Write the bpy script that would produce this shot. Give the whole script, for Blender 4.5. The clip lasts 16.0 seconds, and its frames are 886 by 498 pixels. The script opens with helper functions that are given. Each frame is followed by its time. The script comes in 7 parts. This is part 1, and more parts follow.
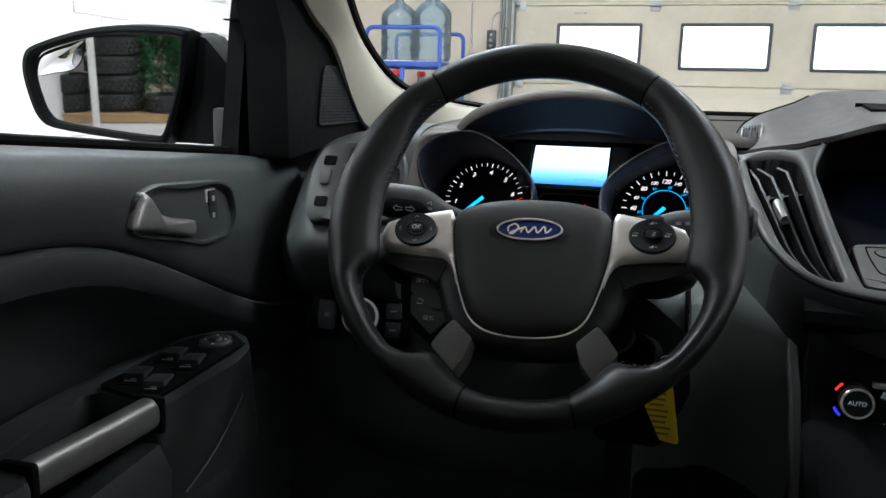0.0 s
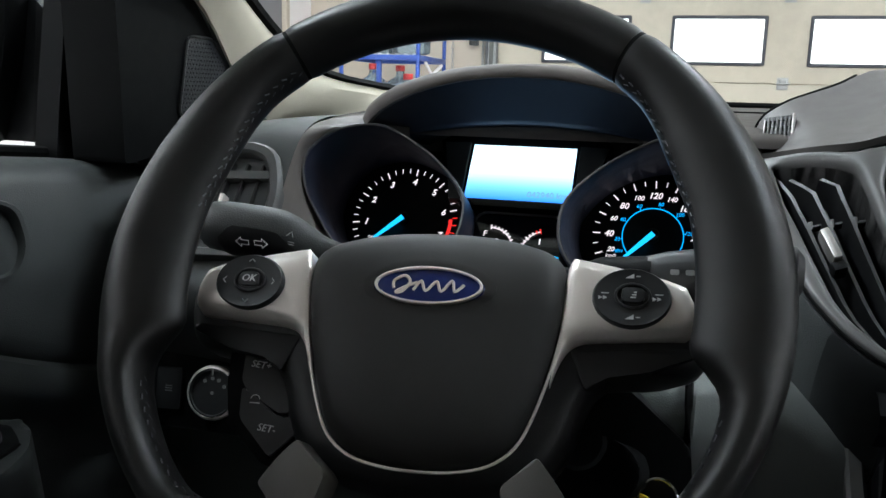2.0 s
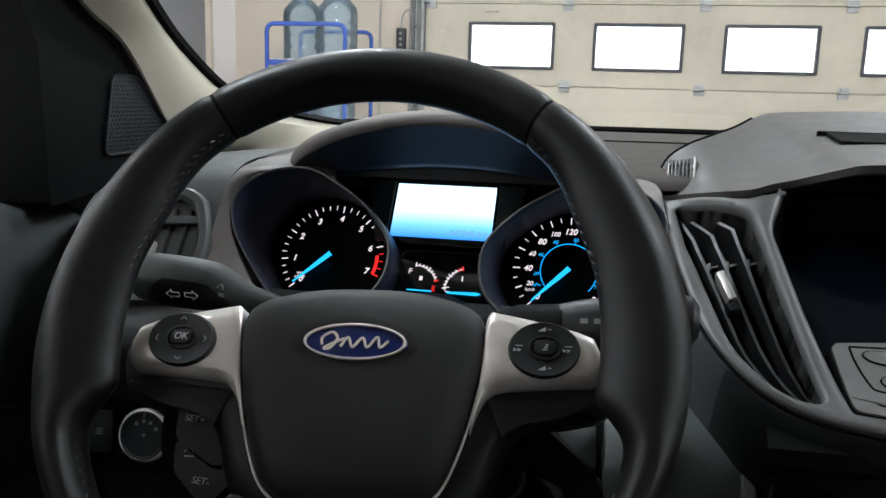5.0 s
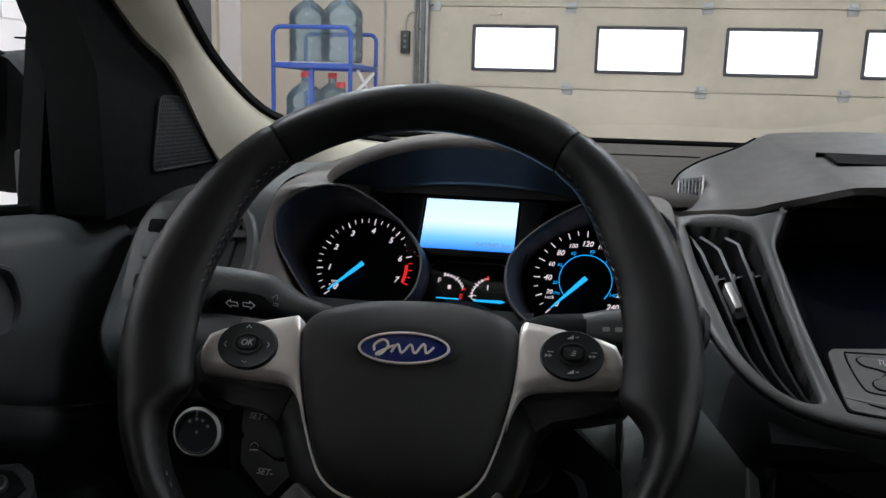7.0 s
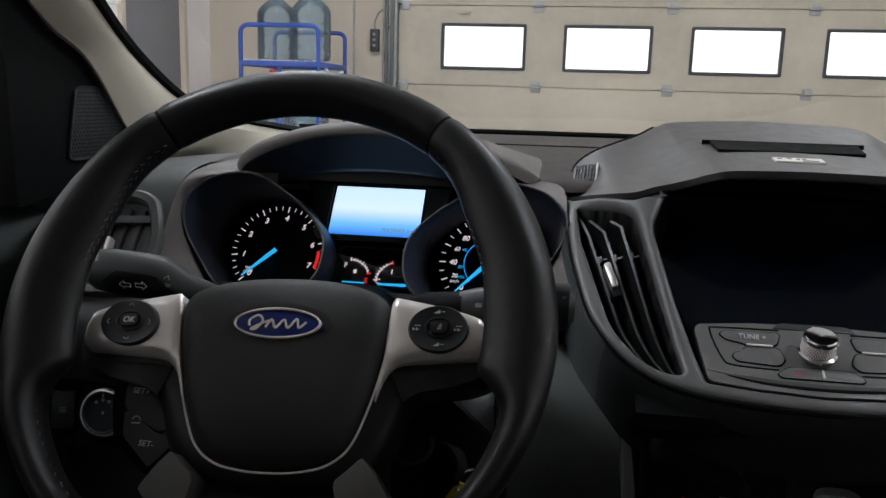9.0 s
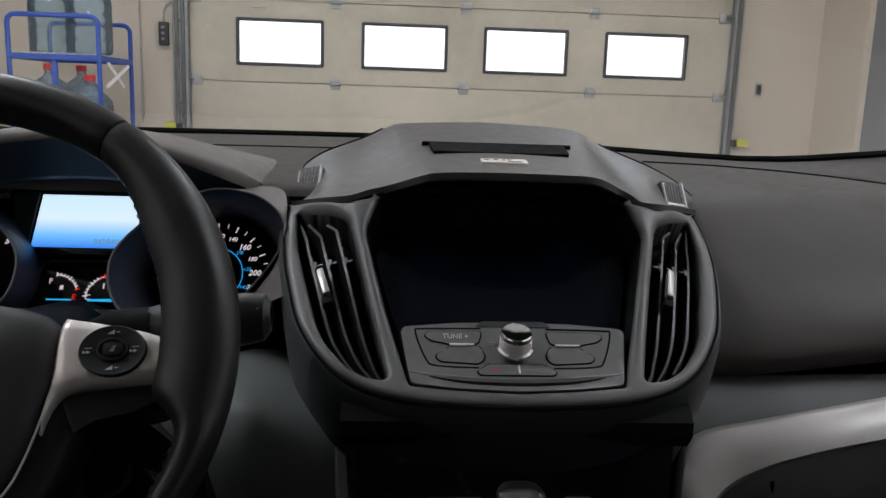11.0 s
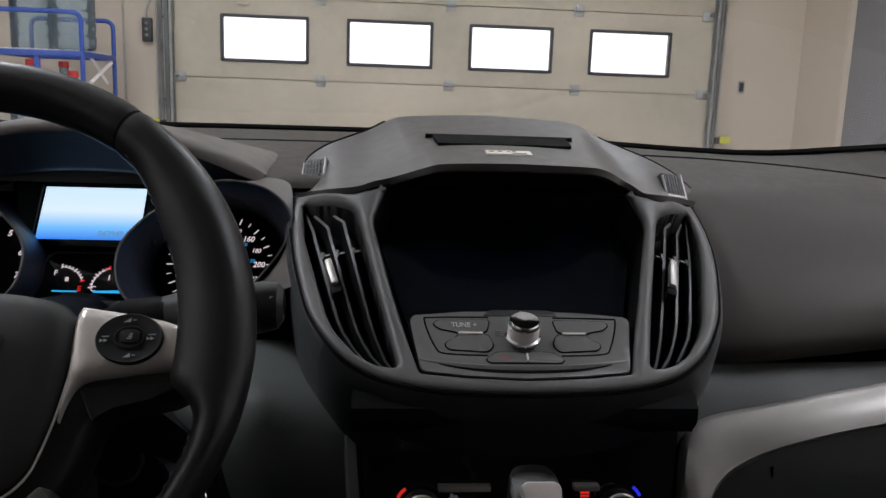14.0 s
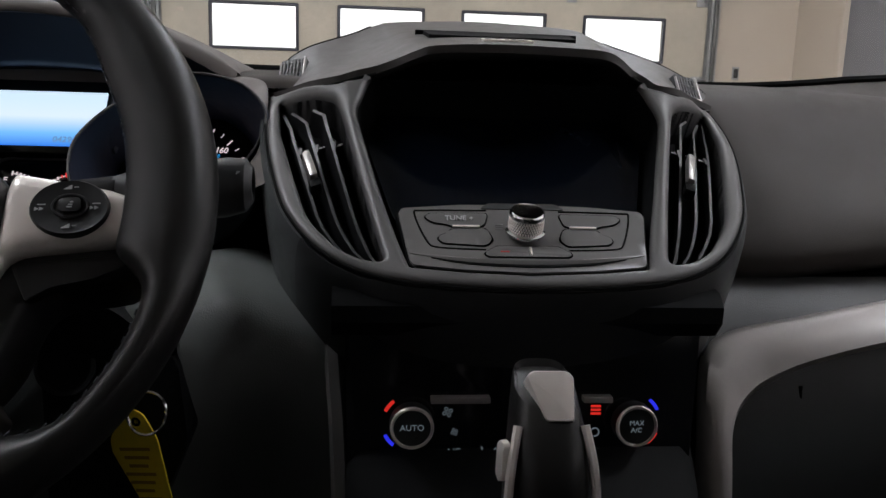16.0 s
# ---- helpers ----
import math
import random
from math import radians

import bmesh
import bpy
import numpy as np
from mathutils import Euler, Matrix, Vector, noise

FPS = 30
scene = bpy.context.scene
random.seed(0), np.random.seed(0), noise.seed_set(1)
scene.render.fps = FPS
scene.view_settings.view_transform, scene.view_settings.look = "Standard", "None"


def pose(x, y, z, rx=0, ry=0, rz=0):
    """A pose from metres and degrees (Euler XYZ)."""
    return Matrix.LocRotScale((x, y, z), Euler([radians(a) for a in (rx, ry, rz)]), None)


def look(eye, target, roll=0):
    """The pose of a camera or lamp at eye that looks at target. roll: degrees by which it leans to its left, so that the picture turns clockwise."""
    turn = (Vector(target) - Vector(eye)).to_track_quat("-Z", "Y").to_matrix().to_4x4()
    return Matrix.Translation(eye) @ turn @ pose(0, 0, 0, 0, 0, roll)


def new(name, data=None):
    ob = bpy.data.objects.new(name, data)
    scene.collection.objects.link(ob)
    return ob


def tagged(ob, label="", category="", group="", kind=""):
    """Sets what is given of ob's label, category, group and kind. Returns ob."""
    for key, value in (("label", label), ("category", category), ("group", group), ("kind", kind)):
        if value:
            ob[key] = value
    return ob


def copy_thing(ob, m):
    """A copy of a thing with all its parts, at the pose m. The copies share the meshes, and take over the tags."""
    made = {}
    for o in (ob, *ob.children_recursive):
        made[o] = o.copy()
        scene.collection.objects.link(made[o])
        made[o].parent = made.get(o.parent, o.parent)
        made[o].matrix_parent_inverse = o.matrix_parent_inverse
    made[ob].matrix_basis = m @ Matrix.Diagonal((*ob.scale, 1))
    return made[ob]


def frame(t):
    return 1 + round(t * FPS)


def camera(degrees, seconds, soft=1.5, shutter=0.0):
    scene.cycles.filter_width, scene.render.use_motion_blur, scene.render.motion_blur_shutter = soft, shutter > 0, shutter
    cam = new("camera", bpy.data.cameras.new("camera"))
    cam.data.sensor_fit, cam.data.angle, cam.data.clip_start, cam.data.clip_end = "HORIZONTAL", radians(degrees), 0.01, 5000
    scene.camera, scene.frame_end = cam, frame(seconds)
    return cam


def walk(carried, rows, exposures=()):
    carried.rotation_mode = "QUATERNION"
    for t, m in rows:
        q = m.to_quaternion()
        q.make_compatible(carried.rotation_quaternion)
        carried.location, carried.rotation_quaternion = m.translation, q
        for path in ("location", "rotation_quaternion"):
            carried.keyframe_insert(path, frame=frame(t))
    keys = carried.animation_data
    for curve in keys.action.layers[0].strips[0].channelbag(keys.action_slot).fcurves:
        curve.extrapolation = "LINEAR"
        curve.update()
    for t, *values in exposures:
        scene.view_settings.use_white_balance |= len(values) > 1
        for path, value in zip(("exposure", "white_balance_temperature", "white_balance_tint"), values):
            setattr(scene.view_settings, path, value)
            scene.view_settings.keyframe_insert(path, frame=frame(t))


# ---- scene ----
cam = camera(57.2, 16.0)
PATH = [
    (0, (0.0788, 0.0647, 1.2386), (-0.4664, 1.9540, 0.8738), 1.56),
    (0.5, (0.0688, 0.1122, 1.2512), (-0.4731, 2.0016, 0.8816), 1.68),
    (1, (0.0649, 0.2070, 1.2588), (-0.4751, 2.0964, 0.8866), 1.71),
    (1.5, (0.0549, 0.2979, 1.2439), (-0.4864, 2.1870, 0.8719), 1.69),
    (2, (0.0744, 0.3700, 1.2255), (-0.4505, 2.2642, 0.8561), 1.63),
    (2.5, (0.0821, 0.3819, 1.2184), (-0.3773, 2.2944, 0.8559), 1.58),
    (3, (0.0875, 0.3766, 1.2203), (-0.3153, 2.3021, 0.8594), 1.65),
    (3.5, (0.0924, 0.3695, 1.2217), (-0.2813, 2.3008, 0.8607), 1.69),
    (4, (0.0918, 0.3585, 1.2262), (-0.2686, 2.2925, 0.8659), 1.76),
    (4.5, (0.0858, 0.3536, 1.2373), (-0.2726, 2.2874, 0.8742), 1.68),
    (5, (0.0828, 0.3494, 1.2632), (-0.2760, 2.2829, 0.8991), 1.66),
    (7.5, (0.0665, 0.2819, 1.2844), (-0.2942, 2.2146, 0.9177), 1.77),
    (8, (0.0742, 0.2782, 1.2838), (-0.2862, 2.2110, 0.9172), 1.85),
    (8.5, (0.1038, 0.2711, 1.2840), (-0.2534, 2.2045, 0.9177), 1.74),
    (9, (0.1447, 0.2771, 1.2770), (-0.1656, 2.2187, 0.9112), 1.72),
    (9.5, (0.2008, 0.2839, 1.2761), (0.0174, 2.2421, 0.9130), 1.59),
    (10, (0.2348, 0.3035, 1.2788), (0.2163, 2.2706, 0.9181), 1.82),
    (12.5, (0.2144, 0.2936, 1.2865), (0.3932, 2.2523, 0.9238), 1.98),
    (13, (0.2113, 0.2948, 1.2811), (0.3907, 2.2533, 0.9179), 2.02),
    (13.5, (0.2126, 0.2948, 1.2780), (0.3902, 2.2534, 0.9140), 1.99),
    (14, (0.2101, 0.2926, 1.2790), (0.3869, 2.2512, 0.9147), 2.01),
    (14.5, (0.2120, 0.2891, 1.2762), (0.3877, 2.2480, 0.9132), 1.93),
    (15, (0.2122, 0.2866, 1.2555), (0.3907, 2.2454, 0.8934), 1.92),
    (15.5, (0.2198, 0.2948, 1.2199), (0.4028, 2.2531, 0.8570), 1.82),
    (16, (0.2181, 0.3473, 1.1881), (0.4123, 2.3041, 0.8227), 1.79),
]
walk(cam, [(t, look(eye, target, roll)) for t, eye, target, roll in PATH],
     exposures=((0, -0.2, 6250, 4), (2, -0.2, 6250, 4), (5, -0.35, 6350, 6), (8, -0.95, 6400, 9), (10, -1.05, 6500, 10), (12.5, -1.1, 6550, 11), (16, -1.05, 6650, 13)))

# ---- world, light ----
world = bpy.data.worlds.new("sky")
scene.world = world
world.use_nodes = True
wn = world.node_tree.nodes
wl = world.node_tree.links
sky = wn.new("ShaderNodeTexSky")
sky.sky_type = "NISHITA"
sky.sun_disc = False
sky.sun_elevation = radians(28)
sky.sun_rotation = radians(160)
wl.new(sky.outputs[0], wn["Background"].inputs[0])
wn["Background"].inputs[1].default_value = 0.10


def lamp(name, place, size_x, size_y, watts, colour, rx=0, ry=0, rz=0):
    data = bpy.data.lights.new(name, "AREA")
    data.shape, data.size, data.size_y = "RECTANGLE", size_x, size_y
    data.energy, data.color = watts, colour
    ob = new(name, data)
    ob.matrix_world = pose(*place, rx, ry, rz)
    return ob


LAMP_WHITE = (0.92, 0.98, 1.05)


# ---- materials ----
def material(name, colour, rough=0.5, metal=0.0, grain=0.0, grain_size=300.0, vary=0.12, vary_size=6.0, rough_vary=0.12,
             coat=0.0, emit=None, emit_strength=0.0, spec=0.5, object_random=0.0):
    """Principled surface with two scales of colour variation, uneven gloss and fine relief."""
    m = bpy.data.materials.new(name)
    m.use_nodes = True
    nt = m.node_tree
    b = nt.nodes["Principled BSDF"]
    b.inputs["Metallic"].default_value = metal
    b.inputs["Coat Weight"].default_value = coat
    b.inputs["Specular IOR Level"].default_value = spec
    co = nt.nodes.new("ShaderNodeTexCoord")
    big = nt.nodes.new("ShaderNodeTexNoise")
    big.inputs["Scale"].default_value = vary_size
    big.inputs["Detail"].default_value = 6.0
    nt.links.new(co.outputs["Object"], big.inputs["Vector"])
    small = nt.nodes.new("ShaderNodeTexNoise")
    small.inputs["Scale"].default_value = vary_size * 14
    small.inputs["Detail"].default_value = 4.0
    nt.links.new(co.outputs["Object"], small.inputs["Vector"])
    add = nt.nodes.new("ShaderNodeMath")
    add.operation = "MULTIPLY_ADD"
    nt.links.new(small.outputs["Fac"], add.inputs[0])
    add.inputs[1].default_value = 0.45
    nt.links.new(big.outputs["Fac"], add.inputs[2])
    ramp = nt.nodes.new("ShaderNodeMapRange")
    ramp.inputs["From Min"].default_value, ramp.inputs["From Max"].default_value = 0.45, 1.0
    ramp.inputs["To Min"].default_value, ramp.inputs["To Max"].default_value = 1.0 - vary, 1.0 + vary
    nt.links.new(add.outputs[0], ramp.inputs["Value"])
    value = ramp.outputs[0]
    if object_random:
        info = nt.nodes.new("ShaderNodeObjectInfo")
        orr = nt.nodes.new("ShaderNodeMapRange")
        orr.inputs["To Min"].default_value, orr.inputs["To Max"].default_value = 1 - object_random, 1 + object_random
        nt.links.new(info.outputs["Random"], orr.inputs["Value"])
        mm = nt.nodes.new("ShaderNodeMath")
        mm.operation = "MULTIPLY"
        nt.links.new(value, mm.inputs[0])
        nt.links.new(orr.outputs[0], mm.inputs[1])
        value = mm.outputs[0]
    mul = nt.nodes.new("ShaderNodeVectorMath")
    mul.operation = "SCALE"
    mul.inputs[0].default_value = colour
    nt.links.new(value, mul.inputs["Scale"])
    nt.links.new(mul.outputs[0], b.inputs["Base Color"])
    rr = nt.nodes.new("ShaderNodeMapRange")
    rr.inputs["From Min"].default_value, rr.inputs["From Max"].default_value = 0.3, 0.75
    rr.inputs["To Min"].default_value, rr.inputs["To Max"].default_value = max(0.02, rough - rough_vary * rough), min(1, rough + rough_vary * rough)
    nt.links.new(small.outputs["Fac"], rr.inputs["Value"])
    nt.links.new(rr.outputs[0], b.inputs["Roughness"])
    if grain:
        g = nt.nodes.new("ShaderNodeTexVoronoi")
        g.inputs["Scale"].default_value = grain_size
        nt.links.new(co.outputs["Object"], g.inputs["Vector"])
        bump = nt.nodes.new("ShaderNodeBump")
        bump.inputs["Strength"].default_value = grain
        bump.inputs["Distance"].default_value = 0.3 / grain_size
        nt.links.new(g.outputs["Distance"], bump.inputs["Height"])
        nt.links.new(bump.outputs[0], b.inputs["Normal"])
    if emit:
        b.inputs["Emission Color"].default_value = (*emit, 1)
        b.inputs["Emission Strength"].default_value = emit_strength
    return m


def clear_material(name, tint, gloss_rough=0.03, ior=1.45):
    """Thin clear sheet: lets light straight through, with a Fresnel gloss."""
    m = bpy.data.materials.new(name)
    m.use_nodes = True
    nt = m.node_tree
    nt.nodes.remove(nt.nodes["Principled BSDF"])
    t = nt.nodes.new("ShaderNodeBsdfTransparent")
    t.inputs[0].default_value = (*tint, 1)
    g = nt.nodes.new("ShaderNodeBsdfGlossy")
    g.inputs["Roughness"].default_value = gloss_rough
    f = nt.nodes.new("ShaderNodeFresnel")
    f.inputs[0].default_value = ior
    mx = nt.nodes.new("ShaderNodeMixShader")
    nt.links.new(f.outputs[0], mx.inputs[0])
    nt.links.new(t.outputs[0], mx.inputs[1])
    nt.links.new(g.outputs[0], mx.inputs[2])
    nt.links.new(mx.outputs[0], nt.nodes["Material Output"].inputs[0])
    return m


def glow_material(name, colour, strength):
    m = bpy.data.materials.new(name)
    m.use_nodes = True
    nt = m.node_tree
    nt.nodes.remove(nt.nodes["Principled BSDF"])
    e = nt.nodes.new("ShaderNodeEmission")
    e.inputs[0].default_value, e.inputs[1].default_value = (*colour, 1), strength
    nt.links.new(e.outputs[0], nt.nodes["Material Output"].inputs[0])
    return m


M_SOFT = material("soft_black_trim", (0.041, 0.044, 0.044), 0.46, grain=0.35, grain_size=900, vary=0.15, vary_size=9)
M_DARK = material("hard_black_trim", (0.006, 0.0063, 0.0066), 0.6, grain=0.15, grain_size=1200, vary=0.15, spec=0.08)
M_DASH = material("grey_dash_skin", (0.118, 0.103, 0.094), 0.60, grain=0.3, grain_size=1500, vary=0.08, vary_size=5)
M_BEZEL = material("grey_bezel_plastic", (0.080, 0.077, 0.075), 0.46, grain=0.2, grain_size=1400, vary=0.07)
M_PANEL = material("grey_control_panel", (0.115, 0.111, 0.107), 0.38, grain=0.12, grain_size=1600, vary=0.06)
M_KNEE = material("charcoal_knee_panel", (0.150, 0.162, 0.156), 0.55, grain=0.4, grain_size=900, vary=0.08)
M_LEATHER = material("black_leather", (0.010, 0.0095, 0.0093), 0.38, spec=0.36, grain=0.3, grain_size=1900, vary=0.2, vary_size=20, rough_vary=0.15)
M_PAD = material("airbag_pad_vinyl", (0.021, 0.020, 0.019), 0.55, grain=0.25, grain_size=2200, vary=0.08, spec=0.35)
M_HUB = material("black_hub_plastic", (0.010, 0.010, 0.0105), 0.38, grain=0.1, grain_size=1500, vary=0.1, spec=0.4)
M_LOWSPOKE = material("charcoal_spoke_plastic", (0.062, 0.058, 0.052), 0.42, grain=0.2, grain_size=1500, vary=0.08)
M_SWITCH = material("dark_grey_switch", (0.026, 0.026, 0.027), 0.45, grain=0.1, grain_size=1500, vary=0.08)
M_HOOD = material("grey_hood_skin", (0.074, 0.068, 0.064), 0.50, grain=0.25, grain_size=1500, vary=0.06, vary_size=5)
M_PULL = material("satin_grey_pull_bar", (0.30, 0.285, 0.27), 0.34, metal=0.6, vary=0.06, vary_size=10)
M_SEAM = material("seam_shadow_rubber", (0.003, 0.003, 0.003), 0.85, vary=0.05, spec=0.1)
M_THREAD = material("grey_thread", (0.085, 0.09, 0.10), 0.7, vary=0.2, vary_size=80)
M_LOWER = material("hard_black_lower_door", (0.046, 0.050, 0.050), 0.45, grain=0.3, grain_size=900, vary=0.15, vary_size=9, spec=0.4)
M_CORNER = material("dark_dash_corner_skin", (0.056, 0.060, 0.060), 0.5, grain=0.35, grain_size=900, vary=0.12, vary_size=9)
M_VBEZEL = material("dark_grey_bezel", (0.058, 0.060, 0.059), 0.5, grain=0.2, grain_size=1400, vary=0.07)
M_SATIN = material("satin_silver", (1.0, 0.93, 0.875), 0.30, metal=0.6, vary=0.03, vary_size=12, rough_vary=0.05)
M_SILVER_TRIM = material("silver_painted_trim", (0.36, 0.335, 0.32), 0.42, metal=0.35, vary=0.06, vary_size=10)
M_CHROME = material("chrome", (0.75, 0.75, 0.76), 0.12, metal=1.0, vary=0.04)
# visor and dial hoods: the display's blue light is mixed into their black
M_VISOR = material("blue_lit_black_visor", (0.028, 0.032, 0.042), 0.5, grain=0.15, grain_size=1200, vary=0.1, spec=0.4)
M_DIALHOOD = material("blue_lit_black_dial_hood", (0.018, 0.021, 0.036), 0.45, grain=0.1, grain_size=1200, vary=0.1, spec=0.3)
M_DIAL = material("matt_black_dial", (0.004, 0.004, 0.0045), 0.55, vary=0.1, spec=0.15)
M_GLOSS = material("gloss_black", (0.006, 0.006, 0.007), 0.12, vary=0.1, rough_vary=0.3)
M_DISPLAY = material("dark_display_glass", (0.0016, 0.0026, 0.0050), 0.14, vary=0.2, vary_size=8, rough_vary=0.4, spec=0.05)
M_VENT = material("vent_slat_plastic", (0.007, 0.007, 0.0075), 0.45, vary=0.1)
# near-black that puts the shade of recesses and holes into the colour
M_CAVITY = material("cavity_shade_black", (0.003, 0.003, 0.003), 0.85, vary=0.1, spec=0.1)
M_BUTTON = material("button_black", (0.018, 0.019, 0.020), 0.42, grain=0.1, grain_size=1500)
M_MARK = material("printed_white_mark", (0.55, 0.55, 0.55), 0.6, vary=0.04)
M_MARK_DIM = material("printed_grey_mark", (0.22, 0.22, 0.22), 0.6, vary=0.04)
M_BLUE_BADGE = material("badge_blue_enamel", (0.012, 0.022, 0.13), 0.18, vary=0.05, coat=0.4)
M_BEIGE = material("beige_pillar_cover", (0.66, 0.61, 0.49), 0.75, grain=0.3, grain_size=1100, vary=0.05, vary_size=7)
M_HEADLINER = material("beige_headliner_cloth", (0.68, 0.64, 0.57), 0.9, grain=0.4, grain_size=700, vary=0.05)
M_MESH = material("speaker_mesh", (0.010, 0.012, 0.015), 0.5, grain=0.9, grain_size=520, vary=0.1)
M_GLASS = clear_material("window_glass", (0.97, 0.98, 0.98), 0.02, 1.08)
# tint for the added rear panes, which cut light from behind
M_TINT = clear_material("light_cutting_rear_glass", (0.62, 0.66, 0.64), 0.03, 1.2)
M_MIRROR = material("mirror_silver", (0.86, 0.87, 0.87), 0.015, metal=1.0, vary=0.02, rough_vary=0.1)
M_CARPAINT = material("dark_car_paint", (0.02, 0.022, 0.025), 0.3, coat=0.6)
M_CARPET = material("charcoal_carpet", (0.016, 0.016, 0.017), 0.95, grain=0.8, grain_size=300)
M_YELLOW = material("yellow_paper_tag", (0.75, 0.55, 0.02), 0.7, vary=0.08, vary_size=25)
M_TAGPRINT = material("tag_print", (0.30, 0.16, 0.01), 0.7)
M_NUM = glow_material("lit_white_print", (1.0, 0.86, 0.92), 1.15)
M_BLUE_LIT = glow_material("lit_blue_print", (0.02, 0.42, 1.0), 1.4)
M_NEEDLE = glow_material("lit_blue_needle", (0.03, 0.50, 1.0), 1.7)
M_RED_LIT = glow_material("lit_red_print", (1.0, 0.03, 0.03), 1.2)
M_RED_MARK = glow_material("lit_red_dash_mark", (1.0, 0.04, 0.03), 1.1)
M_BLUE_MARK = glow_material("lit_blue_dash_mark", (0.03, 0.04, 1.0), 1.5)
M_DIM_LIT = glow_material("lit_grey_symbols", (0.6, 0.75, 0.85), 0.28)
M_ODO = glow_material("lcd_pale_print", (0.22, 0.46, 0.66), 1.3)

M_WALL = material("cream_wall_paint", (0.54, 0.465, 0.375), 0.75, grain=0.2, grain_size=160, vary=0.06, vary_size=1.3)
M_WALL_WHITE = material("white_block_paint", (0.84, 0.795, 0.785), 0.7, grain=0.3, grain_size=120, vary=0.04, vary_size=2)
M_GDOOR = material("cream_door_steel", (0.46, 0.410, 0.322), 0.5, grain=0.12, grain_size=220, vary=0.15, vary_size=1.4)
M_WFRAME = material("dark_window_frame", (0.045, 0.045, 0.055), 0.5)
M_GREYDOOR = material("grey_door_paint", (0.19, 0.19, 0.205), 0.5, vary=0.06, vary_size=2)
M_ZINC = material("galvanised_steel", (0.36, 0.36, 0.35), 0.45, metal=0.7, vary=0.2, vary_size=15)
M_TRACK = material("dull_track_steel", (0.13, 0.13, 0.12), 0.5, metal=0.5, vary=0.2, vary_size=12)
M_CONCRETE = material("concrete_floor", (0.74, 0.71, 0.69), 0.5, grain=0.3, grain_size=90, vary=0.2, vary_size=0.9)
M_CEIL = material("white_ceiling", (0.7, 0.7, 0.68), 0.8, vary=0.05)
M_BLUE_PAINT = material("blue_enamel", (0.025, 0.07, 0.33), 0.4, vary=0.12, vary_size=8)
M_RED_CAP = material("red_plastic_cap", (0.62, 0.04, 0.04), 0.45)
M_BLACK_BOX = material("black_control_box", (0.03, 0.03, 0.03), 0.5)
M_SENSOR = material("yellow_green_sensor", (0.55, 0.55, 0.05), 0.5)
M_WOOD = material("pallet_pine", (0.42, 0.27, 0.13), 0.75, grain=0.3, grain_size=60, vary=0.25, vary_size=4, object_random=0.15)
M_RUBBER = material("tyre_rubber", (0.022, 0.021, 0.020), 0.75, grain=0.3, grain_size=150, vary=0.25, vary_size=9)
M_NEEDLES = material("green_needles", (0.05, 0.15, 0.06), 0.6, vary=0.35, vary_size=12)
M_POST = material("white_painted_post", (0.72, 0.70, 0.66), 0.6)
M_OUTSIDE = glow_material("bright_overcast_outside", (1.0, 0.99, 0.99), 3.2)
M_TUBE = glow_material("lamp_diffuser", LAMP_WHITE, 6.0)


def bottle_material():
    m = bpy.data.materials.new("blue_bottle_plastic")
    m.use_nodes = True
    nt = m.node_tree
    nt.nodes.remove(nt.nodes["Principled BSDF"])
    t = nt.nodes.new("ShaderNodeBsdfTransparent")
    t.inputs[0].default_value = (0.80, 0.88, 0.92, 1)
    d = nt.nodes.new("ShaderNodeBsdfDiffuse")
    d.inputs[0].default_value = (0.34, 0.47, 0.56, 1)
    g = nt.nodes.new("ShaderNodeBsdfGlossy")
    g.inputs["Roughness"].default_value = 0.12
    f = nt.nodes.new("ShaderNodeFresnel")
    f.inputs[0].default_value = 1.5
    a = nt.nodes.new("ShaderNodeMixShader")
    a.inputs[0].default_value = 0.22
    c = nt.nodes.new("ShaderNodeMixShader")
    nt.links.new(t.outputs[0], a.inputs[1])
    nt.links.new(d.outputs[0], a.inputs[2])
    nt.links.new(f.outputs[0], c.inputs[0])
    nt.links.new(a.outputs[0], c.inputs[1])
    nt.links.new(g.outputs[0], c.inputs[2])
    nt.links.new(c.outputs[0], nt.nodes["Material Output"].inputs[0])
    return m


M_BOTTLE = bottle_material()


def lcd_material():
    """Lit display: white in the upper part, blue towards the lower edge (object space)."""
    m = bpy.data.materials.new("lit_lcd")
    m.use_nodes = True
    nt = m.node_tree
    nt.nodes.remove(nt.nodes["Principled BSDF"])
    co = nt.nodes.new("ShaderNodeTexCoord")
    sep = nt.nodes.new("ShaderNodeSeparateXYZ")
    nt.links.new(co.outputs["Generated"], sep.inputs[0])
    cr = nt.nodes.new("ShaderNodeValToRGB")
    cr.color_ramp.elements[0].position, cr.color_ramp.elements[0].color = 0.0, (0.03, 0.22, 0.85, 1)
    cr.color_ramp.elements[1].position, cr.color_ramp.elements[1].color = 0.55, (0.70, 0.86, 1.0, 1)
    e2 = cr.color_ramp.elements.new(0.25)
    e2.color = (0.18, 0.52, 1.0, 1)
    e3 = cr.color_ramp.elements.new(0.9)
    e3.color = (0.62, 0.83, 1.0, 1)
    nt.links.new(sep.outputs["Z"], cr.inputs[0])
    e = nt.nodes.new("ShaderNodeEmission")
    e.inputs[1].default_value = 2.2
    nt.links.new(cr.outputs[0], e.inputs[0])
    nt.links.new(e.outputs[0], nt.nodes["Material Output"].inputs[0])
    return m


M_LCD = lcd_material()


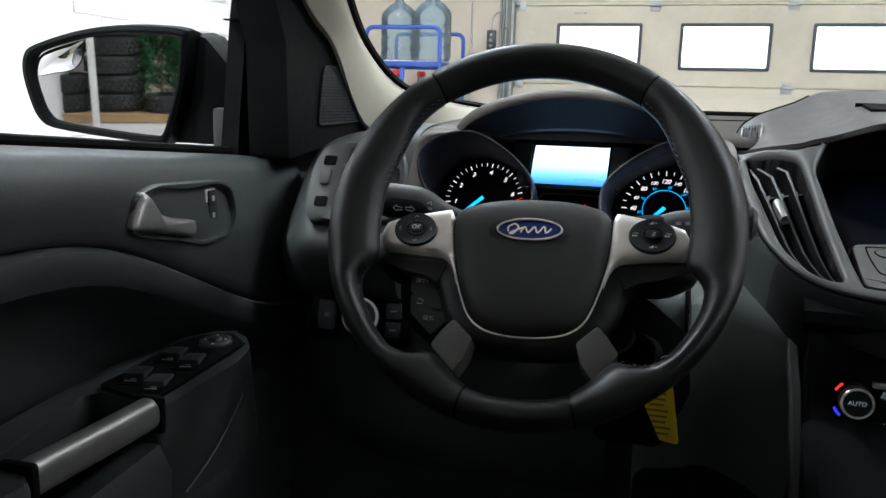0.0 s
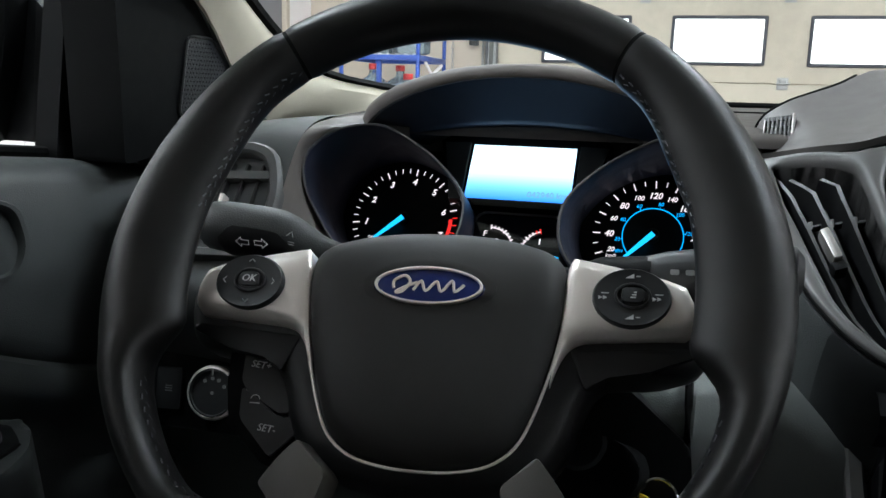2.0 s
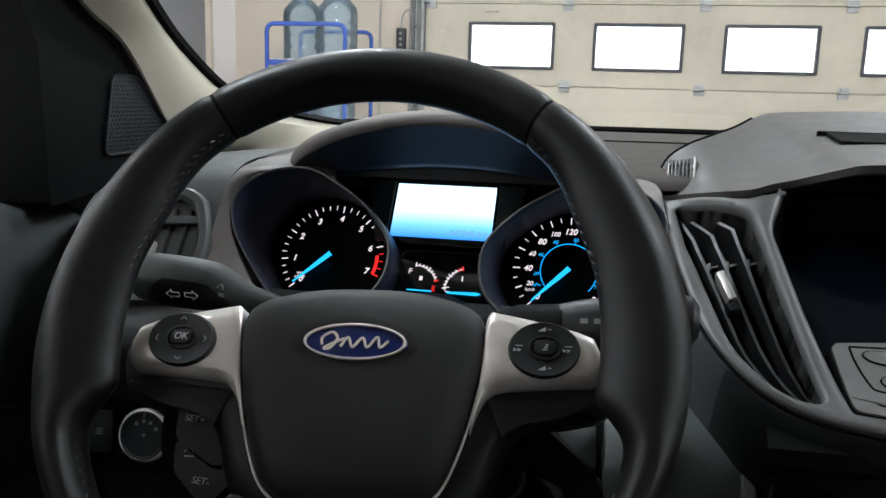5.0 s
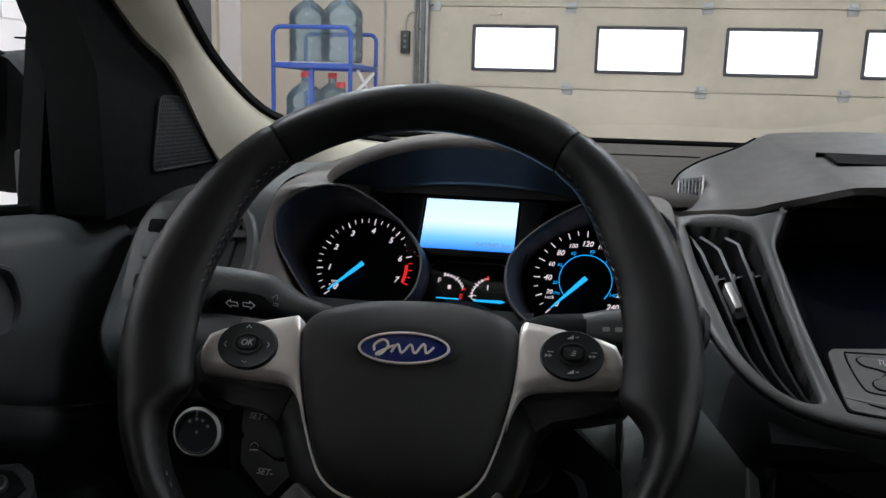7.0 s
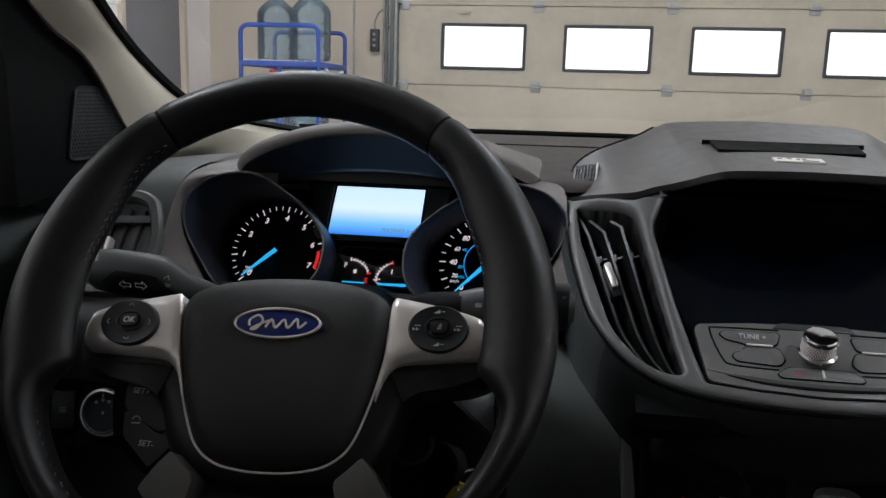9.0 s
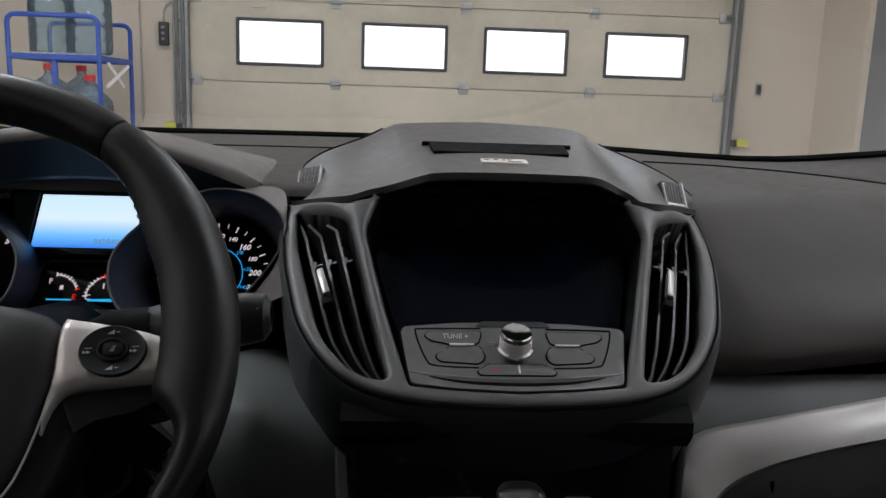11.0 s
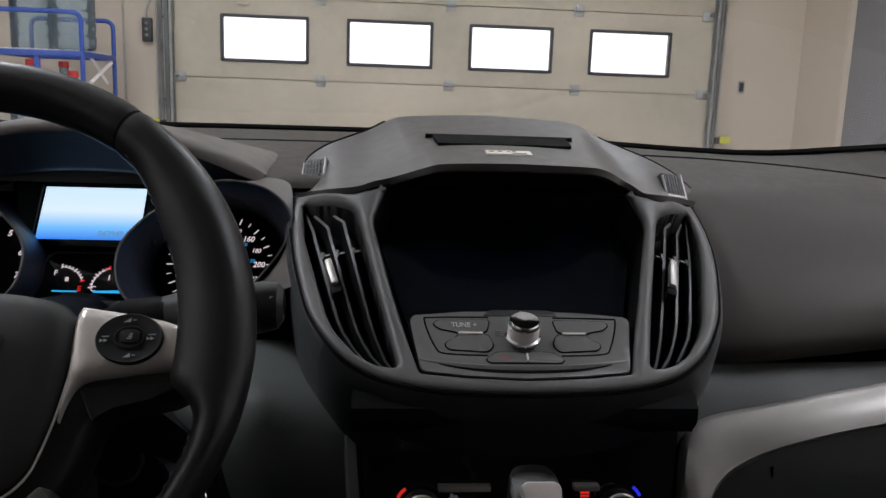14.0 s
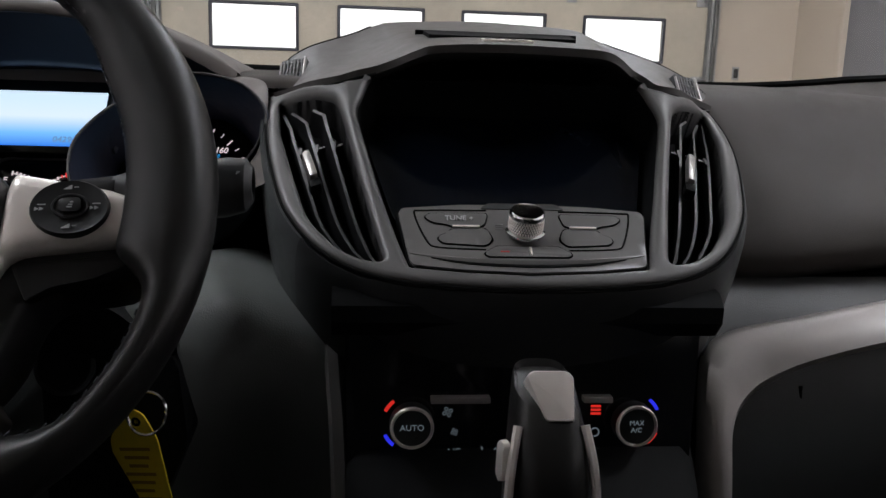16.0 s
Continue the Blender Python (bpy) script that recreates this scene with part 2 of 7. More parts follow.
# ---- shape helpers ----
def smooth(pts, n=6, closed=True):
    """Catmull-Rom through the points."""
    p = [Vector(q) for q in pts]
    out = []
    k = len(p)
    for i in range(k if closed else k - 1):
        g = (lambda j: p[j % k]) if closed else (lambda j: p[min(max(j, 0), k - 1)])
        a, b, c, d = g(i - 1), g(i), g(i + 1), g(i + 2)
        for s in range(n):
            t = s / n
            out.append(0.5 * ((2 * b) + (c - a) * t + (2 * a - 5 * b + 4 * c - d) * t * t + (3 * b - a - 3 * c + d) * t ** 3))
    if not closed:
        out.append(p[-1])
    return out


def rounded(pts, r, n=4):
    """A closed 2D polygon with rounded corners."""
    p = [Vector(q) for q in pts]
    out = []
    for i, c in enumerate(p):
        a, b = p[i - 1] - c, p[(i + 1) % len(p)] - c
        k = min(r, a.length * 0.45, b.length * 0.45)
        s, e = c + a.normalized() * k, c + b.normalized() * k
        for j in range(n + 1):
            t = j / n
            out.append(s * (1 - t) ** 2 + c * 2 * t * (1 - t) + e * t * t)
    return out


def rect(w, h, x=0, y=0):
    return [(x - w / 2, y - h / 2), (x + w / 2, y - h / 2), (x + w / 2, y + h / 2), (x - w / 2, y + h / 2)]


def oval(a, b, n=32, x=0, y=0):
    return [(x + a * math.cos(2 * math.pi * i / n), y + b * math.sin(2 * math.pi * i / n)) for i in range(n)]


def polar(pts, centre, n):
    """The outline at n even angles round a centre inside it."""
    c = Vector(centre)
    p = [Vector(q) - c for q in pts]
    out = []
    for i in range(n):
        a = 2 * math.pi * i / n
        d = Vector((math.cos(a), math.sin(a)))
        best = 0.0
        for j in range(len(p)):
            u, v = p[j - 1], p[j]
            w = v - u
            den = d.x * w.y - d.y * w.x
            if abs(den) < 1e-12:
                continue
            t = (u.x * w.y - u.y * w.x) / den
            s = (u.x * d.y - u.y * d.x) / den
            if t > 0 and -1e-6 <= s <= 1 + 1e-6:
                best = max(best, t)
        out.append(c + d * best)
    return out


def axes(o, u, v):
    """A pose with its x along u and its y near v."""
    u = Vector(u).normalized()
    v = Vector(v)
    v = (v - u * v.dot(u)).normalized()
    w = u.cross(v)
    return Matrix(((u.x, v.x, w.x, o[0]), (u.y, v.y, w.y, o[1]), (u.z, v.z, w.z, o[2]), (0, 0, 0, 1)))


def bevel_edges(bm, edges, size, seg=2):
    if size > 0 and edges:
        bmesh.ops.bevel(bm, geom=edges, offset=size, segments=seg, profile=0.6, affect="EDGES", clamp_overlap=True)


def plate(pts, z0, z1, bevel=0.0, m=None, seg=2):
    """A polygon in xy, from z0 to z1, with its upper edge rounded."""
    bm = bmesh.new()
    lo = [bm.verts.new((p[0], p[1], z0)) for p in pts]
    hi = [bm.verts.new((p[0], p[1], z1)) for p in pts]
    n = len(pts)
    bm.faces.new(lo[::-1])
    top = bm.faces.new(hi)
    for i in range(n):
        bm.faces.new((lo[i], lo[(i + 1) % n], hi[(i + 1) % n], hi[i]))
    bevel_edges(bm, list(top.edges), bevel, seg)
    bmesh.ops.recalc_face_normals(bm, faces=bm.faces)
    if m is not None:
        bm.transform(m)
    return bm


def frame_plate(outer, inner, z0, z1, m=None, lip=0.0):
    """A ring between two outlines with the same number of points; lip lowers the inner and outer upper edges."""
    bm = bmesh.new()
    n = len(outer)
    rows = []
    for pts, z in ((outer, z0), (outer, z1 - lip), ([o + (Vector(i) - o) * 0.22 for o, i in zip(map(Vector, outer), inner)], z1),
                   ([o + (Vector(i) - o) * 0.78 for o, i in zip(map(Vector, outer), inner)], z1), (inner, z1 - lip), (inner, z0)):
        rows.append([bm.verts.new((p[0], p[1], z)) for p in pts])
    rows.append(rows[0])
    for a, b in zip(rows, rows[1:]):
        for i in range(n):
            bm.faces.new((a[i], a[(i + 1) % n], b[(i + 1) % n], b[i]))
    bmesh.ops.recalc_face_normals(bm, faces=bm.faces)
    if m is not None:
        bm.transform(m)
    return bm


def loft(rows, close_u=False, close_v=False, cap=False, thick=0.0):
    """A skin through rows of points (all of one length)."""
    bm = bmesh.new()
    g = [[bm.verts.new(p) for p in r] for r in rows]
    n, k = len(g), len(g[0])
    for i in range(n if close_v else n - 1):
        for j in range(k if close_u else k - 1):
            a, b, c, d = g[i][j], g[i][(j + 1) % k], g[(i + 1) % n][(j + 1) % k], g[(i + 1) % n][j]
            if len({a, b, c, d}) == 4:
                bm.faces.new((a, b, c, d))
    if cap:
        for r in (g[0], g[-1]):
            if len(r) > 2:
                bm.faces.new(r)
    if thick:
        bmesh.ops.solidify(bm, geom=bm.faces[:], thickness=thick)
    bmesh.ops.recalc_face_normals(bm, faces=bm.faces)
    return bm


def tube(path, radius, n=10, flat=1.0, cap=True, closed=False, up=(0, 0, 1)):
    """A round bar along a path; radius may be a function of the way along it (0 to 1)."""
    p = [Vector(q) for q in path]
    rows = []
    k = len(p)
    for i in range(k):
        a = p[i - 1] if (i or closed) else p[i]
        b = p[(i + 1) % k] if (i < k - 1 or closed) else p[i]
        t = (b - a).normalized()
        s = t.cross(Vector(up))
        if s.length < 1e-4:
            s = t.cross(Vector((1, 0, 0)))
        s.normalize()
        w = s.cross(t)
        r = radius(i / max(1, k - 1)) if callable(radius) else radius
        rows.append([p[i] + s * (r * math.cos(2 * math.pi * j / n)) + w * (r * flat * math.sin(2 * math.pi * j / n)) for j in range(n)])
    return loft(rows, close_u=True, close_v=closed, cap=cap and not closed)


def lathe(profile, n=24, m=None):
    """A turned body: (radius, height) pairs about z."""
    rows = [[(r * math.cos(2 * math.pi * j / n), r * math.sin(2 * math.pi * j / n), z) for j in range(n)] for r, z in profile]
    bm = loft(rows, close_u=True, cap=True)
    bmesh.ops.remove_doubles(bm, verts=bm.verts, dist=1e-6)
    bmesh.ops.recalc_face_normals(bm, faces=bm.faces)
    if m is not None:
        bm.transform(m)
    return bm


def box(cx, cy, cz, sx, sy, sz, bevel=0.0, m=None, seg=2):
    bm = bmesh.new()
    bmesh.ops.create_cube(bm, size=1)
    bm.transform(Matrix.Translation((cx, cy, cz)) @ Matrix.Diagonal((sx, sy, sz, 1)))
    bevel_edges(bm, bm.edges[:], bevel, seg)
    if m is not None:
        bm.transform(m)
    return bm


def joined(*bms):
    out = bmesh.new()
    for b in bms:
        me = bpy.data.meshes.new("t")
        b.to_mesh(me)
        b.free()
        out.from_mesh(me)
        bpy.data.meshes.remove(me)
    return out


def text(string, size, m, deep=0.0004, shear=0.0, centre=True, bold=0.0):
    """Letters of Blender's own font as a mesh, middle of the string at the pose m."""
    cu = bpy.data.curves.new("t", "FONT")
    cu.body, cu.size, cu.extrude, cu.shear, cu.resolution_u = string, size, deep / 2, shear, 3
    cu.offset = bold
    cu.align_x, cu.align_y = ("CENTER" if centre else "LEFT"), "CENTER"
    ob = bpy.data.objects.new("t", cu)
    me = ob.to_mesh()
    bm = bmesh.new()
    bm.from_mesh(me)
    ob.to_mesh_clear()
    bpy.data.objects.remove(ob)
    bpy.data.curves.remove(cu)
    bm.transform(m)
    return bm


def mesh_of(name, bm, mat, sharp=38):
    me = bpy.data.meshes.new(name)
    bm.to_mesh(me)
    bm.free()
    me.materials.append(mat)
    me.shade_smooth()
    me.set_sharp_from_angle(angle=radians(sharp))
    return me


def thing(name, place, label, category, group="", kind=""):
    """An Empty at the base of a thing; its parts are built in world places."""
    ob = new(name)
    ob.location = place
    ob.empty_display_size = 0.05
    return tagged(ob, label, category, group, kind)


def part(name, bm, mat, parent, label="", sharp=38):
    ob = new(name, mesh_of(name, bm, mat, sharp))
    ob.parent = parent
    if parent.type == "EMPTY":
        ob.matrix_parent_inverse = Matrix.Translation(-parent.location)
    return tagged(ob, label)


def single(name, bm, mat, label, category, group="", kind="", sharp=38):
    """A thing of one mesh."""
    return tagged(new(name, mesh_of(name, bm, mat, sharp)), label, category, group, kind)


# ---- the workshop round the car ----
FY = 6.652          # room face of the sectional door
WX0, WX1 = -2.83, 3.575


def structure(name, bm, mat, label, category):
    return single(name, bm, mat, label, category, kind="structure")


structure("floor", box(0.4, -3.2, -0.1, 6.9, 20.6, 0.2), M_CONCRETE, "grey sealed concrete workshop floor", "floor")
structure("ceiling", box(0.4, -3.2, 4.1, 6.9, 20.6, 0.2), M_CEIL, "white painted workshop ceiling", "ceiling")
structure("wall_front", joined(
    box((WX0 - 1.30) / 2, FY + 0.09, 2.0, -1.30 - WX0, 0.2, 4.0),
    box((WX1 + 2.86) / 2, FY + 0.09, 2.0, WX1 - 2.86, 0.2, 4.0),
    box(0.78, FY + 0.09, 3.5, 4.16, 0.2, 1.0)), M_WALL, "cream painted workshop wall round the sectional door", "wall")
structure("wall_back", box(0.4, -13.1, 2.0, 6.8, 0.2, 4.0), M_WALL, "plain cream painted back wall", "wall")
wall_left = structure("wall_left", joined(
    box(WX0 - 0.1, -3.85, 2.0, 0.2, 18.3, 4.0),
    box(WX0 - 0.1, 6.51, 2.0, 0.2, 0.66, 4.0),
    box(WX0 - 0.1, 5.74, 3.06, 0.2, 0.88, 1.88)), M_WALL_WHITE, "white painted block side wall", "wall")
# out of view; white instead of cream so that it reflects light into the car
structure("wall_right", box(WX1 + 0.1, -4.45, 2.0, 0.2, 17.1, 4.0), M_WALL_WHITE, "unseen side wall, made white to bounce light into the car", "wall")
structure("wall_right_front", joined(
    box(WX1 + 0.1, 4.60, 2.0, 0.2, 1.0, 4.0),
    box(WX1 + 0.1, 6.42, 2.0, 0.2, 0.86, 4.0),
    box(WX1 + 0.1, 5.545, 3.06, 0.2, 0.89, 1.88)), M_WALL, "cream painted side wall", "wall")
structure("pilaster", box(WX0 + 0.07, 2.86, 2.0, 0.14, 0.86, 4.0, 0.01), M_WALL_WHITE, "white painted pilaster on the side wall", "pilaster")
structure("backdrop", box(0.8, 9.0, 2.0, 14, 0.05, 8), M_OUTSIDE, "bright white overcast light outside the door", "backdrop")

# painted blocks of the side wall
block_mesh = mesh_of("block", box(0, 0, 0, 0.012, 0.392, 0.192, 0.004, seg=1), M_WALL_WHITE)
for row in range(9):
    for col in range(5):
        y = 3.5 + 0.4 * col + (0.2 if row % 2 else 0)
        if y > 5.1:
            continue
        b = new("block", block_mesh)
        b.parent = wall_left
        b.location = (WX0 + 0.003, y, 0.7 + 0.2 * row)


def flush_door(name, x, side, y0, y1, hinge_y):
    """A grey steel door in a side wall, with its frame, lever and hinges."""
    d = thing(name, (x, (y0 + y1) / 2, 0), "grey painted steel side door, closed", "door", kind="structure")
    ym, w = (y0 + y1) / 2, y1 - y0
    part("door_leaf", box(x - side * 0.03, ym, 1.05, 0.045, w - 0.03, 2.07, 0.003), M_GREYDOOR, d)
    fr = joined(box(x - side * 0.02, y0 - 0.012, 1.06, 0.10, 0.055, 2.12, 0.004), box(x - side * 0.02, y1 + 0.012, 1.06, 0.10, 0.055, 2.12, 0.004),
                box(x - side * 0.02, ym, 2.13, 0.10, w - 0.035, 0.05, 0.004))
    part("door_frame", fr, M_WALL, d, "cream painted steel frame")
    for z in (0.25, 1.22, 2.0):
        part("hinge", lathe([(0.004, -0.06), (0.009, -0.058), (0.009, 0.058), (0.004, 0.06)], 10, Matrix.Translation((x + side * 0.008, hinge_y, z))), M_ZINC, d)
    hy = y0 + 0.08 if abs(hinge_y - y1) < abs(hinge_y - y0) else y1 - 0.08
    part("lever_handle", joined(tube([(x - side * 0.01, hy, 1.0), (x + side * 0.05, hy, 1.0)], 0.009), tube([(x + side * 0.05, hy, 1.0), (x + side * 0.05, hy + (0.11 if hy < ym else -0.11), 1.0)], 0.008)), M_ZINC, d)


flush_door("door_1", WX0, 1, 5.33, 6.16, 6.17)
flush_door("door_2", WX1, -1, 5.12, 5.97, 5.98)

# sectional overhead door
sd = thing("sectional_door", (0.78, FY, 0), "cream steel sectional garage door with four windows, closed", "garage door", kind="structure")
SEAMS = [0.185, 0.781, 1.377, 1.973, 2.569, 3.0]
DX0, DX1 = -1.29, 2.85
WINS = [-0.935, 0.0, 0.928, 1.865]
WW, WZ0, WZ1 = 0.652, 1.497, 1.843
low = 0.0
for z1 in SEAMS:
    a, b = low + 0.004, z1 - 0.004
    if abs(low - 1.377) < 0.01:
        pieces = []
        xs = [DX0] + [v for w in WINS for v in (w + 0.02, w + WW - 0.02)] + [DX1]
        for i in range(0, len(xs), 2):
            pieces.append(box((xs[i] + xs[i + 1]) / 2, FY + 0.02, (a + b) / 2, xs[i + 1] - xs[i], 0.04, b - a))
        for w in WINS:
            for p, q in ((a, WZ0 + 0.02), (WZ1 - 0.02, b)):
                pieces.append(box(w + WW / 2, FY + 0.02, (p + q) / 2, WW - 0.04, 0.04, q - p))
        part("door_section", joined(*pieces), M_GDOOR, sd)
    else:
        part("door_section", box((DX0 + DX1) / 2, FY + 0.02, (a + b) / 2, DX1 - DX0, 0.04, b - a, 0.006), M_GDOOR, sd)
    part("section_joint", box((DX0 + DX1) / 2, FY + 0.024, z1, DX1 - DX0, 0.02, 0.012), M_GDOOR, sd)
    low = z1
for w in WINS:
    o = rounded(rect(WW, WZ1 - WZ0), 0.012)
    f = frame_plate(polar(o, (0, 0), 256), polar(rect(WW - 0.046, WZ1 - WZ0 - 0.046), (0, 0), 256), -0.012, 0.016,
                    axes((w + WW / 2, FY, (WZ0 + WZ1) / 2), (1, 0, 0), (0, 0, 1)), 0.006)
    wf = part("window_frame", f, M_WFRAME, sd, "dark grey window frame")
    pane = part("pane", box(w + WW / 2, FY + 0.02, (WZ0 + WZ1) / 2, WW - 0.03, 0.006, WZ1 - WZ0 - 0.03), M_GLASS, wf)
    pane.visible_shadow = False


def hinge(x, z):
    return joined(box(x, FY - 0.005, z, 0.075, 0.008, 0.085, 0.002), box(x, FY - 0.016, z + 0.02, 0.05, 0.02, 0.03, 0.004),
                  tube([(x - 0.045, FY - 0.022, z), (x + 0.045, FY - 0.022, z)], 0.008, 8))


for z in (0.781, 1.377, 1.973, 2.569):
    for x in (-0.195, 0.783, 1.768):
        part("hinge", hinge(x, z), M_ZINC, sd)
    for x, s in ((DX0 + 0.05, -1), (DX1 - 0.05, 1)):
        part("roller_bracket", joined(box(x, FY - 0.006, z, 0.10, 0.010, 0.07, 0.002), tube([(x, FY - 0.025, z + 0.01), (x + s * 0.09, FY - 0.025, z + 0.01)], 0.009, 8)), M_ZINC, sd)
part("pull_handle", joined(tube([(-0.80, FY - 0.0, 1.92), (-0.80, FY - 0.03, 1.92), (-0.72, FY - 0.03, 1.92), (-0.72, FY, 1.92)], 0.006, 8), box(-1.14, FY - 0.003, 1.77, 0.05, 0.004, 0.025, 0.001)), M_WALL, sd)


def door_track(name, x, s):
    t = thing(name, (x, FY - 0.05, 0), "galvanised vertical steel track beside the sectional door", "door track")
    part("track_channel", joined(box(x, FY - 0.05, 1.5, 0.008, 0.075, 3.0), box(x - s * 0.02, FY - 0.085, 1.5, 0.04, 0.006, 3.0), box(x - s * 0.02, FY - 0.016, 1.5, 0.04, 0.006, 3.0)), M_ZINC, t)
    part("angle_iron", joined(box(x + s * 0.012, FY - 0.035, 1.5, 0.006, 0.05, 3.0), box(x + s * 0.035, FY - 0.014, 1.5, 0.05, 0.006, 3.0)), M_ZINC, t)
    part("weather_seal", box(x - s * 0.006, FY - 0.10, 1.5, 0.03, 0.02, 3.0, 0.004), M_TRACK, t)
    for z in (0.5, 1.2, 1.8, 2.5):
        part("track_bolt", lathe([(0.010, 0), (0.010, 0.006), (0.004, 0.009)], 8, axes((x + s * 0.036, FY - 0.017, z), (1, 0, 0), (0, 0, 1))), M_TRACK, t)


door_track("door_track", DX0 - 0.02, -1)
door_track("door_track", DX1 + 0.03, 1)

cb = thing("push_button_station", (-1.455, FY - 0.03, 1.70), "black three-button door opener box on the wall", "control box")
part("box_body", box(-1.455, FY - 0.035, 1.70, 0.07, 0.05, 0.17, 0.008), M_BLACK_BOX, cb)
for i in range(3):
    part("push_button", lathe([(0.012, 0), (0.012, 0.008), (0.006, 0.012)], 12, axes((-1.455, FY - 0.061, 1.745 - 0.042 * i), (1, 0, 0), (0, 0, 1)) ), M_MARK_DIM, cb)
part("cable", tube(smooth([(-1.455, FY - 0.03, 1.785), (-1.455, FY - 0.03, 1.85), (-1.43, FY - 0.03, 1.91), (-1.39, FY - 0.03, 1.93), (-1.37, FY - 0.03, 1.93)], 5, False), 0.006, 8), M_ZINC, cb)
for x in (-1.385, -1.36):
    single("conduit", tube([(x, FY - 0.025, 0.95), (x, FY - 0.025, 3.9)], 0.010, 8), M_ZINC, "grey steel wall conduit beside the door track", "conduit")
for x, s in ((-1.415, 1), (2.99, -1)):
    e = thing("safety_sensor", (x, FY - 0.05, 1.03), "small yellow-green safety sensor on a black bracket", "sensor")
    part("sensor_body", box(x, FY - 0.06, 1.03, 0.085, 0.05, 0.055, 0.006), M_SENSOR, e)
    part("sensor_bracket", box(x + s * 0.055, FY - 0.05, 1.025, 0.05, 0.06, 0.05, 0.004), M_BLACK_BOX, e)
ol = thing("wall_socket", (3.108, FY - 0.01, 1.447), "brown wall socket in a steel plate", "socket")
part("cover_plate", box(3.108, FY - 0.013, 1.447, 0.055, 0.008, 0.10, 0.003), M_ZINC, ol)
part("socket_face", box(3.108, FY - 0.019, 1.447, 0.036, 0.008, 0.07, 0.003), M_BLACK_BOX, ol)

# hanging pull chain of the door hoist
links = []
for i in range(86):
    z = 3.98 - i * 0.034
    tilt = (i % 2) * math.pi / 2
    ring = [(-1.60 + 0.010 * math.cos(a) * math.cos(tilt), FY - 0.12 + 0.010 * math.cos(a) * math.sin(tilt), z + 0.021 * math.sin(a)) for a in [2 * math.pi * k / 8 for k in range(8)]]
    links.append(tube(ring, 0.0032, 5, closed=True))
single("pull_chain", joined(*links), M_ZINC, "galvanised hoist chain hanging beside the door", "chain")


def bottle(x, y, z, cap_mat=M_RED_CAP, label="clear blue plastic water-cooler bottle standing on the blue trolley"):
    b = thing("water_bottle", (x, y, z), label, "water bottle", "bottles on the trolley")
    prof = [(0.02, 0.0), (0.11, 0.0), (0.132, 0.012), (0.136, 0.03), (0.136, 0.09), (0.130, 0.10), (0.136, 0.11), (0.136, 0.17), (0.130, 0.18), (0.136, 0.19), (0.136, 0.25),
            (0.130, 0.26), (0.136, 0.27), (0.136, 0.32), (0.128, 0.35), (0.09, 0.395), (0.045, 0.425), (0.03, 0.44), (0.028, 0.475)]
    part("bottle_body", lathe(prof, 28, Matrix.Translation((x, y, z))), M_BOTTLE, b)
    part("cap", lathe([(0.005, 0.47), (0.033, 0.47), (0.034, 0.475), (0.034, 0.505), (0.030, 0.51), (0.004, 0.51)], 18, Matrix.Translation((x, y, z))), cap_mat, b, "red snap cap")
    return b


bt = bottle(-1.70, 5.80, 1.497)
for p in ((-2.01, 5.97, 1.497), (-1.96, 5.78, 0.925), (-1.86, 6.06, 0.925), (-1.70, 5.76, 0.86)):
    copy_thing(bt, Matrix.Translation(p))

tr = thing("bottle_trolley", (-1.85, 5.92, 0), "blue tubular steel bottle trolley with two shelves", "trolley")
TX0, TX1, TY0, TY1, TZ = -2.125, -1.583, 5.60, 6.23, 1.72
for y in (TY0, TY1):
    hoop = [(TX0, y, 0.12), (TX0, y, TZ - 0.05)] + [(TX0 + 0.05 - 0.05 * math.cos(a), y, TZ - 0.05 + 0.05 * math.sin(a)) for a in (0.4, 0.8, 1.2, 1.57)] + \
           [(TX1 - 0.05 + 0.05 * math.sin(a), y, TZ - 0.05 + 0.05 * math.cos(a)) for a in (0, 0.4, 0.8, 1.2, 1.57)] + [(TX1, y, 0.12)]
    part("hoop_frame", tube(hoop, 0.015, 10, up=(0, 1, 0)), M_BLUE_PAINT, tr)
for z in (0.30, 0.90, 1.47):
    part("shelf_rail", joined(box((TX0 + TX1) / 2, TY0, z, TX1 - TX0, 0.03, 0.035, 0.004), box((TX0 + TX1) / 2, TY1, z, TX1 - TX0, 0.03, 0.035, 0.004),
                              box(TX0, (TY0 + TY1) / 2, z, 0.03, TY1 - TY0, 0.035, 0.004), box(TX1, (TY0 + TY1) / 2, z, 0.03, TY1 - TY0, 0.035, 0.004)), M_BLUE_PAINT, tr)
    if z > 0.5:
        part("wire_shelf", joined(*[box(TX0 + 0.03 + 0.06 * k, (TY0 + TY1) / 2, z + 0.022, 0.012, TY1 - TY0, 0.008) for k in range(9)]), M_WALL_WHITE, tr, "white slatted shelf bottom")
part("centre_post", box(-1.86, TY0 + 0.02, 1.18, 0.03, 0.03, 0.55, 0.004), M_BLUE_PAINT, tr)
part("white_brace", joined(tube([(TX1 + 0.005, TY0 + 0.12, 1.30), (TX1 + 0.01, TY1 - 0.1, 1.44)], 0.012, 8), tube([(TX1 + 0.005, TY0 + 0.15, 1.45), (TX1 + 0.01, TY1 - 0.2, 1.30)], 0.010, 8)), M_WALL_WHITE, tr)
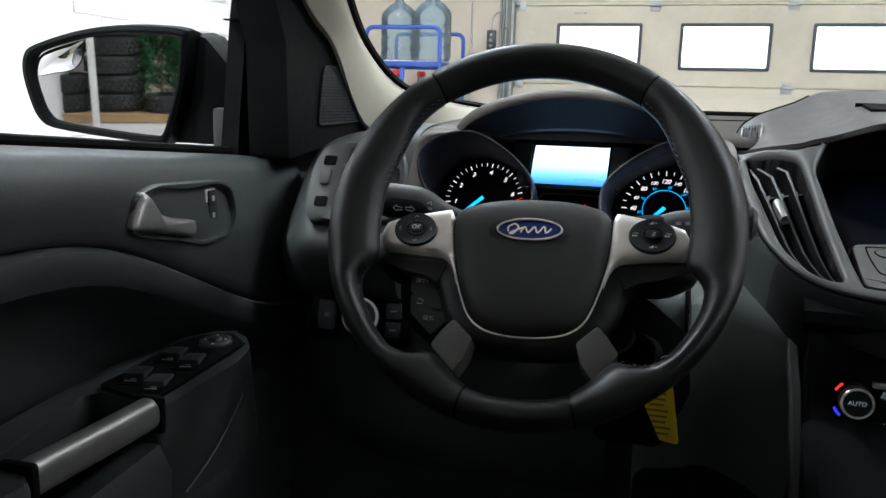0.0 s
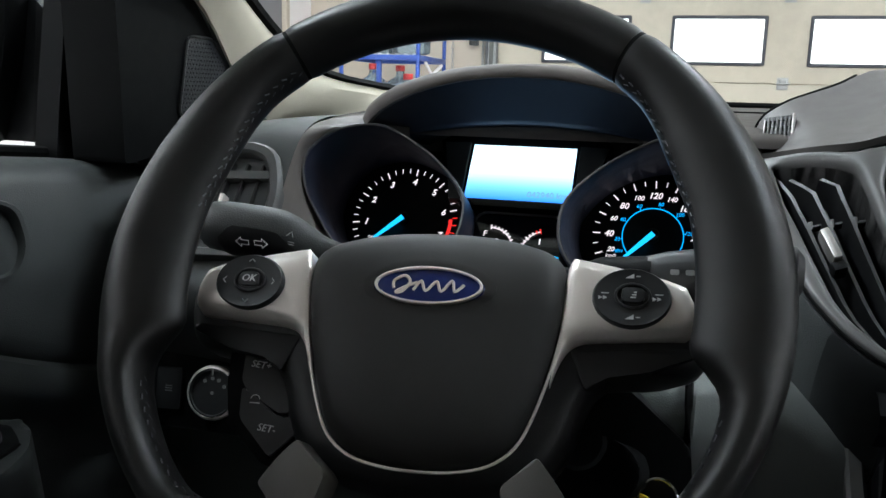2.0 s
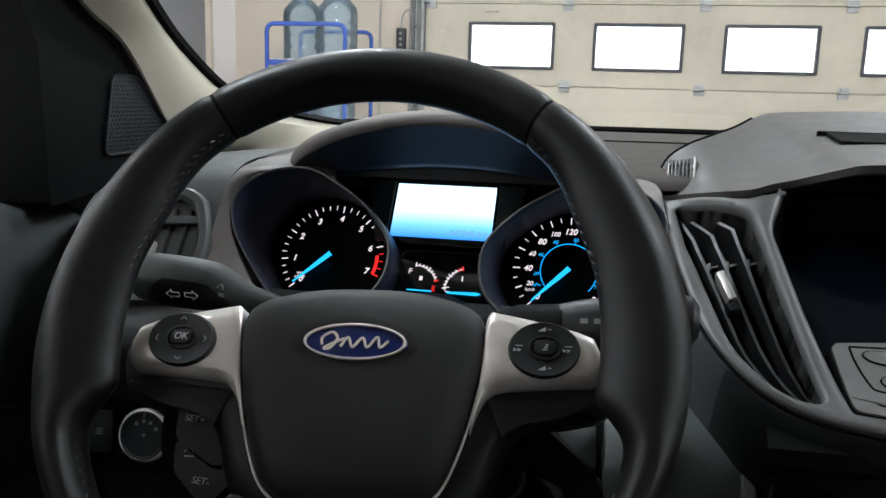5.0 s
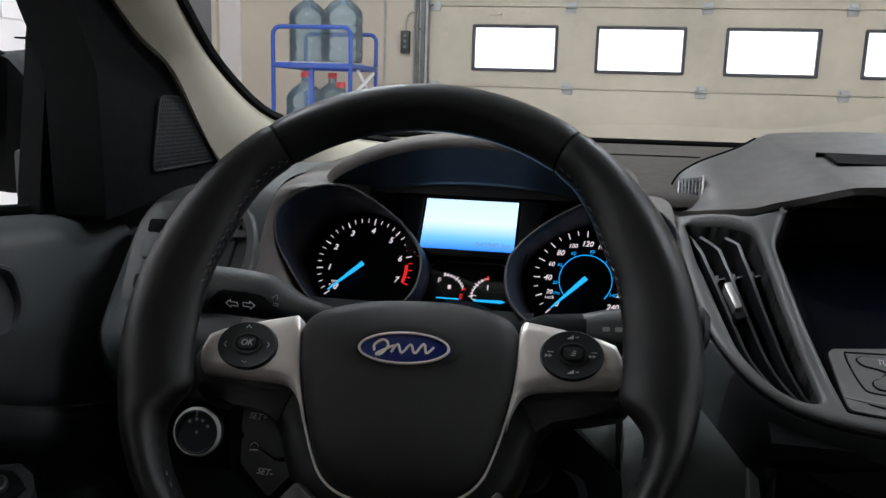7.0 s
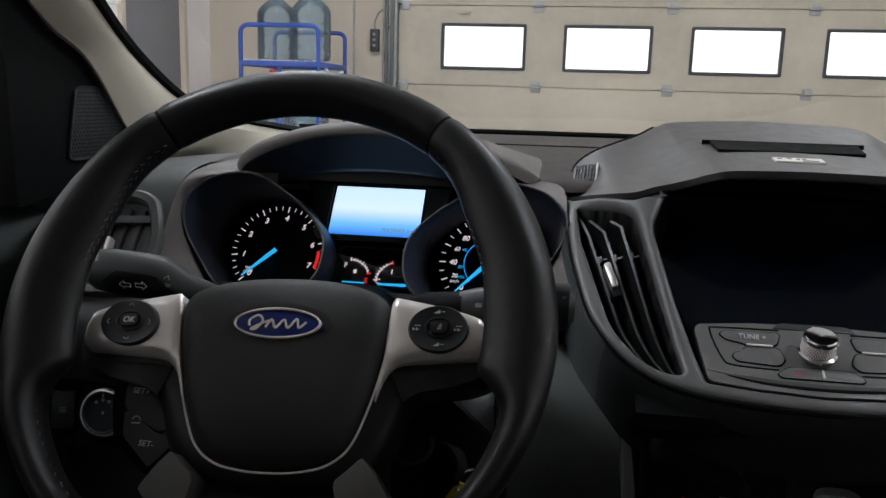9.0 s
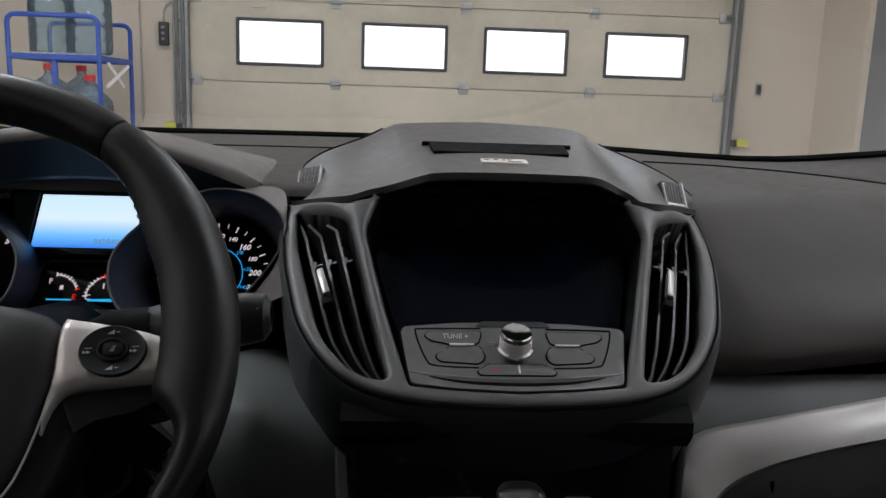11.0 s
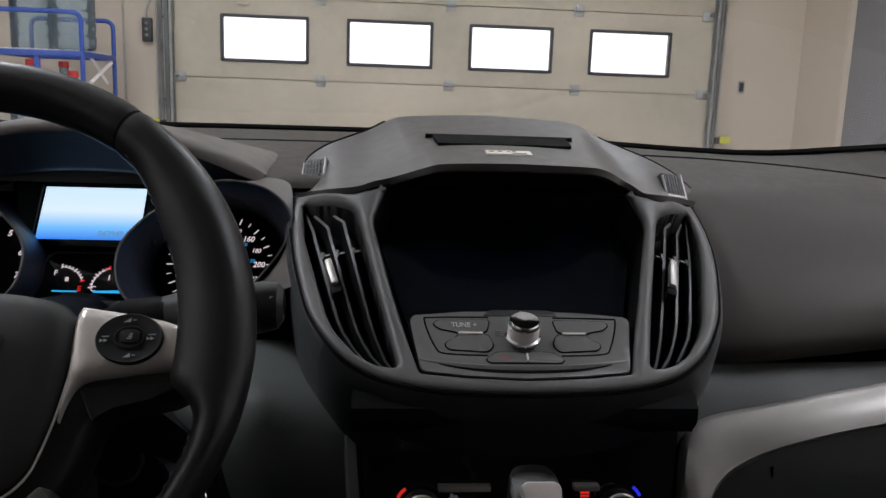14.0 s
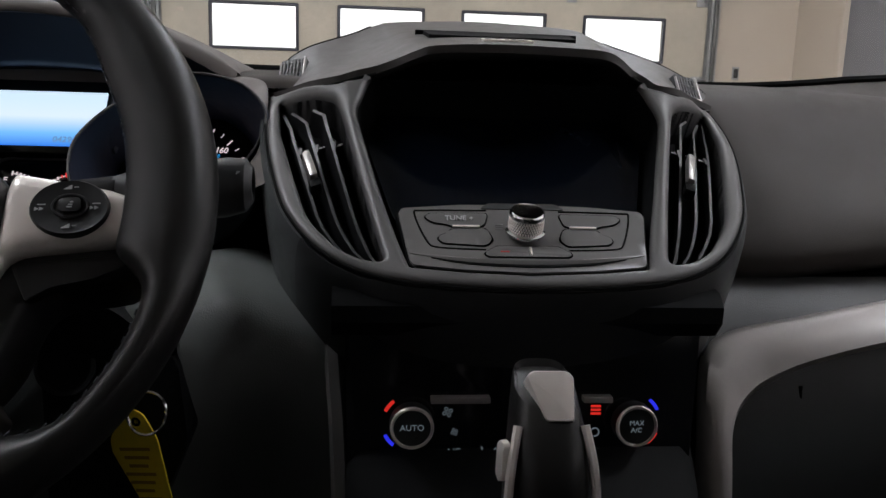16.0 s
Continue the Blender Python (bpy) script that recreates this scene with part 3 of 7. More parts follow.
for x in (TX0, TX1):
    for y in (TY0, TY1):
        part("castor", joined(lathe([(0.02, -0.015), (0.055, -0.015), (0.06, -0.01), (0.06, 0.01), (0.055, 0.015), (0.02, 0.015)], 18, axes((x, y, 0.06), (0, 1, 0), (0, 0, 1))), box(x, y, 0.11, 0.04, 0.05, 0.03, 0.004)), M_BLACK_BOX, tr)

# behind the car, seen in the door mirror: tyres on pallets, an artificial tree, racking post
def tyre(x, y, z, r=0.36, w=0.25):
    t = thing("tyre", (x, y, z), "used black off-road tyre lying flat in a stack", "tyre", "stacked tyres")
    prof = [(r * 0.62, 0.03), (r * 0.66, 0.012), (r * 0.8, 0.0), (r * 0.93, 0.015), (r * 0.985, 0.05), (r * 0.985, w - 0.05), (r * 0.93, w - 0.015), (r * 0.8, w), (r * 0.66, w - 0.012), (r * 0.62, w - 0.03), (r * 0.60, w / 2)]
    rows = [[(p * math.cos(2 * math.pi * j / 40), p * math.sin(2 * math.pi * j / 40), h) for j in range(40)] for p, h in prof]
    bm = loft(rows, close_u=True, close_v=True)
    bm.transform(Matrix.Translation((x, y, z)))
    part("carcass", bm, M_RUBBER, t)
    lugs = []
    for j in range(26):
        a = 2 * math.pi * j / 26
        for h in (0.065, w / 2, w - 0.065):
            lugs.append(box(r * 0.99, 0, 0, 0.03, 0.05, 0.055, 0.004, Matrix.Translation((x, y, z + h)) @ pose(0, 0, 0, 0, 0, math.degrees(a) + (5 if h < w / 2 else -5) * (h != w / 2)) @ pose(0, 0, 0, 25 if j % 2 else -25), seg=1))
    part("tread_lugs", joined(*lugs), M_RUBBER, t)
    return t


PX, PY = -1.95, -10.0
pal = thing("pallet", (PX, PY, 0), "worn pine pallet under the stacked tyres", "pallet")
PZ = 0.0
board = mesh_of("deck_board", box(0, 0, 0, 1.9, 0.11, 0.022, 0.003, seg=1), M_WOOD)
for k in range(8):
    b = new("deck_board", board)
    b.parent = pal
    b.matrix_parent_inverse = Matrix.Translation(-pal.location)
    b.location = (PX, PY - 0.5 + 0.143 * k, PZ + 0.12)
for k in range(3):
    part("stringer", box(PX, PY - 0.48 + 0.48 * k, PZ + 0.06, 1.9, 0.045, 0.09, 0.003), M_WOOD, pal)
SX = PX - 0.27
ty = tyre(SX + 0.02, PY + 0.05, PZ + 0.132)
for p in ((SX + 0.03, PY + 0.03, PZ + 0.384), (SX, PY + 0.06, PZ + 0.636), (SX + 0.02, PY + 0.04, PZ + 0.888), (SX - 0.01, PY + 0.05, PZ + 1.140), (PX - 0.90, PY + 0.1, PZ + 0.132), (PX - 0.88, PY + 0.12, PZ + 0.384), (PX + 0.50, PY + 0.25, PZ + 0.132)):
    copy_thing(ty, Matrix.Translation(p))
single("racking_post", box(PX - 0.43, PY + 0.75, 1.4, 0.085, 0.06, 2.8, 0.006), M_POST, "white painted steel racking post", "post")
ft = thing("artificial_tree", (PX + 0.32, PY - 0.35, PZ + 0.13), "green artificial fir tree standing among the tyres", "artificial tree")
part("trunk", tube([(PX + 0.32, PY - 0.35, PZ + 0.13), (PX + 0.33, PY - 0.34, 1.8), (PX + 0.32, PY - 0.35, 2.0)], lambda s: 0.03 - 0.018 * s, 8), M_WOOD, ft)
rng = random.Random(4)
tw = bmesh.new()
for i in range(800):
    h = rng.random()
    a = rng.random() * 6.283
    r = (0.65 - 0.45 * h) * (0.35 + 0.65 * rng.random())
    c = Vector((PX + 0.32 + r * math.cos(a), PY - 0.35 + r * math.sin(a), PZ + 0.45 + 1.35 * h - 0.12 * r))
    d = Vector((math.cos(a), math.sin(a), rng.uniform(-0.5, 0.4))).normalized()
    for k in range(10):
        s = Vector((rng.gauss(0, 1), rng.gauss(0, 1), rng.gauss(0, 1))).normalized()
        o = c + d * (k * 0.015)
        v = [tw.verts.new(o), tw.verts.new(o + s * 0.13 + d * 0.015), tw.verts.new(o + s * 0.11 + d * 0.075)]
        tw.faces.new(v)
part("crown", tw, M_NEEDLES, ft, "green plastic needles")

# ceiling lights, added out of view; places and watts balance the light in the car
for i, (x, y, w) in enumerate(((-1.3, 3.5, 85), (1.7, 3.5, 85), (-1.9, 1.0, 130), (2.7, 0.6, 150), (0.1, -2.2, 170), (0.3, -8.5, 110))):
    cl = thing("ceiling_light", (x, y, 3.9), "long white ceiling light, unseen, added to light the car and room", "ceiling light", "workshop ceiling lights")
    part("housing", joined(box(x, y, 3.93, 0.22, 1.6, 0.06, 0.006)), M_CEIL, cl)
    part("diffuser", box(x, y, 3.887, 0.17, 1.52, 0.03, 0.01), M_TUBE, cl)
    lamp("ceiling_lamp", (x, y, 3.865), 0.17, 1.5, w, LAMP_WHITE)

# ---- the car ----
CX = 0.328           # middle of the centre stack
KX = -0.050          # middle of the instrument cluster


def dome(pts, levels, centre=None, m=None):
    """A pad: the outline shrunk towards its centre at rising levels (scale, height)."""
    c = Vector(centre) if centre else sum((Vector(p[:2]) for p in pts), Vector((0, 0))) / len(pts)
    rows = [[(*(c + (Vector(p[:2]) - c) * k), z) for p in pts] for k, z in levels]
    bm = loft(rows, close_u=True, cap=True)
    if m is not None:
        bm.transform(m)
    return bm


def mirrored(pts):
    return [(-p[0], *p[1:]) for p in reversed(pts)]


# -- steering wheel --
wa = radians(31.5)
w_up = Vector((0, math.sin(wa), math.cos(wa)))
w_r = Vector((math.cos(radians(4)), math.sin(radians(4)), 0)) * math.cos(radians(1.9)) + w_up * math.sin(radians(1.9))
WC = Vector((-0.044, 0.780, 1.131))
WM = axes(WC, w_r, w_up - w_r * w_up.dot(w_r))
sw = thing("steering_wheel", WC, "black leather three-spoke steering wheel with satin silver spokes and control buttons", "steering wheel")
HX = -0.003
RO = 0.1872


def rim_inner(a):
    """Inner radius of the rim at an angle: thumb rests at the spokes, lobes that run into the lower spokes."""
    a = (a + 180) % 360 - 180
    a = a if -90 <= a <= 90 else (180 - a if a > 90 else -180 - a)
    return float(np.interp(a, [-90, -79, -75, -71, -66, -60.5, -57.0, -54.0, -50, -46, -40, -34, -27, -22, -20, -18, -16.5, -14, 0, 9, 16, 24, 31, 38, 45, 52, 90],
                           [0.1595, 0.1595, 0.1580, 0.1545, 0.1500, 0.1450, 0.1460, 0.1560, 0.1630, 0.1665, 0.1665, 0.1655, 0.1640, 0.1615, 0.1590, 0.1540, 0.1450, 0.1385, 0.1385, 0.1395, 0.1410, 0.1415, 0.1440, 0.1490, 0.1535, 0.1550, 0.1550]))


def rim_soft(a):
    return sum(rim_inner(a + d) * w for d, w in ((-1.6, 1), (-0.8, 2), (0, 3), (0.8, 2), (1.6, 1))) / 9


def rim_arc(a0, a1, grow=0.0):
    rows = []
    n = max(10, int(abs(a1 - a0) / 1.5))
    for i in range(n + 1):
        deg = a0 + (a1 - a0) * i / n
        a = radians(deg)
        pinch = (0.0008 if i in (0, n) else 0.0) - grow
        ri, ro = rim_soft(deg) + pinch, RO - pinch
        mid, hw = (ri + ro) / 2, (ro - ri) / 2
        core_r = ro - 0.0165
        row = []
        for j in range(28):
            p = 2 * math.pi * j / 28
            c, s = math.cos(p), math.sin(p)
            r = mid + hw * math.copysign(abs(c) ** 0.92, c)
            off = max(0.0, (core_r - r) / max(0.001, core_r - ri))
            h = (0.0180 - pinch) * (1 - 0.38 * off ** 1.4 * min(1.0, (0.158 - ri) / 0.012 if ri < 0.158 else 0.0))
            row.append((r * math.cos(a) + HX, r * math.sin(a), h * s - 0.0015 * off))
        rows.append(row)
    bm = loft(rows, close_u=True, cap=True)
    bm.transform(WM)
    return bm


for name_, a0, a1 in (("rim_top", 52.9, 124.6), ("rim_grip", 125.4, 253.6), ("rim_bottom", 254.4, 284.6), ("rim_grip", 285.4, 412.1)):
    part(name_, rim_arc(a0, a1), M_LEATHER, sw, sharp=60)
part("rim_core", rim_arc(0, 360, -0.0009), M_SEAM, sw, sharp=60)
th = []
for a0, a1 in ((13, 51.5), (126.5, 167), (204, 240), (300, 336)):
    k = int((a1 - a0) / 1.25)
    for i in range(k):
        deg = a0 + (a1 - a0) * i / k
        a = radians(deg)
        ri = rim_soft(deg) + 0.0006
        p = Vector((ri * math.cos(a) + HX, ri * math.sin(a), 0.0045 + (0.0022 if i % 2 else -0.0022)))
        t = Vector((-math.sin(a), math.cos(a), 0.55 if i % 2 else -0.55)).normalized()
        th.append(tube([p - t * 0.0017, p + t * 0.0017], 0.0005, 5))
thr = joined(*th)
thr.transform(WM)
tagged(part("stitching", thr, M_THREAD, sw, "grey cross stitching along the inner rim"), kind="stuff")

pad_half = [(0.0, 0.0345), (0.030, 0.0330), (0.055, 0.0275), (0.0685, 0.0205), (0.0735, 0.009), (0.0725, -0.010), (0.0665, -0.040), (0.0585, -0.066), (0.0500, -0.0835), (0.0365, -0.0940), (0.018, -0.0985), (0.0, -0.0995)]
pad_pts = smooth([(x + HX, y) for x, y in pad_half + [(-p[0], p[1]) for p in reversed(pad_half[1:-1])]], 4)
pad_bm = dome(pad_pts, [(1.0, -0.050), (1.0, -0.026), (0.988, -0.0205), (0.955, -0.0165), (0.86, -0.0125), (0.72, -0.0102), (0.6, -0.0088), (0.45, -0.0078), (0.3, -0.0072), (0.15, -0.0069), (0.02, -0.0068)], (HX, -0.03))
for v in pad_bm.verts:
    v.co.z -= 2.2 * max(0.0, v.co.y + 0.012) ** 2 + 0.9 * max(0.0, -0.05 - v.co.y) ** 2
pad_bm.transform(WM)
pad_ob = part("airbag_pad", pad_bm, M_PAD, sw, "black grained airbag pad", sharp=70)
lower = sorted([p for p in pad_pts if p[1] < 0.012], key=lambda p: math.atan2(p[0] - HX, -(p[1] + 0.03)))
ln = tube([(p[0] + (p[0] - HX) * 0.014, p[1] - 0.0014, -0.0215) for p in lower], 0.0009, 6)
ln.transform(WM)
part("pad_trim_line", ln, M_SATIN, sw, "thin silver line round the pad")
for s in (-1, 1):
    part("pad_groove", plate(rounded(rect(0.0225, 0.0011, HX + s * 0.0515, -0.0030), 0.0004), -0.016, -0.0098, 0, WM @ pose(0, 0, -0.0008, 0, s * 4.0)), M_SEAM, sw)
part("pad_emboss", plate(rounded(rect(0.034, 0.010, HX + 0.004, -0.070), 0.002), -0.02, -0.0124, 0.0008, WM), M_PAD, pad_ob, "faint embossed airbag mark")
# oval badge with a plain curling stroke in place of lettering
BM_ = WM @ Matrix.Translation((HX - 0.0005, -0.0043, 0.0004))
badge = part("badge", dome(oval(0.0295, 0.0104, 48), [(1.06, -0.02), (1.06, -0.0085), (1.0, -0.0065), (0.95, -0.0062), (0.02, -0.0058)], (0, 0), BM_), M_BLUE_BADGE, sw, "dark blue oval badge")
part("badge_rim", frame_plate(oval(0.0300, 0.0108, 48), oval(0.0284, 0.0093, 48), -0.02, -0.0045, BM_, 0.0004), M_SATIN, badge, "chrome badge rim")
part("badge_recess", frame_plate(oval(0.0370, 0.0164, 48), oval(0.0295, 0.0104, 48), -0.02, -0.0080, BM_, 0.0004), M_PAD, pad_ob)
curls = smooth([(-0.0190, -0.0022), (-0.0200, 0.0020), (-0.0150, 0.0052), (-0.0110, 0.0016), (-0.0140, -0.0040), (-0.0175, -0.0042), (-0.0120, -0.0008), (-0.0070, 0.0016)], 5, False)
wave = smooth([(-0.0080, -0.0030), (-0.0050, 0.0024), (-0.0010, -0.0032), (0.0035, 0.0024), (0.0075, -0.0032), (0.0120, 0.0030), (0.0150, -0.0030), (0.0190, 0.0010)], 5, False)
for pts in (curls, wave):
    bw = tube([(p[0] + 0.0005 + 0.2 * p[1], p[1], -0.0056) for p in pts], 0.00085, 6)
    bw.transform(BM_)
    part("badge_stroke", bw, M_SATIN, badge)

hub = smooth([(0.0, 0.028), (0.072, 0.018), (0.10, 0.008), (0.150, 0.002), (0.152, -0.024), (0.140, -0.038), (0.104, -0.042), (0.088, -0.056), (0.078, -0.084), (0.060, -0.105), (0.030, -0.1125), (0.0, -0.1135)], 3, False)
hub = hub + [Vector((-p.x, p.y)) for p in reversed(hub[1:-1])]
part("hub_body", dome([(p[0] + HX, p[1]) for p in hub], [(0.92, -0.085), (1.0, -0.062), (1.0, -0.046), (0.985, -0.040), (0.955, -0.0345), (0.90, -0.0300), (0.80, -0.0285), (0.05, -0.0285)], (HX, -0.03), WM), M_HUB, sw, "black moulded hub shell", sharp=50)
for s in (1, -1):
    rows = []
    for x in (0.0665, 0.0675, 0.0685, 0.0700, 0.0715, 0.0730, 0.0740, 0.0750, 0.0770, 0.0800, 0.0840, 0.090, 0.098, 0.108, 0.118, 0.127, 0.133, 0.1365, 0.1390, 0.1400):
        yu = float(np.interp(x, [0.0665, 0.0690, 0.0715, 0.0735, 0.0760, 0.10, 0.125, 0.1365, 0.140], [-0.050, -0.034, -0.014, 0.0125, 0.0205, 0.0160, 0.0102, 0.0058, -0.0010]))
        yl = float(np.interp(x, [0.0665, 0.0690, 0.0720, 0.0755, 0.0790, 0.0840, 0.092, 0.10, 0.137, 0.140], [-0.052, -0.0435, -0.0365, -0.0310, -0.0282, -0.0265, -0.0255, -0.0250, -0.0222, -0.0190]))
        end = 0.0022 * max(0, (x - 0.134) / 0.006) ** 2 + 0.0040 * max(0, (0.0790 - x) / 0.0125) ** 1.3
        r = [(x, yu, -0.045)]
        for k in range(13):
            v = -1 + 2 * k / 12
            r.append((x, (yu + yl) / 2 - v * (yu - yl) / 2, -0.0165 - end - 0.0020 * v * v - 0.0030 * abs(v) ** 9 - 0.0028 * max(0, v) ** 3 - 0.0016 * max(0, (0.1 - x) / 0.025) * (1 - v * v)))
        r.append((x, yl, -0.045))
        rows.append([((p[0] if s == 1 else -p[0]) + HX, p[1], p[2]) for p in r])
    tb = loft(rows, cap=True)
    tb.transform(WM)
    part("spoke_trim", tb, M_SATIN, sw, "satin silver spoke trim", sharp=50)
    leg = [(0.0450, -0.106), (0.063, -0.0895), (0.0715, -0.1000), (0.0815, -0.1140), (0.0590, -0.1380), (0.0500, -0.124)]
    leg = leg if s == 1 else mirrored(leg)
    part("lower_spoke", plate(rounded([(x + HX, y) for x, y in leg], 0.003, 3), -0.040, -0.0105, 0.0025, WM), M_LOWSPOKE, sw, "dark grey lower spoke")
    under = [(0.076, -0.030), (0.141, -0.026), (0.143, -0.030), (0.118, -0.040), (0.096, -0.044), (0.085, -0.052)]
    under = under if s == 1 else mirrored(under)
    part("spoke_underside", plate(rounded([(x + HX, y) for x, y in under], 0.003, 3), -0.050, -0.0275, 0.004, WM), M_HUB, sw)
    px = s * 0.1077 + HX
    pod = part("button_pod", dome(oval(0.0200, 0.0158, 40, px, -0.0032), [(1.03, -0.03), (1.03, -0.0150), (0.98, -0.0132), (0.9, -0.0136), (0.5, -0.0142), (0.02, -0.0142)], None, WM), M_BUTTON, sw, "round black four-way button pad")
    part("button_ring", frame_plate(oval(0.0098, 0.0074, 32, px + 0.0005, -0.0026), oval(0.0082, 0.0058, 32, px + 0.0005, -0.0026), -0.016, -0.0130, WM, 0.0005), M_BUTTON, pod)
    part("centre_button", plate(rounded(rect(0.0116, 0.0078, px + 0.0005, -0.0024), 0.0020), -0.02, -0.0116, 0.0012, WM), M_BUTTON, pod)
    if s == -1:
        part("ok_mark", text("OK", 0.0058, WM @ Matrix.Translation((px + 0.0005, -0.0024, -0.0114)), shear=0.2), M_MARK, pod)
    else:
        part("voice_mark", joined(*[plate(rect(0.0028 - 0.0006 * k, 0.0006, px + 0.0005 + 0.0006 * k, -0.0040 + 0.0014 * k), -0.0116, -0.0113, 0, WM) for k in range(3)]), M_MARK, pod)
    marks = []
    for k, (dx, dy) in enumerate(((0, 0.0115), (0.0140, 0), (0, -0.0112), (-0.0140, 0))):
        mm = WM @ Matrix.Translation((px + dx, -0.0032 + dy, -0.0132))
        if s == -1:
            q = [(-0.0018, 0), (0, 0.0016), (0.0018, 0)]
            r = Matrix.Rotation(-k * math.pi / 2, 4, "Z")
            b = tube([r @ Vector((x, y, 0)) for x, y in q], 0.00028, 4)
            b.transform(mm)
            marks.append(b)
        elif k in (0, 2):
            marks.append(plate([(-0.0035, -0.0012), (0.001, -0.0012), (0.001, 0.0014)], 0, 0.0003, 0, mm))
            marks.append(plate(rect(0.0022, 0.0005, 0.0032, 0), 0, 0.0003, 0, mm))
        else:
            for j in (-1, 1):
                marks.append(plate([(-0.0022 + j * 0.0012, -0.002), (-0.0022 + j * 0.0012, 0.0002), (0.0 + j * 0.0012, -0.0009)], 0, 0.0003, 0, mm))
            marks.append(plate(rect(0.0042, 0.0005, 0, 0.0016), 0, 0.0003, 0, mm))
    part("symbol_print", joined(*marks), M_MARK, pod)
# cruise control block behind the spoke
cr = [(-0.1225, -0.034), (-0.1130, -0.030), (-0.086, -0.036), (-0.066, -0.078), (-0.090, -0.104), (-0.116, -0.082), (-0.1215, -0.058)]
cp = part("cruise_pod", plate(rounded([(x + HX, y) for x, y in cr], 0.004), -0.075, -0.0405, 0.003, WM), M_DARK, sw, "black cruise control switch block")
for pts in ([(-0.1120, -0.036), (-0.090, -0.041), (-0.0745, -0.0700), (-0.0845, -0.0745), (-0.1070, -0.0625), (-0.1115, -0.056)], [(-0.1105, -0.0600), (-0.0850, -0.0765), (-0.0720, -0.0745), (-0.0690, -0.0790), (-0.0875, -0.0985), (-0.1090, -0.0780)]):
    part("cruise_button", plate(rounded([(x + HX, y) for x, y in pts], 0.0025), -0.045, -0.0375, 0.0012, WM), M_SWITCH, cp, "dark grey rocker button")
for st, x, y in (("SET+", -0.1010, -0.0470), ("SET-", -0.0915, -0.0830)):
    part("set_mark", text(st, 0.0058, WM @ Matrix.Translation((x + HX, y, -0.0372)) @ pose(0, 0, 0, 0, 0, -6), shear=0.15), M_MARK, cp)
part("symbol_mark", joined(tube([WM @ Vector((-0.1010 + HX + 0.0028 * math.cos(a), -0.0672 + 0.0028 * math.sin(a), -0.0370)) for a in [0.1 + 2.9 * i / 8 for i in range(9)]], 0.0003, 4),
                           plate(rect(0.006, 0.0006, -0.1010 + HX, -0.0690), -0.0375, -0.0371, 0, WM)), M_MARK, cp)

# -- steering column, stalks, key --
col = thing("steering_column", (KX, 0.9, 1.03), "black steering column shroud behind the wheel", "steering column")
rows = []
for i in range(9):
    s = i / 8
    y, z, rx, rz = 0.815 + 0.22 * s, 1.085 - 0.05 * s, 0.060 + 0.012 * s, 0.048 + 0.012 * s
    rows.append([(KX + rx * math.cos(a) * (1 - 0.15 * abs(math.sin(2 * a))), y, z + rz * math.sin(a)) for a in [2 * math.pi * j / 28 for j in range(28)]])
part("shroud", loft(rows, close_u=True, cap=True), M_DARK, col)


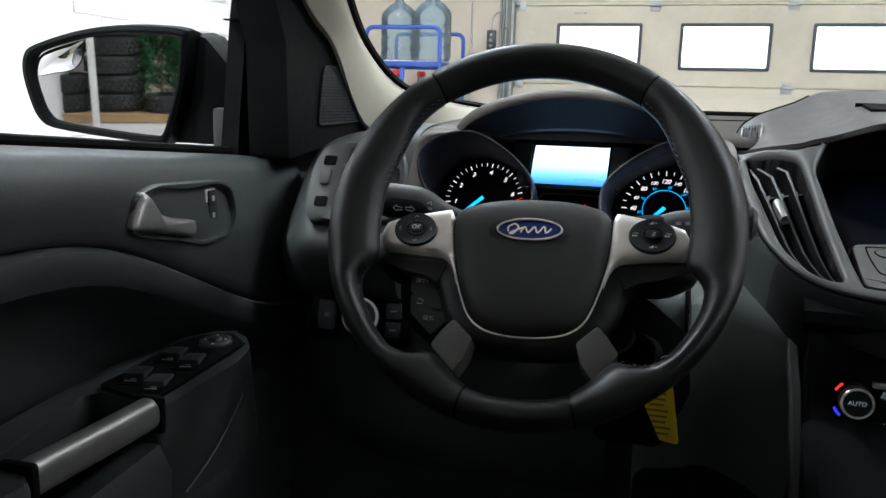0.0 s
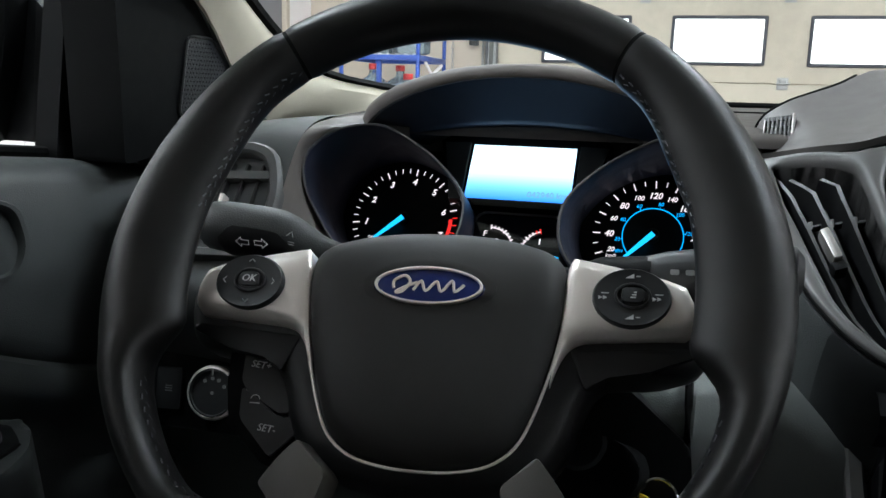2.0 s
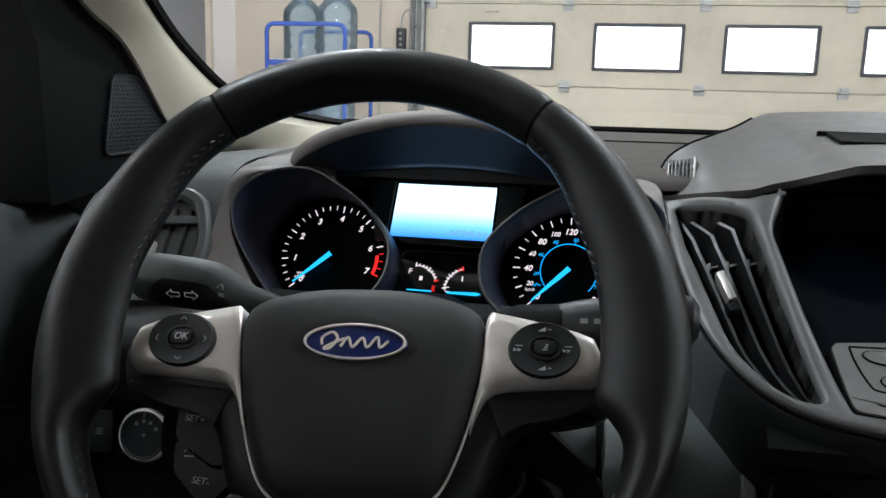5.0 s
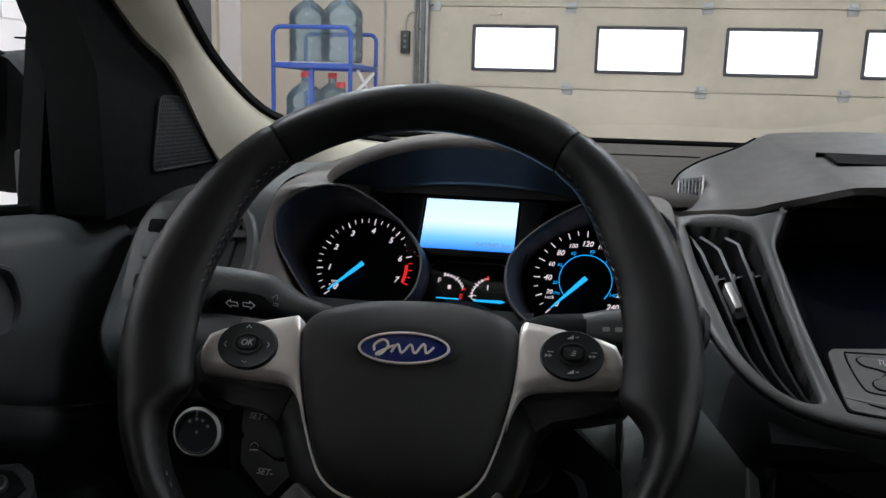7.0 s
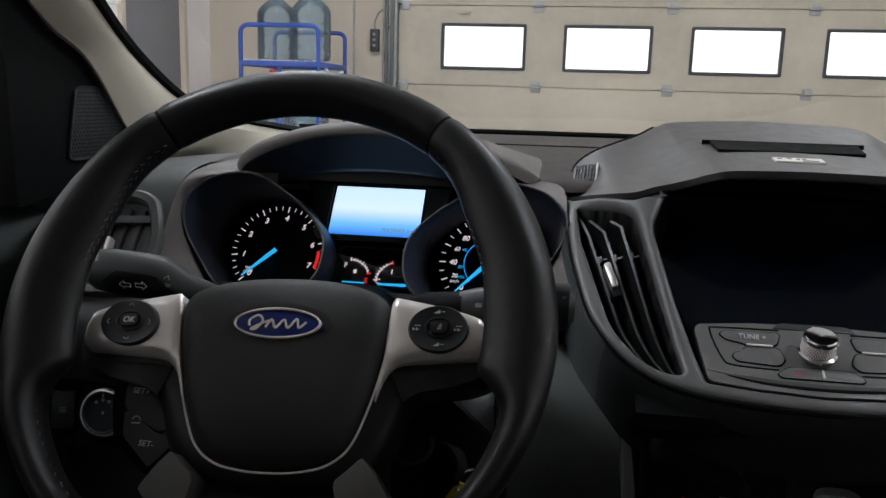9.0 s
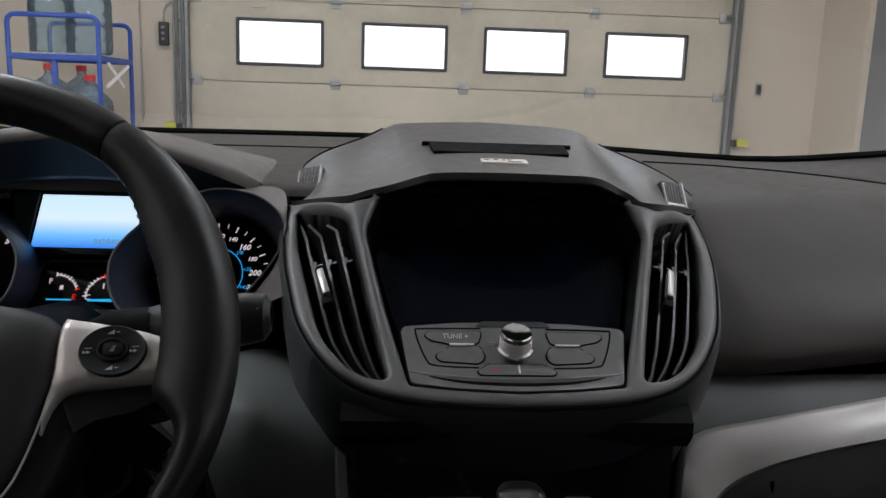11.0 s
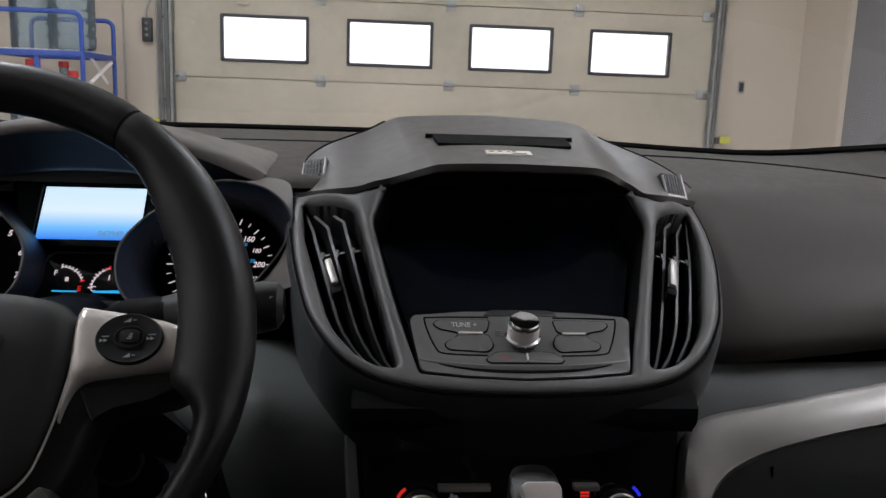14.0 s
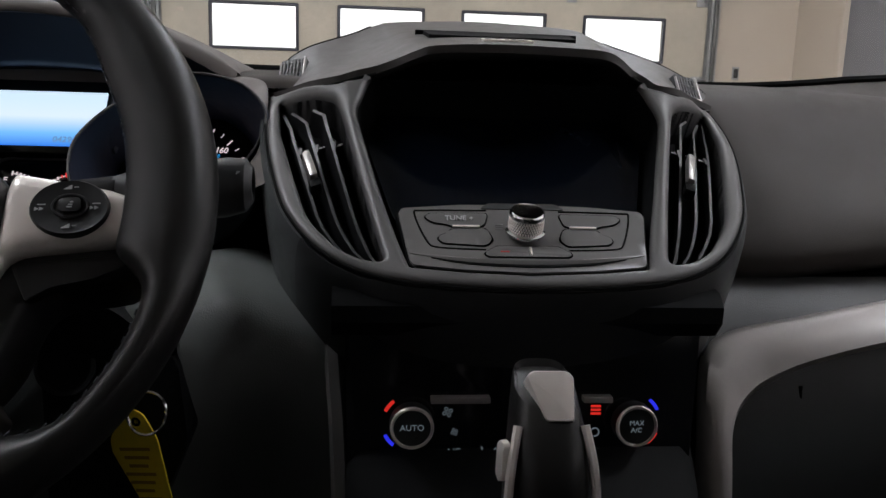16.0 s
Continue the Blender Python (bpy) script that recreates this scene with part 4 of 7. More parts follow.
def indicator_stalk():
    """Lever left of the wheel: a grey upper shell that tapers inwards, a black lower cap with the printed arrows."""
    t = thing("indicator_stalk", (-0.15, 0.88, 1.12), "black indicator stalk with white arrow marks", "stalk")
    prof = [(-0.2365, 0.004, 1.1330), (-0.2360, 0.009, 1.1330), (-0.2335, 0.0135, 1.1330), (-0.2290, 0.0165, 1.1328), (-0.2200, 0.0176, 1.1325), (-0.2050, 0.0176, 1.1318), (-0.1880, 0.0174, 1.1308), (-0.1760, 0.0168, 1.1298), (-0.1650, 0.0150, 1.1270),
            (-0.1560, 0.0125, 1.1230), (-0.1480, 0.0110, 1.1190), (-0.1250, 0.0105, 1.1100), (-0.1000, 0.0105, 1.1020)]

    def at(x):
        xs = [q[0] for q in prof]
        return float(np.interp(x, xs, [q[1] for q in prof])), float(np.interp(x, xs, [q[2] for q in prof]))

    rows = [[(x, 0.866 + r * math.cos(a) + 0.25 * max(0.0, x + 0.165), zc + r * math.sin(a)) for a in [2 * math.pi * j / 22 for j in range(22)]] for x, r, zc in prof]
    part("lever", loft(rows, close_u=True, cap=True), M_CORNER, t, "dark grey upper shell", sharp=60)
    rows = []
    for i in range(15):
        x = -0.2160 + 0.0560 * i / 14
        r, zc = at(x)
        grow = 0.0016 * min(1.0, 5 * math.sin(math.pi * (0.02 + 0.96 * i / 14)))
        top = 16 - 30 * (1 - min(1.0, i / 2.5)) - 26 * max(0.0, (i - 11) / 3)
        rows.append([(x, 0.866 - (r + grow) * math.cos(radians(a)), zc + (r + grow) * math.sin(radians(a))) for a in [top + (-105 - top) * m / 12 for m in range(13)]])
    part("lower_cap", loft(rows, thick=-0.003), M_BUTTON, t, "black lower cap", sharp=60)
    lean = (0, -0.26, 0.966)
    mk = []
    for j in (-1, 1):
        q = [(0.0050, 0), (0.001, 0.0035), (0.001, 0.0016), (-0.0045, 0.0016), (-0.0045, -0.0016), (0.001, -0.0016), (0.001, -0.0035)]
        b = tube([(x * j, y, 0) for x, y in q] + [(0.0050 * j, 0, 0)], 0.00042, 4)
        b.transform(axes((-0.1900 + j * 0.0066, 0.8473, 1.1264), (1, 0, -0.04), lean))
        mk.append(b)
    part("arrow_mark", joined(*mk), M_MARK, t)
    lm = axes((-0.1635, 0.8510, 1.1300), (0.92, 0.30, -0.25), (0.1, -0.2, 0.95))
    b = tube([(-0.003, 0.002, 0), (0.0, 0.0055, 0), (0.0012, 0.002, 0)], 0.00042, 4)
    b.transform(lm)
    part("lamp_mark", joined(b, *[plate(rect(0.0040, 0.0006, 0.001, -0.002 - 0.0016 * k), 0, 0.0004, 0, lm) for k in range(2)]), M_MARK, t)


def wiper_stalk():
    t = thing("wiper_stalk", (KX + 0.10, 0.86, 1.12), "black wiper stalk behind the wheel rim", "stalk")
    rows = []
    for k, r in [(0.0, 0.010), (0.10, 0.0125), (0.30, 0.0165), (0.6, 0.0185), (0.85, 0.0185), (0.96, 0.0165), (1.0, 0.011)]:
        rows.append([(0.045 + 0.105 * k, 0.865 - 0.010 * k + r * 0.8 * math.cos(a), 1.118 + 0.014 * k + r * math.sin(a)) for a in [2 * math.pi * j / 18 for j in range(18)]])
    part("lever", loft(rows, close_u=True, cap=True), M_BUTTON, t)
    part("arm", tube([(0.01, 0.89, 1.100), (0.04, 0.868, 1.118), (0.07, 0.863, 1.122)], 0.0135, 14), M_DARK, t)
    part("end_cap", lathe([(0.002, 0.0), (0.0085, 0.0), (0.0112, -0.003), (0.0120, -0.010), (0.0115, -0.014)], 20, axes((0.150, 0.8565, 1.1325), (0, 1, 0), (0, 0, 1))), M_BUTTON, t)
    part("wiper_mark", joined(*[plate(rounded(rect(0.0050, 0.0032, -0.004 + 0.0085 * i, 0), 0.001), 0, 0.0004, 0, axes((0.085, 0.8465, 1.130), (1, 0, 0.05), (0, 0.25, 0.97))) for i in range(3)]), M_MARK_DIM, t)
    part("end_mark", joined(*[plate(rounded(rect(0.0042, 0.0032, 0, 0.0065 - 0.006 * i), 0.001), 0, 0.0004, 0, axes((0.143, 0.8450, 1.133), (0.9, 0.35, 0), (0, 0, 1))) for i in range(3)]), M_MARK_DIM, t)


indicator_stalk()
wiper_stalk()

ky = thing("ignition_key", (0.052, 0.87, 1.00), "black car key in the ignition lock with a steel ring", "key")
part("key_head", plate(rounded([(-0.018, -0.012), (0.018, -0.014), (0.022, 0.006), (0.010, 0.018), (-0.014, 0.016)], 0.008), -0.006, 0.006, 0.003, axes((0.055, 0.862, 0.998), (0.75, -0.5, -0.2), (0.3, 0.1, 0.9))), M_DARK, ky)
part("lock_barrel", lathe([(0.006, 0), (0.017, 0.0), (0.019, 0.004), (0.019, 0.012)], 24, axes((0.030, 0.872, 1.010), (1, 0, 0), (0, 0.3, 0.95))), M_BUTTON, ky)
part("lock_face", lathe([(0.002, 0.013), (0.016, 0.013), (0.017, 0.010)], 24, axes((0.030, 0.872, 1.010), (1, 0, 0), (0, 0.3, 0.95))), M_DARK, ky)
rg = [(0.082 + 0.012 * math.cos(a), 0.852 + 0.004 * math.sin(a), 0.985 + 0.013 * math.sin(a)) for a in [2 * math.pi * i / 24 for i in range(24)]]
part("key_ring", tube(rg, 0.0011, 6, closed=True), M_CHROME, ky, "steel key ring")
tg = thing("key_tag", (0.085, 0.85, 0.96), "yellow paper tag hanging from the key ring", "key tag")
TM = axes((0.068, 0.858, 0.962), (0.93, -0.30, 0.12), (-0.10, -0.12, 1))
part("tag_card", plate(rounded([(-0.017, -0.052), (0.022, -0.058), (0.022, 0.004), (0.016, 0.022), (0.006, 0.026), (-0.012, 0.004)], 0.004), -0.0006, 0.0006, 0, TM), M_YELLOW, tg)
for k in range(8):
    part("printed_line", plate(rect(0.022 - 0.004 * (k % 3), 0.0024, 0.004, -0.004 - 0.0062 * k), 0.0006, 0.0008, 0, TM), M_TAGPRINT, tg)
part("eyelet", lathe([(0.0015, 0.0006), (0.003, 0.0012), (0.0034, 0.0006)], 12, TM @ Matrix.Translation((0.010, 0.016, 0))), M_SEAM, tg)

# -- instrument cluster --
ic = thing("instrument_cluster", (KX, 1.09, 1.05), "dark instrument cluster with two lit dials and a bright display", "instrument cluster")
g_u, g_n = Vector((0, 0.436, 0.9)), Vector((0, -0.9, 0.436))
TC, SC = Vector((-0.1635, 1.090, 1.110)), Vector((0.0635, 1.086, 1.111))
TM_, SM_ = axes(TC, (1, 0, 0), g_u), axes(SC, (1, 0, 0), g_u)
part("back_panel", plate(rounded(rect(0.37, 0.155, 0, -0.022), 0.01), -0.012, -0.004, 0, axes((KX, 1.104, 1.125), (1, 0, 0), g_u)), M_DIAL, ic)


RING = [(0.064, -0.007), (0.058, 0.014), (0.034, 0.039), (-0.003, 0.0615), (-0.027, 0.066), (-0.055, 0.060), (-0.073, 0.046), (-0.079, 0.031), (-0.072, 0.006), (-0.052, -0.022),
        (-0.030, -0.046), (0.0, -0.058), (0.035, -0.052), (0.058, -0.032)]


def ring_outline(s):
    """The egg-shaped mouth of a dial hood, in the dial's own plane."""
    p = polar(smooth(RING, 5), (-0.006, 0.004), 64)
    return [(q.x + 0.0155, q.y - 0.0144) for q in p] if s < 0 else [(-(q.x) - 0.0035, q.y - 0.0144) for q in p]


for s, gm, nm in ((-1, TM_, "tachometer"), (1, SM_, "speedometer")):
    g = part(nm, plate(oval(0.064, 0.064, 56), -0.004, 0.0, 0, gm), M_DIAL, ic, "black lit dial with white figures and a blue needle")
    o = ring_outline(s)
    oc = sum((Vector(p) for p in o), Vector((0, 0))) / len(o)
    rows = []
    for k, zz, t in ((1.0, -0.004, 0.0), (0.985, 0.045, 0.5), (0.985, 0.092, 1.0), (1.0, 0.0975, 1.0), (1.025, 0.098, 1.0), (1.045, 0.094, 1.0), (1.05, 0.06, 0.9), (1.05, 0.0, 0.5)):
        r = []
        for p in o:
            e = (Vector(p) - oc).normalized() * 0.0625
            q = e.lerp(oc + (Vector(p) - oc) * k, t)
            r.append((q.x, q.y, zz))
        rows.append(r)
    bm = loft(rows, close_u=True)
    bm.transform(gm)
    part("dial_hood", bm, M_DIALHOOD, g, "black dial hood")
    line = tube([(oc.x + (p[0] - oc.x) * 1.02, oc.y + (p[1] - oc.y) * 1.02, 0.0985) for p in o], 0.0010, 5, closed=True)
    line.transform(gm)
    part("hood_edge", line, M_BEZEL, g)
    # scale
    a0, a1 = (radians(221), radians(-20)) if s < 0 else (radians(224), radians(-43))
    ticks, reds, figs, blues = [], [], [], []
    nt_ = 29 if s < 0 else 25
    for i in range(nt_):
        f = i / (nt_ - 1)
        a = a0 + (a1 - a0) * f
        major = i % 4 == 0 if s < 0 else i % 2 == 0
        r0, r1 = (0.0445 if major else 0.0465), 0.0510
        tm = gm @ pose(0, 0, 0.0006) @ Matrix.Rotation(a, 4, "Z")
        b = plate(rect(r1 - r0, 0.0011 if major else 0.0007, (r0 + r1) / 2, 0), 0, 0.0004, 0, tm)
        (reds if s < 0 and i >= 25 else ticks).append(b)
    if s < 0:
        arc = [(0.0465 * math.cos(a0 + (a1 - a0) * f), 0.0465 * math.sin(a0 + (a1 - a0) * f)) for f in [0.90 + 0.10 * i / 8 for i in range(9)]]
        arc += [(x * 0.93, y * 0.93) for x, y in reversed(arc)]
        reds.append(plate(arc, 0.0006, 0.001, 0, gm))
        for i in range(8):
            a = a0 + (a1 - a0) * i / 7
            figs.append(text(str(i), 0.0082, gm @ Matrix.Translation((0.0378 * math.cos(a), 0.0378 * math.sin(a), 0.0008)), shear=0.25, bold=0.00022))
        figs.append(text("rpm", 0.0042, gm @ Matrix.Translation((-0.030, -0.0185, 0.0008)), shear=0.2))
        figs.append(text("x1000", 0.0042, gm @ Matrix.Translation((-0.030, -0.0225, 0.0008)), shear=0.2))
    else:
        for i in range(13):
            a = a0 + (a1 - a0) * i / 12
            big = i % 2 == 0
            figs.append(text(str(20 * i), 0.0076 if big else 0.0060, gm @ Matrix.Translation((0.0372 * math.cos(a), 0.0372 * math.sin(a), 0.0008)), shear=0.25, bold=0.0002 if big else 0.00012))
        figs.append(text("km/h", 0.0045, gm @ Matrix.Translation((-0.034, -0.0195, 0.0008)), shear=0.2))
        ring = [(0.0262 * math.cos(a0 + (a1 - a0) * i / 40), 0.0262 * math.sin(a0 + (a1 - a0) * i / 40)) for i in range(41)]
        ring += [(x * 0.965, y * 0.965) for x, y in reversed(ring)]
        blues.append(plate(ring, 0.0006, 0.001, 0, gm))
        for i in range(8):
            a = a0 + (a1 - a0) * (20 * i * 1.609) / 240
            if i:
                blues.append(text(str(20 * i), 0.0048, gm @ Matrix.Translation((0.0300 * math.cos(a), 0.0300 * math.sin(a), 0.0008)), shear=0.2))
            blues.append(plate(rect(0.0028, 0.0006, 0.0266, 0), 0.0006, 0.001, 0, gm @ Matrix.Rotation(a, 4, "Z")))
        blues.append(text("MPH", 0.0042, gm @ Matrix.Translation((-0.0285, -0.0150, 0.0008)), shear=0.2))
    tagged(part("scale_ticks", joined(*ticks), M_NUM, g), kind="stuff")
    tagged(part("scale_print", joined(*figs), M_NUM, g), kind="stuff")
    if reds:
        part("red_zone", joined(*reds), M_RED_LIT, g)
    if blues:
        part("inner_scale", joined(*blues), M_BLUE_LIT, g)
    na = a0 + 0.02
    part("needle", plate([(-0.001, -0.0024), (0.012, -0.0021), (0.0445, -0.0006), (0.0445, 0.0006), (0.012, 0.0021), (-0.001, 0.0024)], 0.0085, 0.0092, 0, gm @ Matrix.Rotation(na, 4, "Z")), M_NEEDLE, g, "lit blue needle")
    part("needle_hub", lathe([(0.0060, 0.0), (0.0060, 0.006), (0.005, 0.0075), (0.001, 0.008)], 20, gm), M_DIAL, g)

d_u, d_n = Vector((0, 0.611, 0.792)), Vector((0, -0.792, 0.611))
DM = axes((-0.053, 1.079, 1.160), (1, 0, 0), d_u)
scr = part("display_surround", plate(rounded([(-0.051, -0.034), (0.051, -0.034), (0.080, 0.034), (0.062, 0.043), (-0.060, 0.043), (-0.080, 0.034)], 0.006), -0.010, -0.001, 0.001, DM), M_GLOSS, ic, "gloss black display surround")
part("display", plate(rect(0.093, 0.0555, 0, 0.0010), -0.002, 0.0006, 0, DM), M_LCD, scr, "lit white and blue display")
part("odometer_figures", text("042940 km", 0.0078, DM @ Matrix.Translation((0.0265, -0.0215, 0.0012))), M_ODO, scr)
for s in (-1, 1):
    w = [(s * 0.0495, 0.031), (s * 0.074, 0.030), (s * 0.0600, -0.030), (s * 0.0495, -0.030)]
    part("side_cheek", plate(w if s < 0 else w[::-1], -0.006, 0.0015, 0.001, DM), M_SOFT, scr)
sub = part("lower_display", plate(rounded([(-0.040, -0.090), (0.058, -0.090), (0.043, -0.0415), (-0.030, -0.0415)], 0.009), -0.012, -0.001, 0.001, DM), M_GLOSS, ic, "small lit fuel and temperature display")
rim_o = polar(rounded([(-0.042, -0.092), (0.060, -0.092), (0.0445, -0.040), (-0.0315, -0.040)], 0.009), (0.007, -0.065), 48)
part("lower_display_edge", frame_plate(rim_o, [p + (Vector((0.007, -0.065)) - p) * 0.03 for p in rim_o], -0.01, 0.0008, DM, 0.0003), M_BEZEL, sub)
arcs, rd = [], []
for s, cx in ((-1, -0.017), (1, 0.030)):
    r0 = 0.021
    for i in range(9):
        f = i / 8
        a = radians(90 - 72 * f) if s < 0 else radians(180 - 72 * f)
        c = (cx, -0.076) if s < 0 else (cx + 0.002, -0.076)
        b = plate(rect(0.0042 if i % 4 == 0 else 0.0028, 0.0012, r0, 0), 0.0, 0.0004, 0, DM @ Matrix.Translation((*c, 0)) @ Matrix.Rotation(a, 4, "Z"))
        (rd if (s < 0 and i == 8) or (s > 0 and i >= 7) else arcs).append(b)
    a_list = [radians((90 if s < 0 else 180) - 72 * i / 10) for i in range(11)]
    c = (cx, -0.076) if s < 0 else (cx + 0.002, -0.076)
    pts = [(c[0] + r0 * math.cos(a), c[1] + r0 * math.sin(a)) for a in a_list]
    pts += [(c[0] + (r0 - 0.0009) * math.cos(a), c[1] + (r0 - 0.0009) * math.sin(a)) for a in reversed(a_list)]
    arcs.append(plate(pts, 0, 0.0004, 0, DM))
arcs.append(text("F", 0.0075, DM @ Matrix.Translation((-0.0215, -0.062, 0.0004))))
arcs.append(text("C", 0.0075, DM @ Matrix.Translation((0.0135, -0.0775, 0.0004))))
arcs.append(plate(rect(0.003, 0.004, -0.011, -0.068), 0, 0.0004, 0, DM))
arcs.append(plate(rect(0.0012, 0.005, 0.026, -0.066), 0, 0.0004, 0, DM))
rd.append(text("H", 0.0078, DM @ Matrix.Translation((0.0440, -0.0615, 0.0004))))
rd.append(text("E", 0.0075, DM @ Matrix.Translation((0.0015, -0.0775, 0.0004))))
part("gauge_arcs", joined(*arcs), M_NUM, sub)
part("gauge_red_marks", joined(*rd), M_RED_LIT, sub)
part("gauge_needles", joined(plate([(-0.022, -0.0805), (0.0, -0.0808), (0.0, -0.0795), (-0.022, -0.0795)], 0.0003, 0.0008, 0, DM), plate([(0.014, -0.0812), (0.040, -0.0815), (0.044, -0.080), (0.040, -0.0785), (0.014, -0.0795)], 0.0003, 0.0008, 0, DM)), M_NEEDLE, sub)


# binnacle hood over the dials
HCX = -0.042
E_STEPS = [-1, -0.97, -0.93, -0.88, -0.8, -0.7, -0.6, -0.5, -0.4, -0.3, -0.15]
E_STEPS = E_STEPS + [0] + [-e for e in reversed(E_STEPS)]


def lip(e):
    """Front edge of the hood at e (-1 to 1 across): how far back, and its height."""
    a = abs(e)
    y = 0.997 + 0.012 * a ** 2 + 0.050 * a ** 6
    z = 1.1975 + 0.0435 * (1 - a ** 2.1) ** 0.92
    return y, z


def hood_line(half, dy, dz, drop=0.0, flat=0.0, back=None, sink=0.0):
    out = []
    for e in E_STEPS:
        y, z = lip(e)
        z = z + dz - drop * abs(e) ** 2
        if back is not None:
            y = y + (back - y) * dy
        else:
            y = y + dy
        out.append((HCX + half * e, y, z + (1.205 - z) * flat - sink * abs(e) ** 14))
    return out


bh = thing("binnacle_hood", (KX, 1.1, 1.2), "grey grained hood over the instrument cluster", "binnacle hood")
part("hood_top", loft([hood_line(0.1490, 0.006, 0.0005, 0.004), hood_line(0.1505, 0.0008, 0.0005, 0.004), hood_line(0.1515, 0.0, 0.002, 0.002), hood_line(0.1525, 0.0005, 0.0065, 0.0), hood_line(0.1535, 0.0030, 0.0095, 0.0, sink=0.004),
                       hood_line(0.1550, 0.010, 0.0110, 0.0, sink=0.010), hood_line(0.158, 0.12, 0.0125, 0.001, 0.0, 1.34, 0.014), hood_line(0.162, 0.30, 0.012, 0.002, 0.10, 1.34, 0.016), hood_line(0.166, 0.55, 0.010, 0.0, 0.35, 1.34, 0.016), hood_line(0.17, 0.80, 0.009, 0.0, 0.72, 1.34, 0.014), hood_line(0.17, 1.0, 0.006, 0.0, 0.95, 1.34, 0.012)]), M_DASH, bh)


def visor_row(half, y, zc, ze, keep):
    out = []
    for e in E_STEPS:
        yl, zl = lip(e)
        f = (zl - 1.1975) / 0.0435
        out.append((HCX + half * e, y + (yl - 0.997) * keep, ze + (zc - ze) * f))
    return out


part("visor", loft([visor_row(0.1492, 1.0025, 1.2412, 1.1935, 1), visor_row(0.143, 1.020, 1.228, 1.190, 0.9), visor_row(0.134, 1.040, 1.2085, 1.186, 0.8), visor_row(0.130, 1.043, 1.2055, 1.184, 0.8), visor_row(0.122, 1.085, 1.198, 1.18, 0.5), visor_row(0.114, 1.125, 1.198, 1.178, 0.2)]), M_VISOR, bh, "black inner visor of the hood")

# -- dashboard --
db = thing("dashboard", (0.3, 1.2, 0.9), "grey soft-skinned car dashboard", "dashboard")


def dash_profile(x, pts):
    return [(x, p.x, p.y) for p in smooth([Vector(q) for q in pts], 4, False)]


def base_y(x):
    return float(np.interp(x, [-0.30, 0.0, 0.328, 0.45, 0.58, 0.66, 0.73, 0.78, 0.84, 0.95, 1.15], [1.55, 1.612, 1.63, 1.605, 1.545, 1.48, 1.42, 1.385, 1.37, 1.385, 1.36]))


def base_z(x):
    return float(np.interp(x, [-0.30, 0.328, 0.45, 0.58, 0.66, 0.73, 0.78, 0.84, 0.95, 1.15], [1.2245, 1.2245, 1.2225, 1.2180, 1.2165, 1.2170, 1.2205, 1.2275, 1.2355, 1.25]))


rows = []
for x in [-0.230 + i * (0.715 / 20) for i in range(21)]:
    by, bz = base_y(x), base_z(x)
    rows.append(dash_profile(x, [(by + 0.005, bz - 0.012), (by, bz - 0.0035), (by - 0.10, bz - 0.0055), (1.38, 1.2150), (1.25, 1.2115), (1.12, 1.207), (1.075, 1.2035), (1.062, 1.1995), (1.058, 1.192)]))
part("dash_top", loft(rows, thick=-0.006), M_DASH, db)
part("dash_seam", tube([(-0.25 + 0.45 * i / 12, 1.41 - 0.05 * ((-0.25 + 0.45 * i / 12 - CX) / 0.75) ** 2, 1.2162 - 0.003 * ((-0.25 + 0.45 * i / 12 - CX) / 0.75) ** 2) for i in range(13)], 0.0016, 5), M_SEAM, db)
rows, seam = [], []
for x in [0.475 + i * (0.665 / 24) for i in range(25)]:
    k = (x - 0.475) / 0.65
    drop = 0.018 * max(0, (x - 0.62) / 0.26) ** 1.6
    by, bz = base_y(x), base_z(x)
    sy = 1.345 - 0.045 * min(1, max(0, (x - 0.55) / 0.12)) - 0.08 * max(0, x - 0.75)
    sh = 0.05 * k * k + 0.02 * (1 - min(1, (x - 0.475) / 0.08)) ** 2
    sz = 1.2135 - drop
    seam.append((x, sy, sz + 0.0004))
    turn = 1.060 + 0.10 * max(0.0, x - 0.54)
    pts = [(by + 0.005, bz - 0.012), (by, bz - 0.0035), (by * 0.6 + sy * 0.4, bz * 0.55 + sz * 0.45 - 0.002), (sy, sz), (1.20 + sh * 0.5, 1.2105 - drop), (1.12 + sh, 1.2065 - drop * 0.9), (1.075 + sh, 1.197 - drop * 0.7), (1.040 + sh, 1.172 - drop * 0.4), (1.005 + sh, 1.132), (0.978 + sh, turn + 0.036), (0.966 + sh, turn + 0.016), (0.966 + sh, turn + 0.002), (0.980 + sh, turn - 0.012), (1.02 + sh, turn - 0.024), (1.10 + sh, turn - 0.034)]
    rows.append(dash_profile(x, pts))
part("passenger_pad", loft(rows, thick=-0.006), M_DASH, db, "grey padded passenger side of the dashboard")
# near-black sheet that stands in for the shade below the pad
part("under_pad_shade", loft([[(x, y + 0.05 * ((x - 0.475) / 0.65) ** 2, z + 0.10 * max(0.0, x - 0.54)) for x in (0.43, 0.50, 0.58, 0.70, 0.85, 1.0, 1.14)] for y, z in ((1.11, 1.036), (1.06, 1.020), (1.02, 0.99), (1.00, 0.95), (1.00, 0.88))]), M_DARK, db, "black sheet standing in for the shade under the passenger pad")
part("dash_seam", tube(seam[3:], 0.0015, 5), M_SEAM, db)
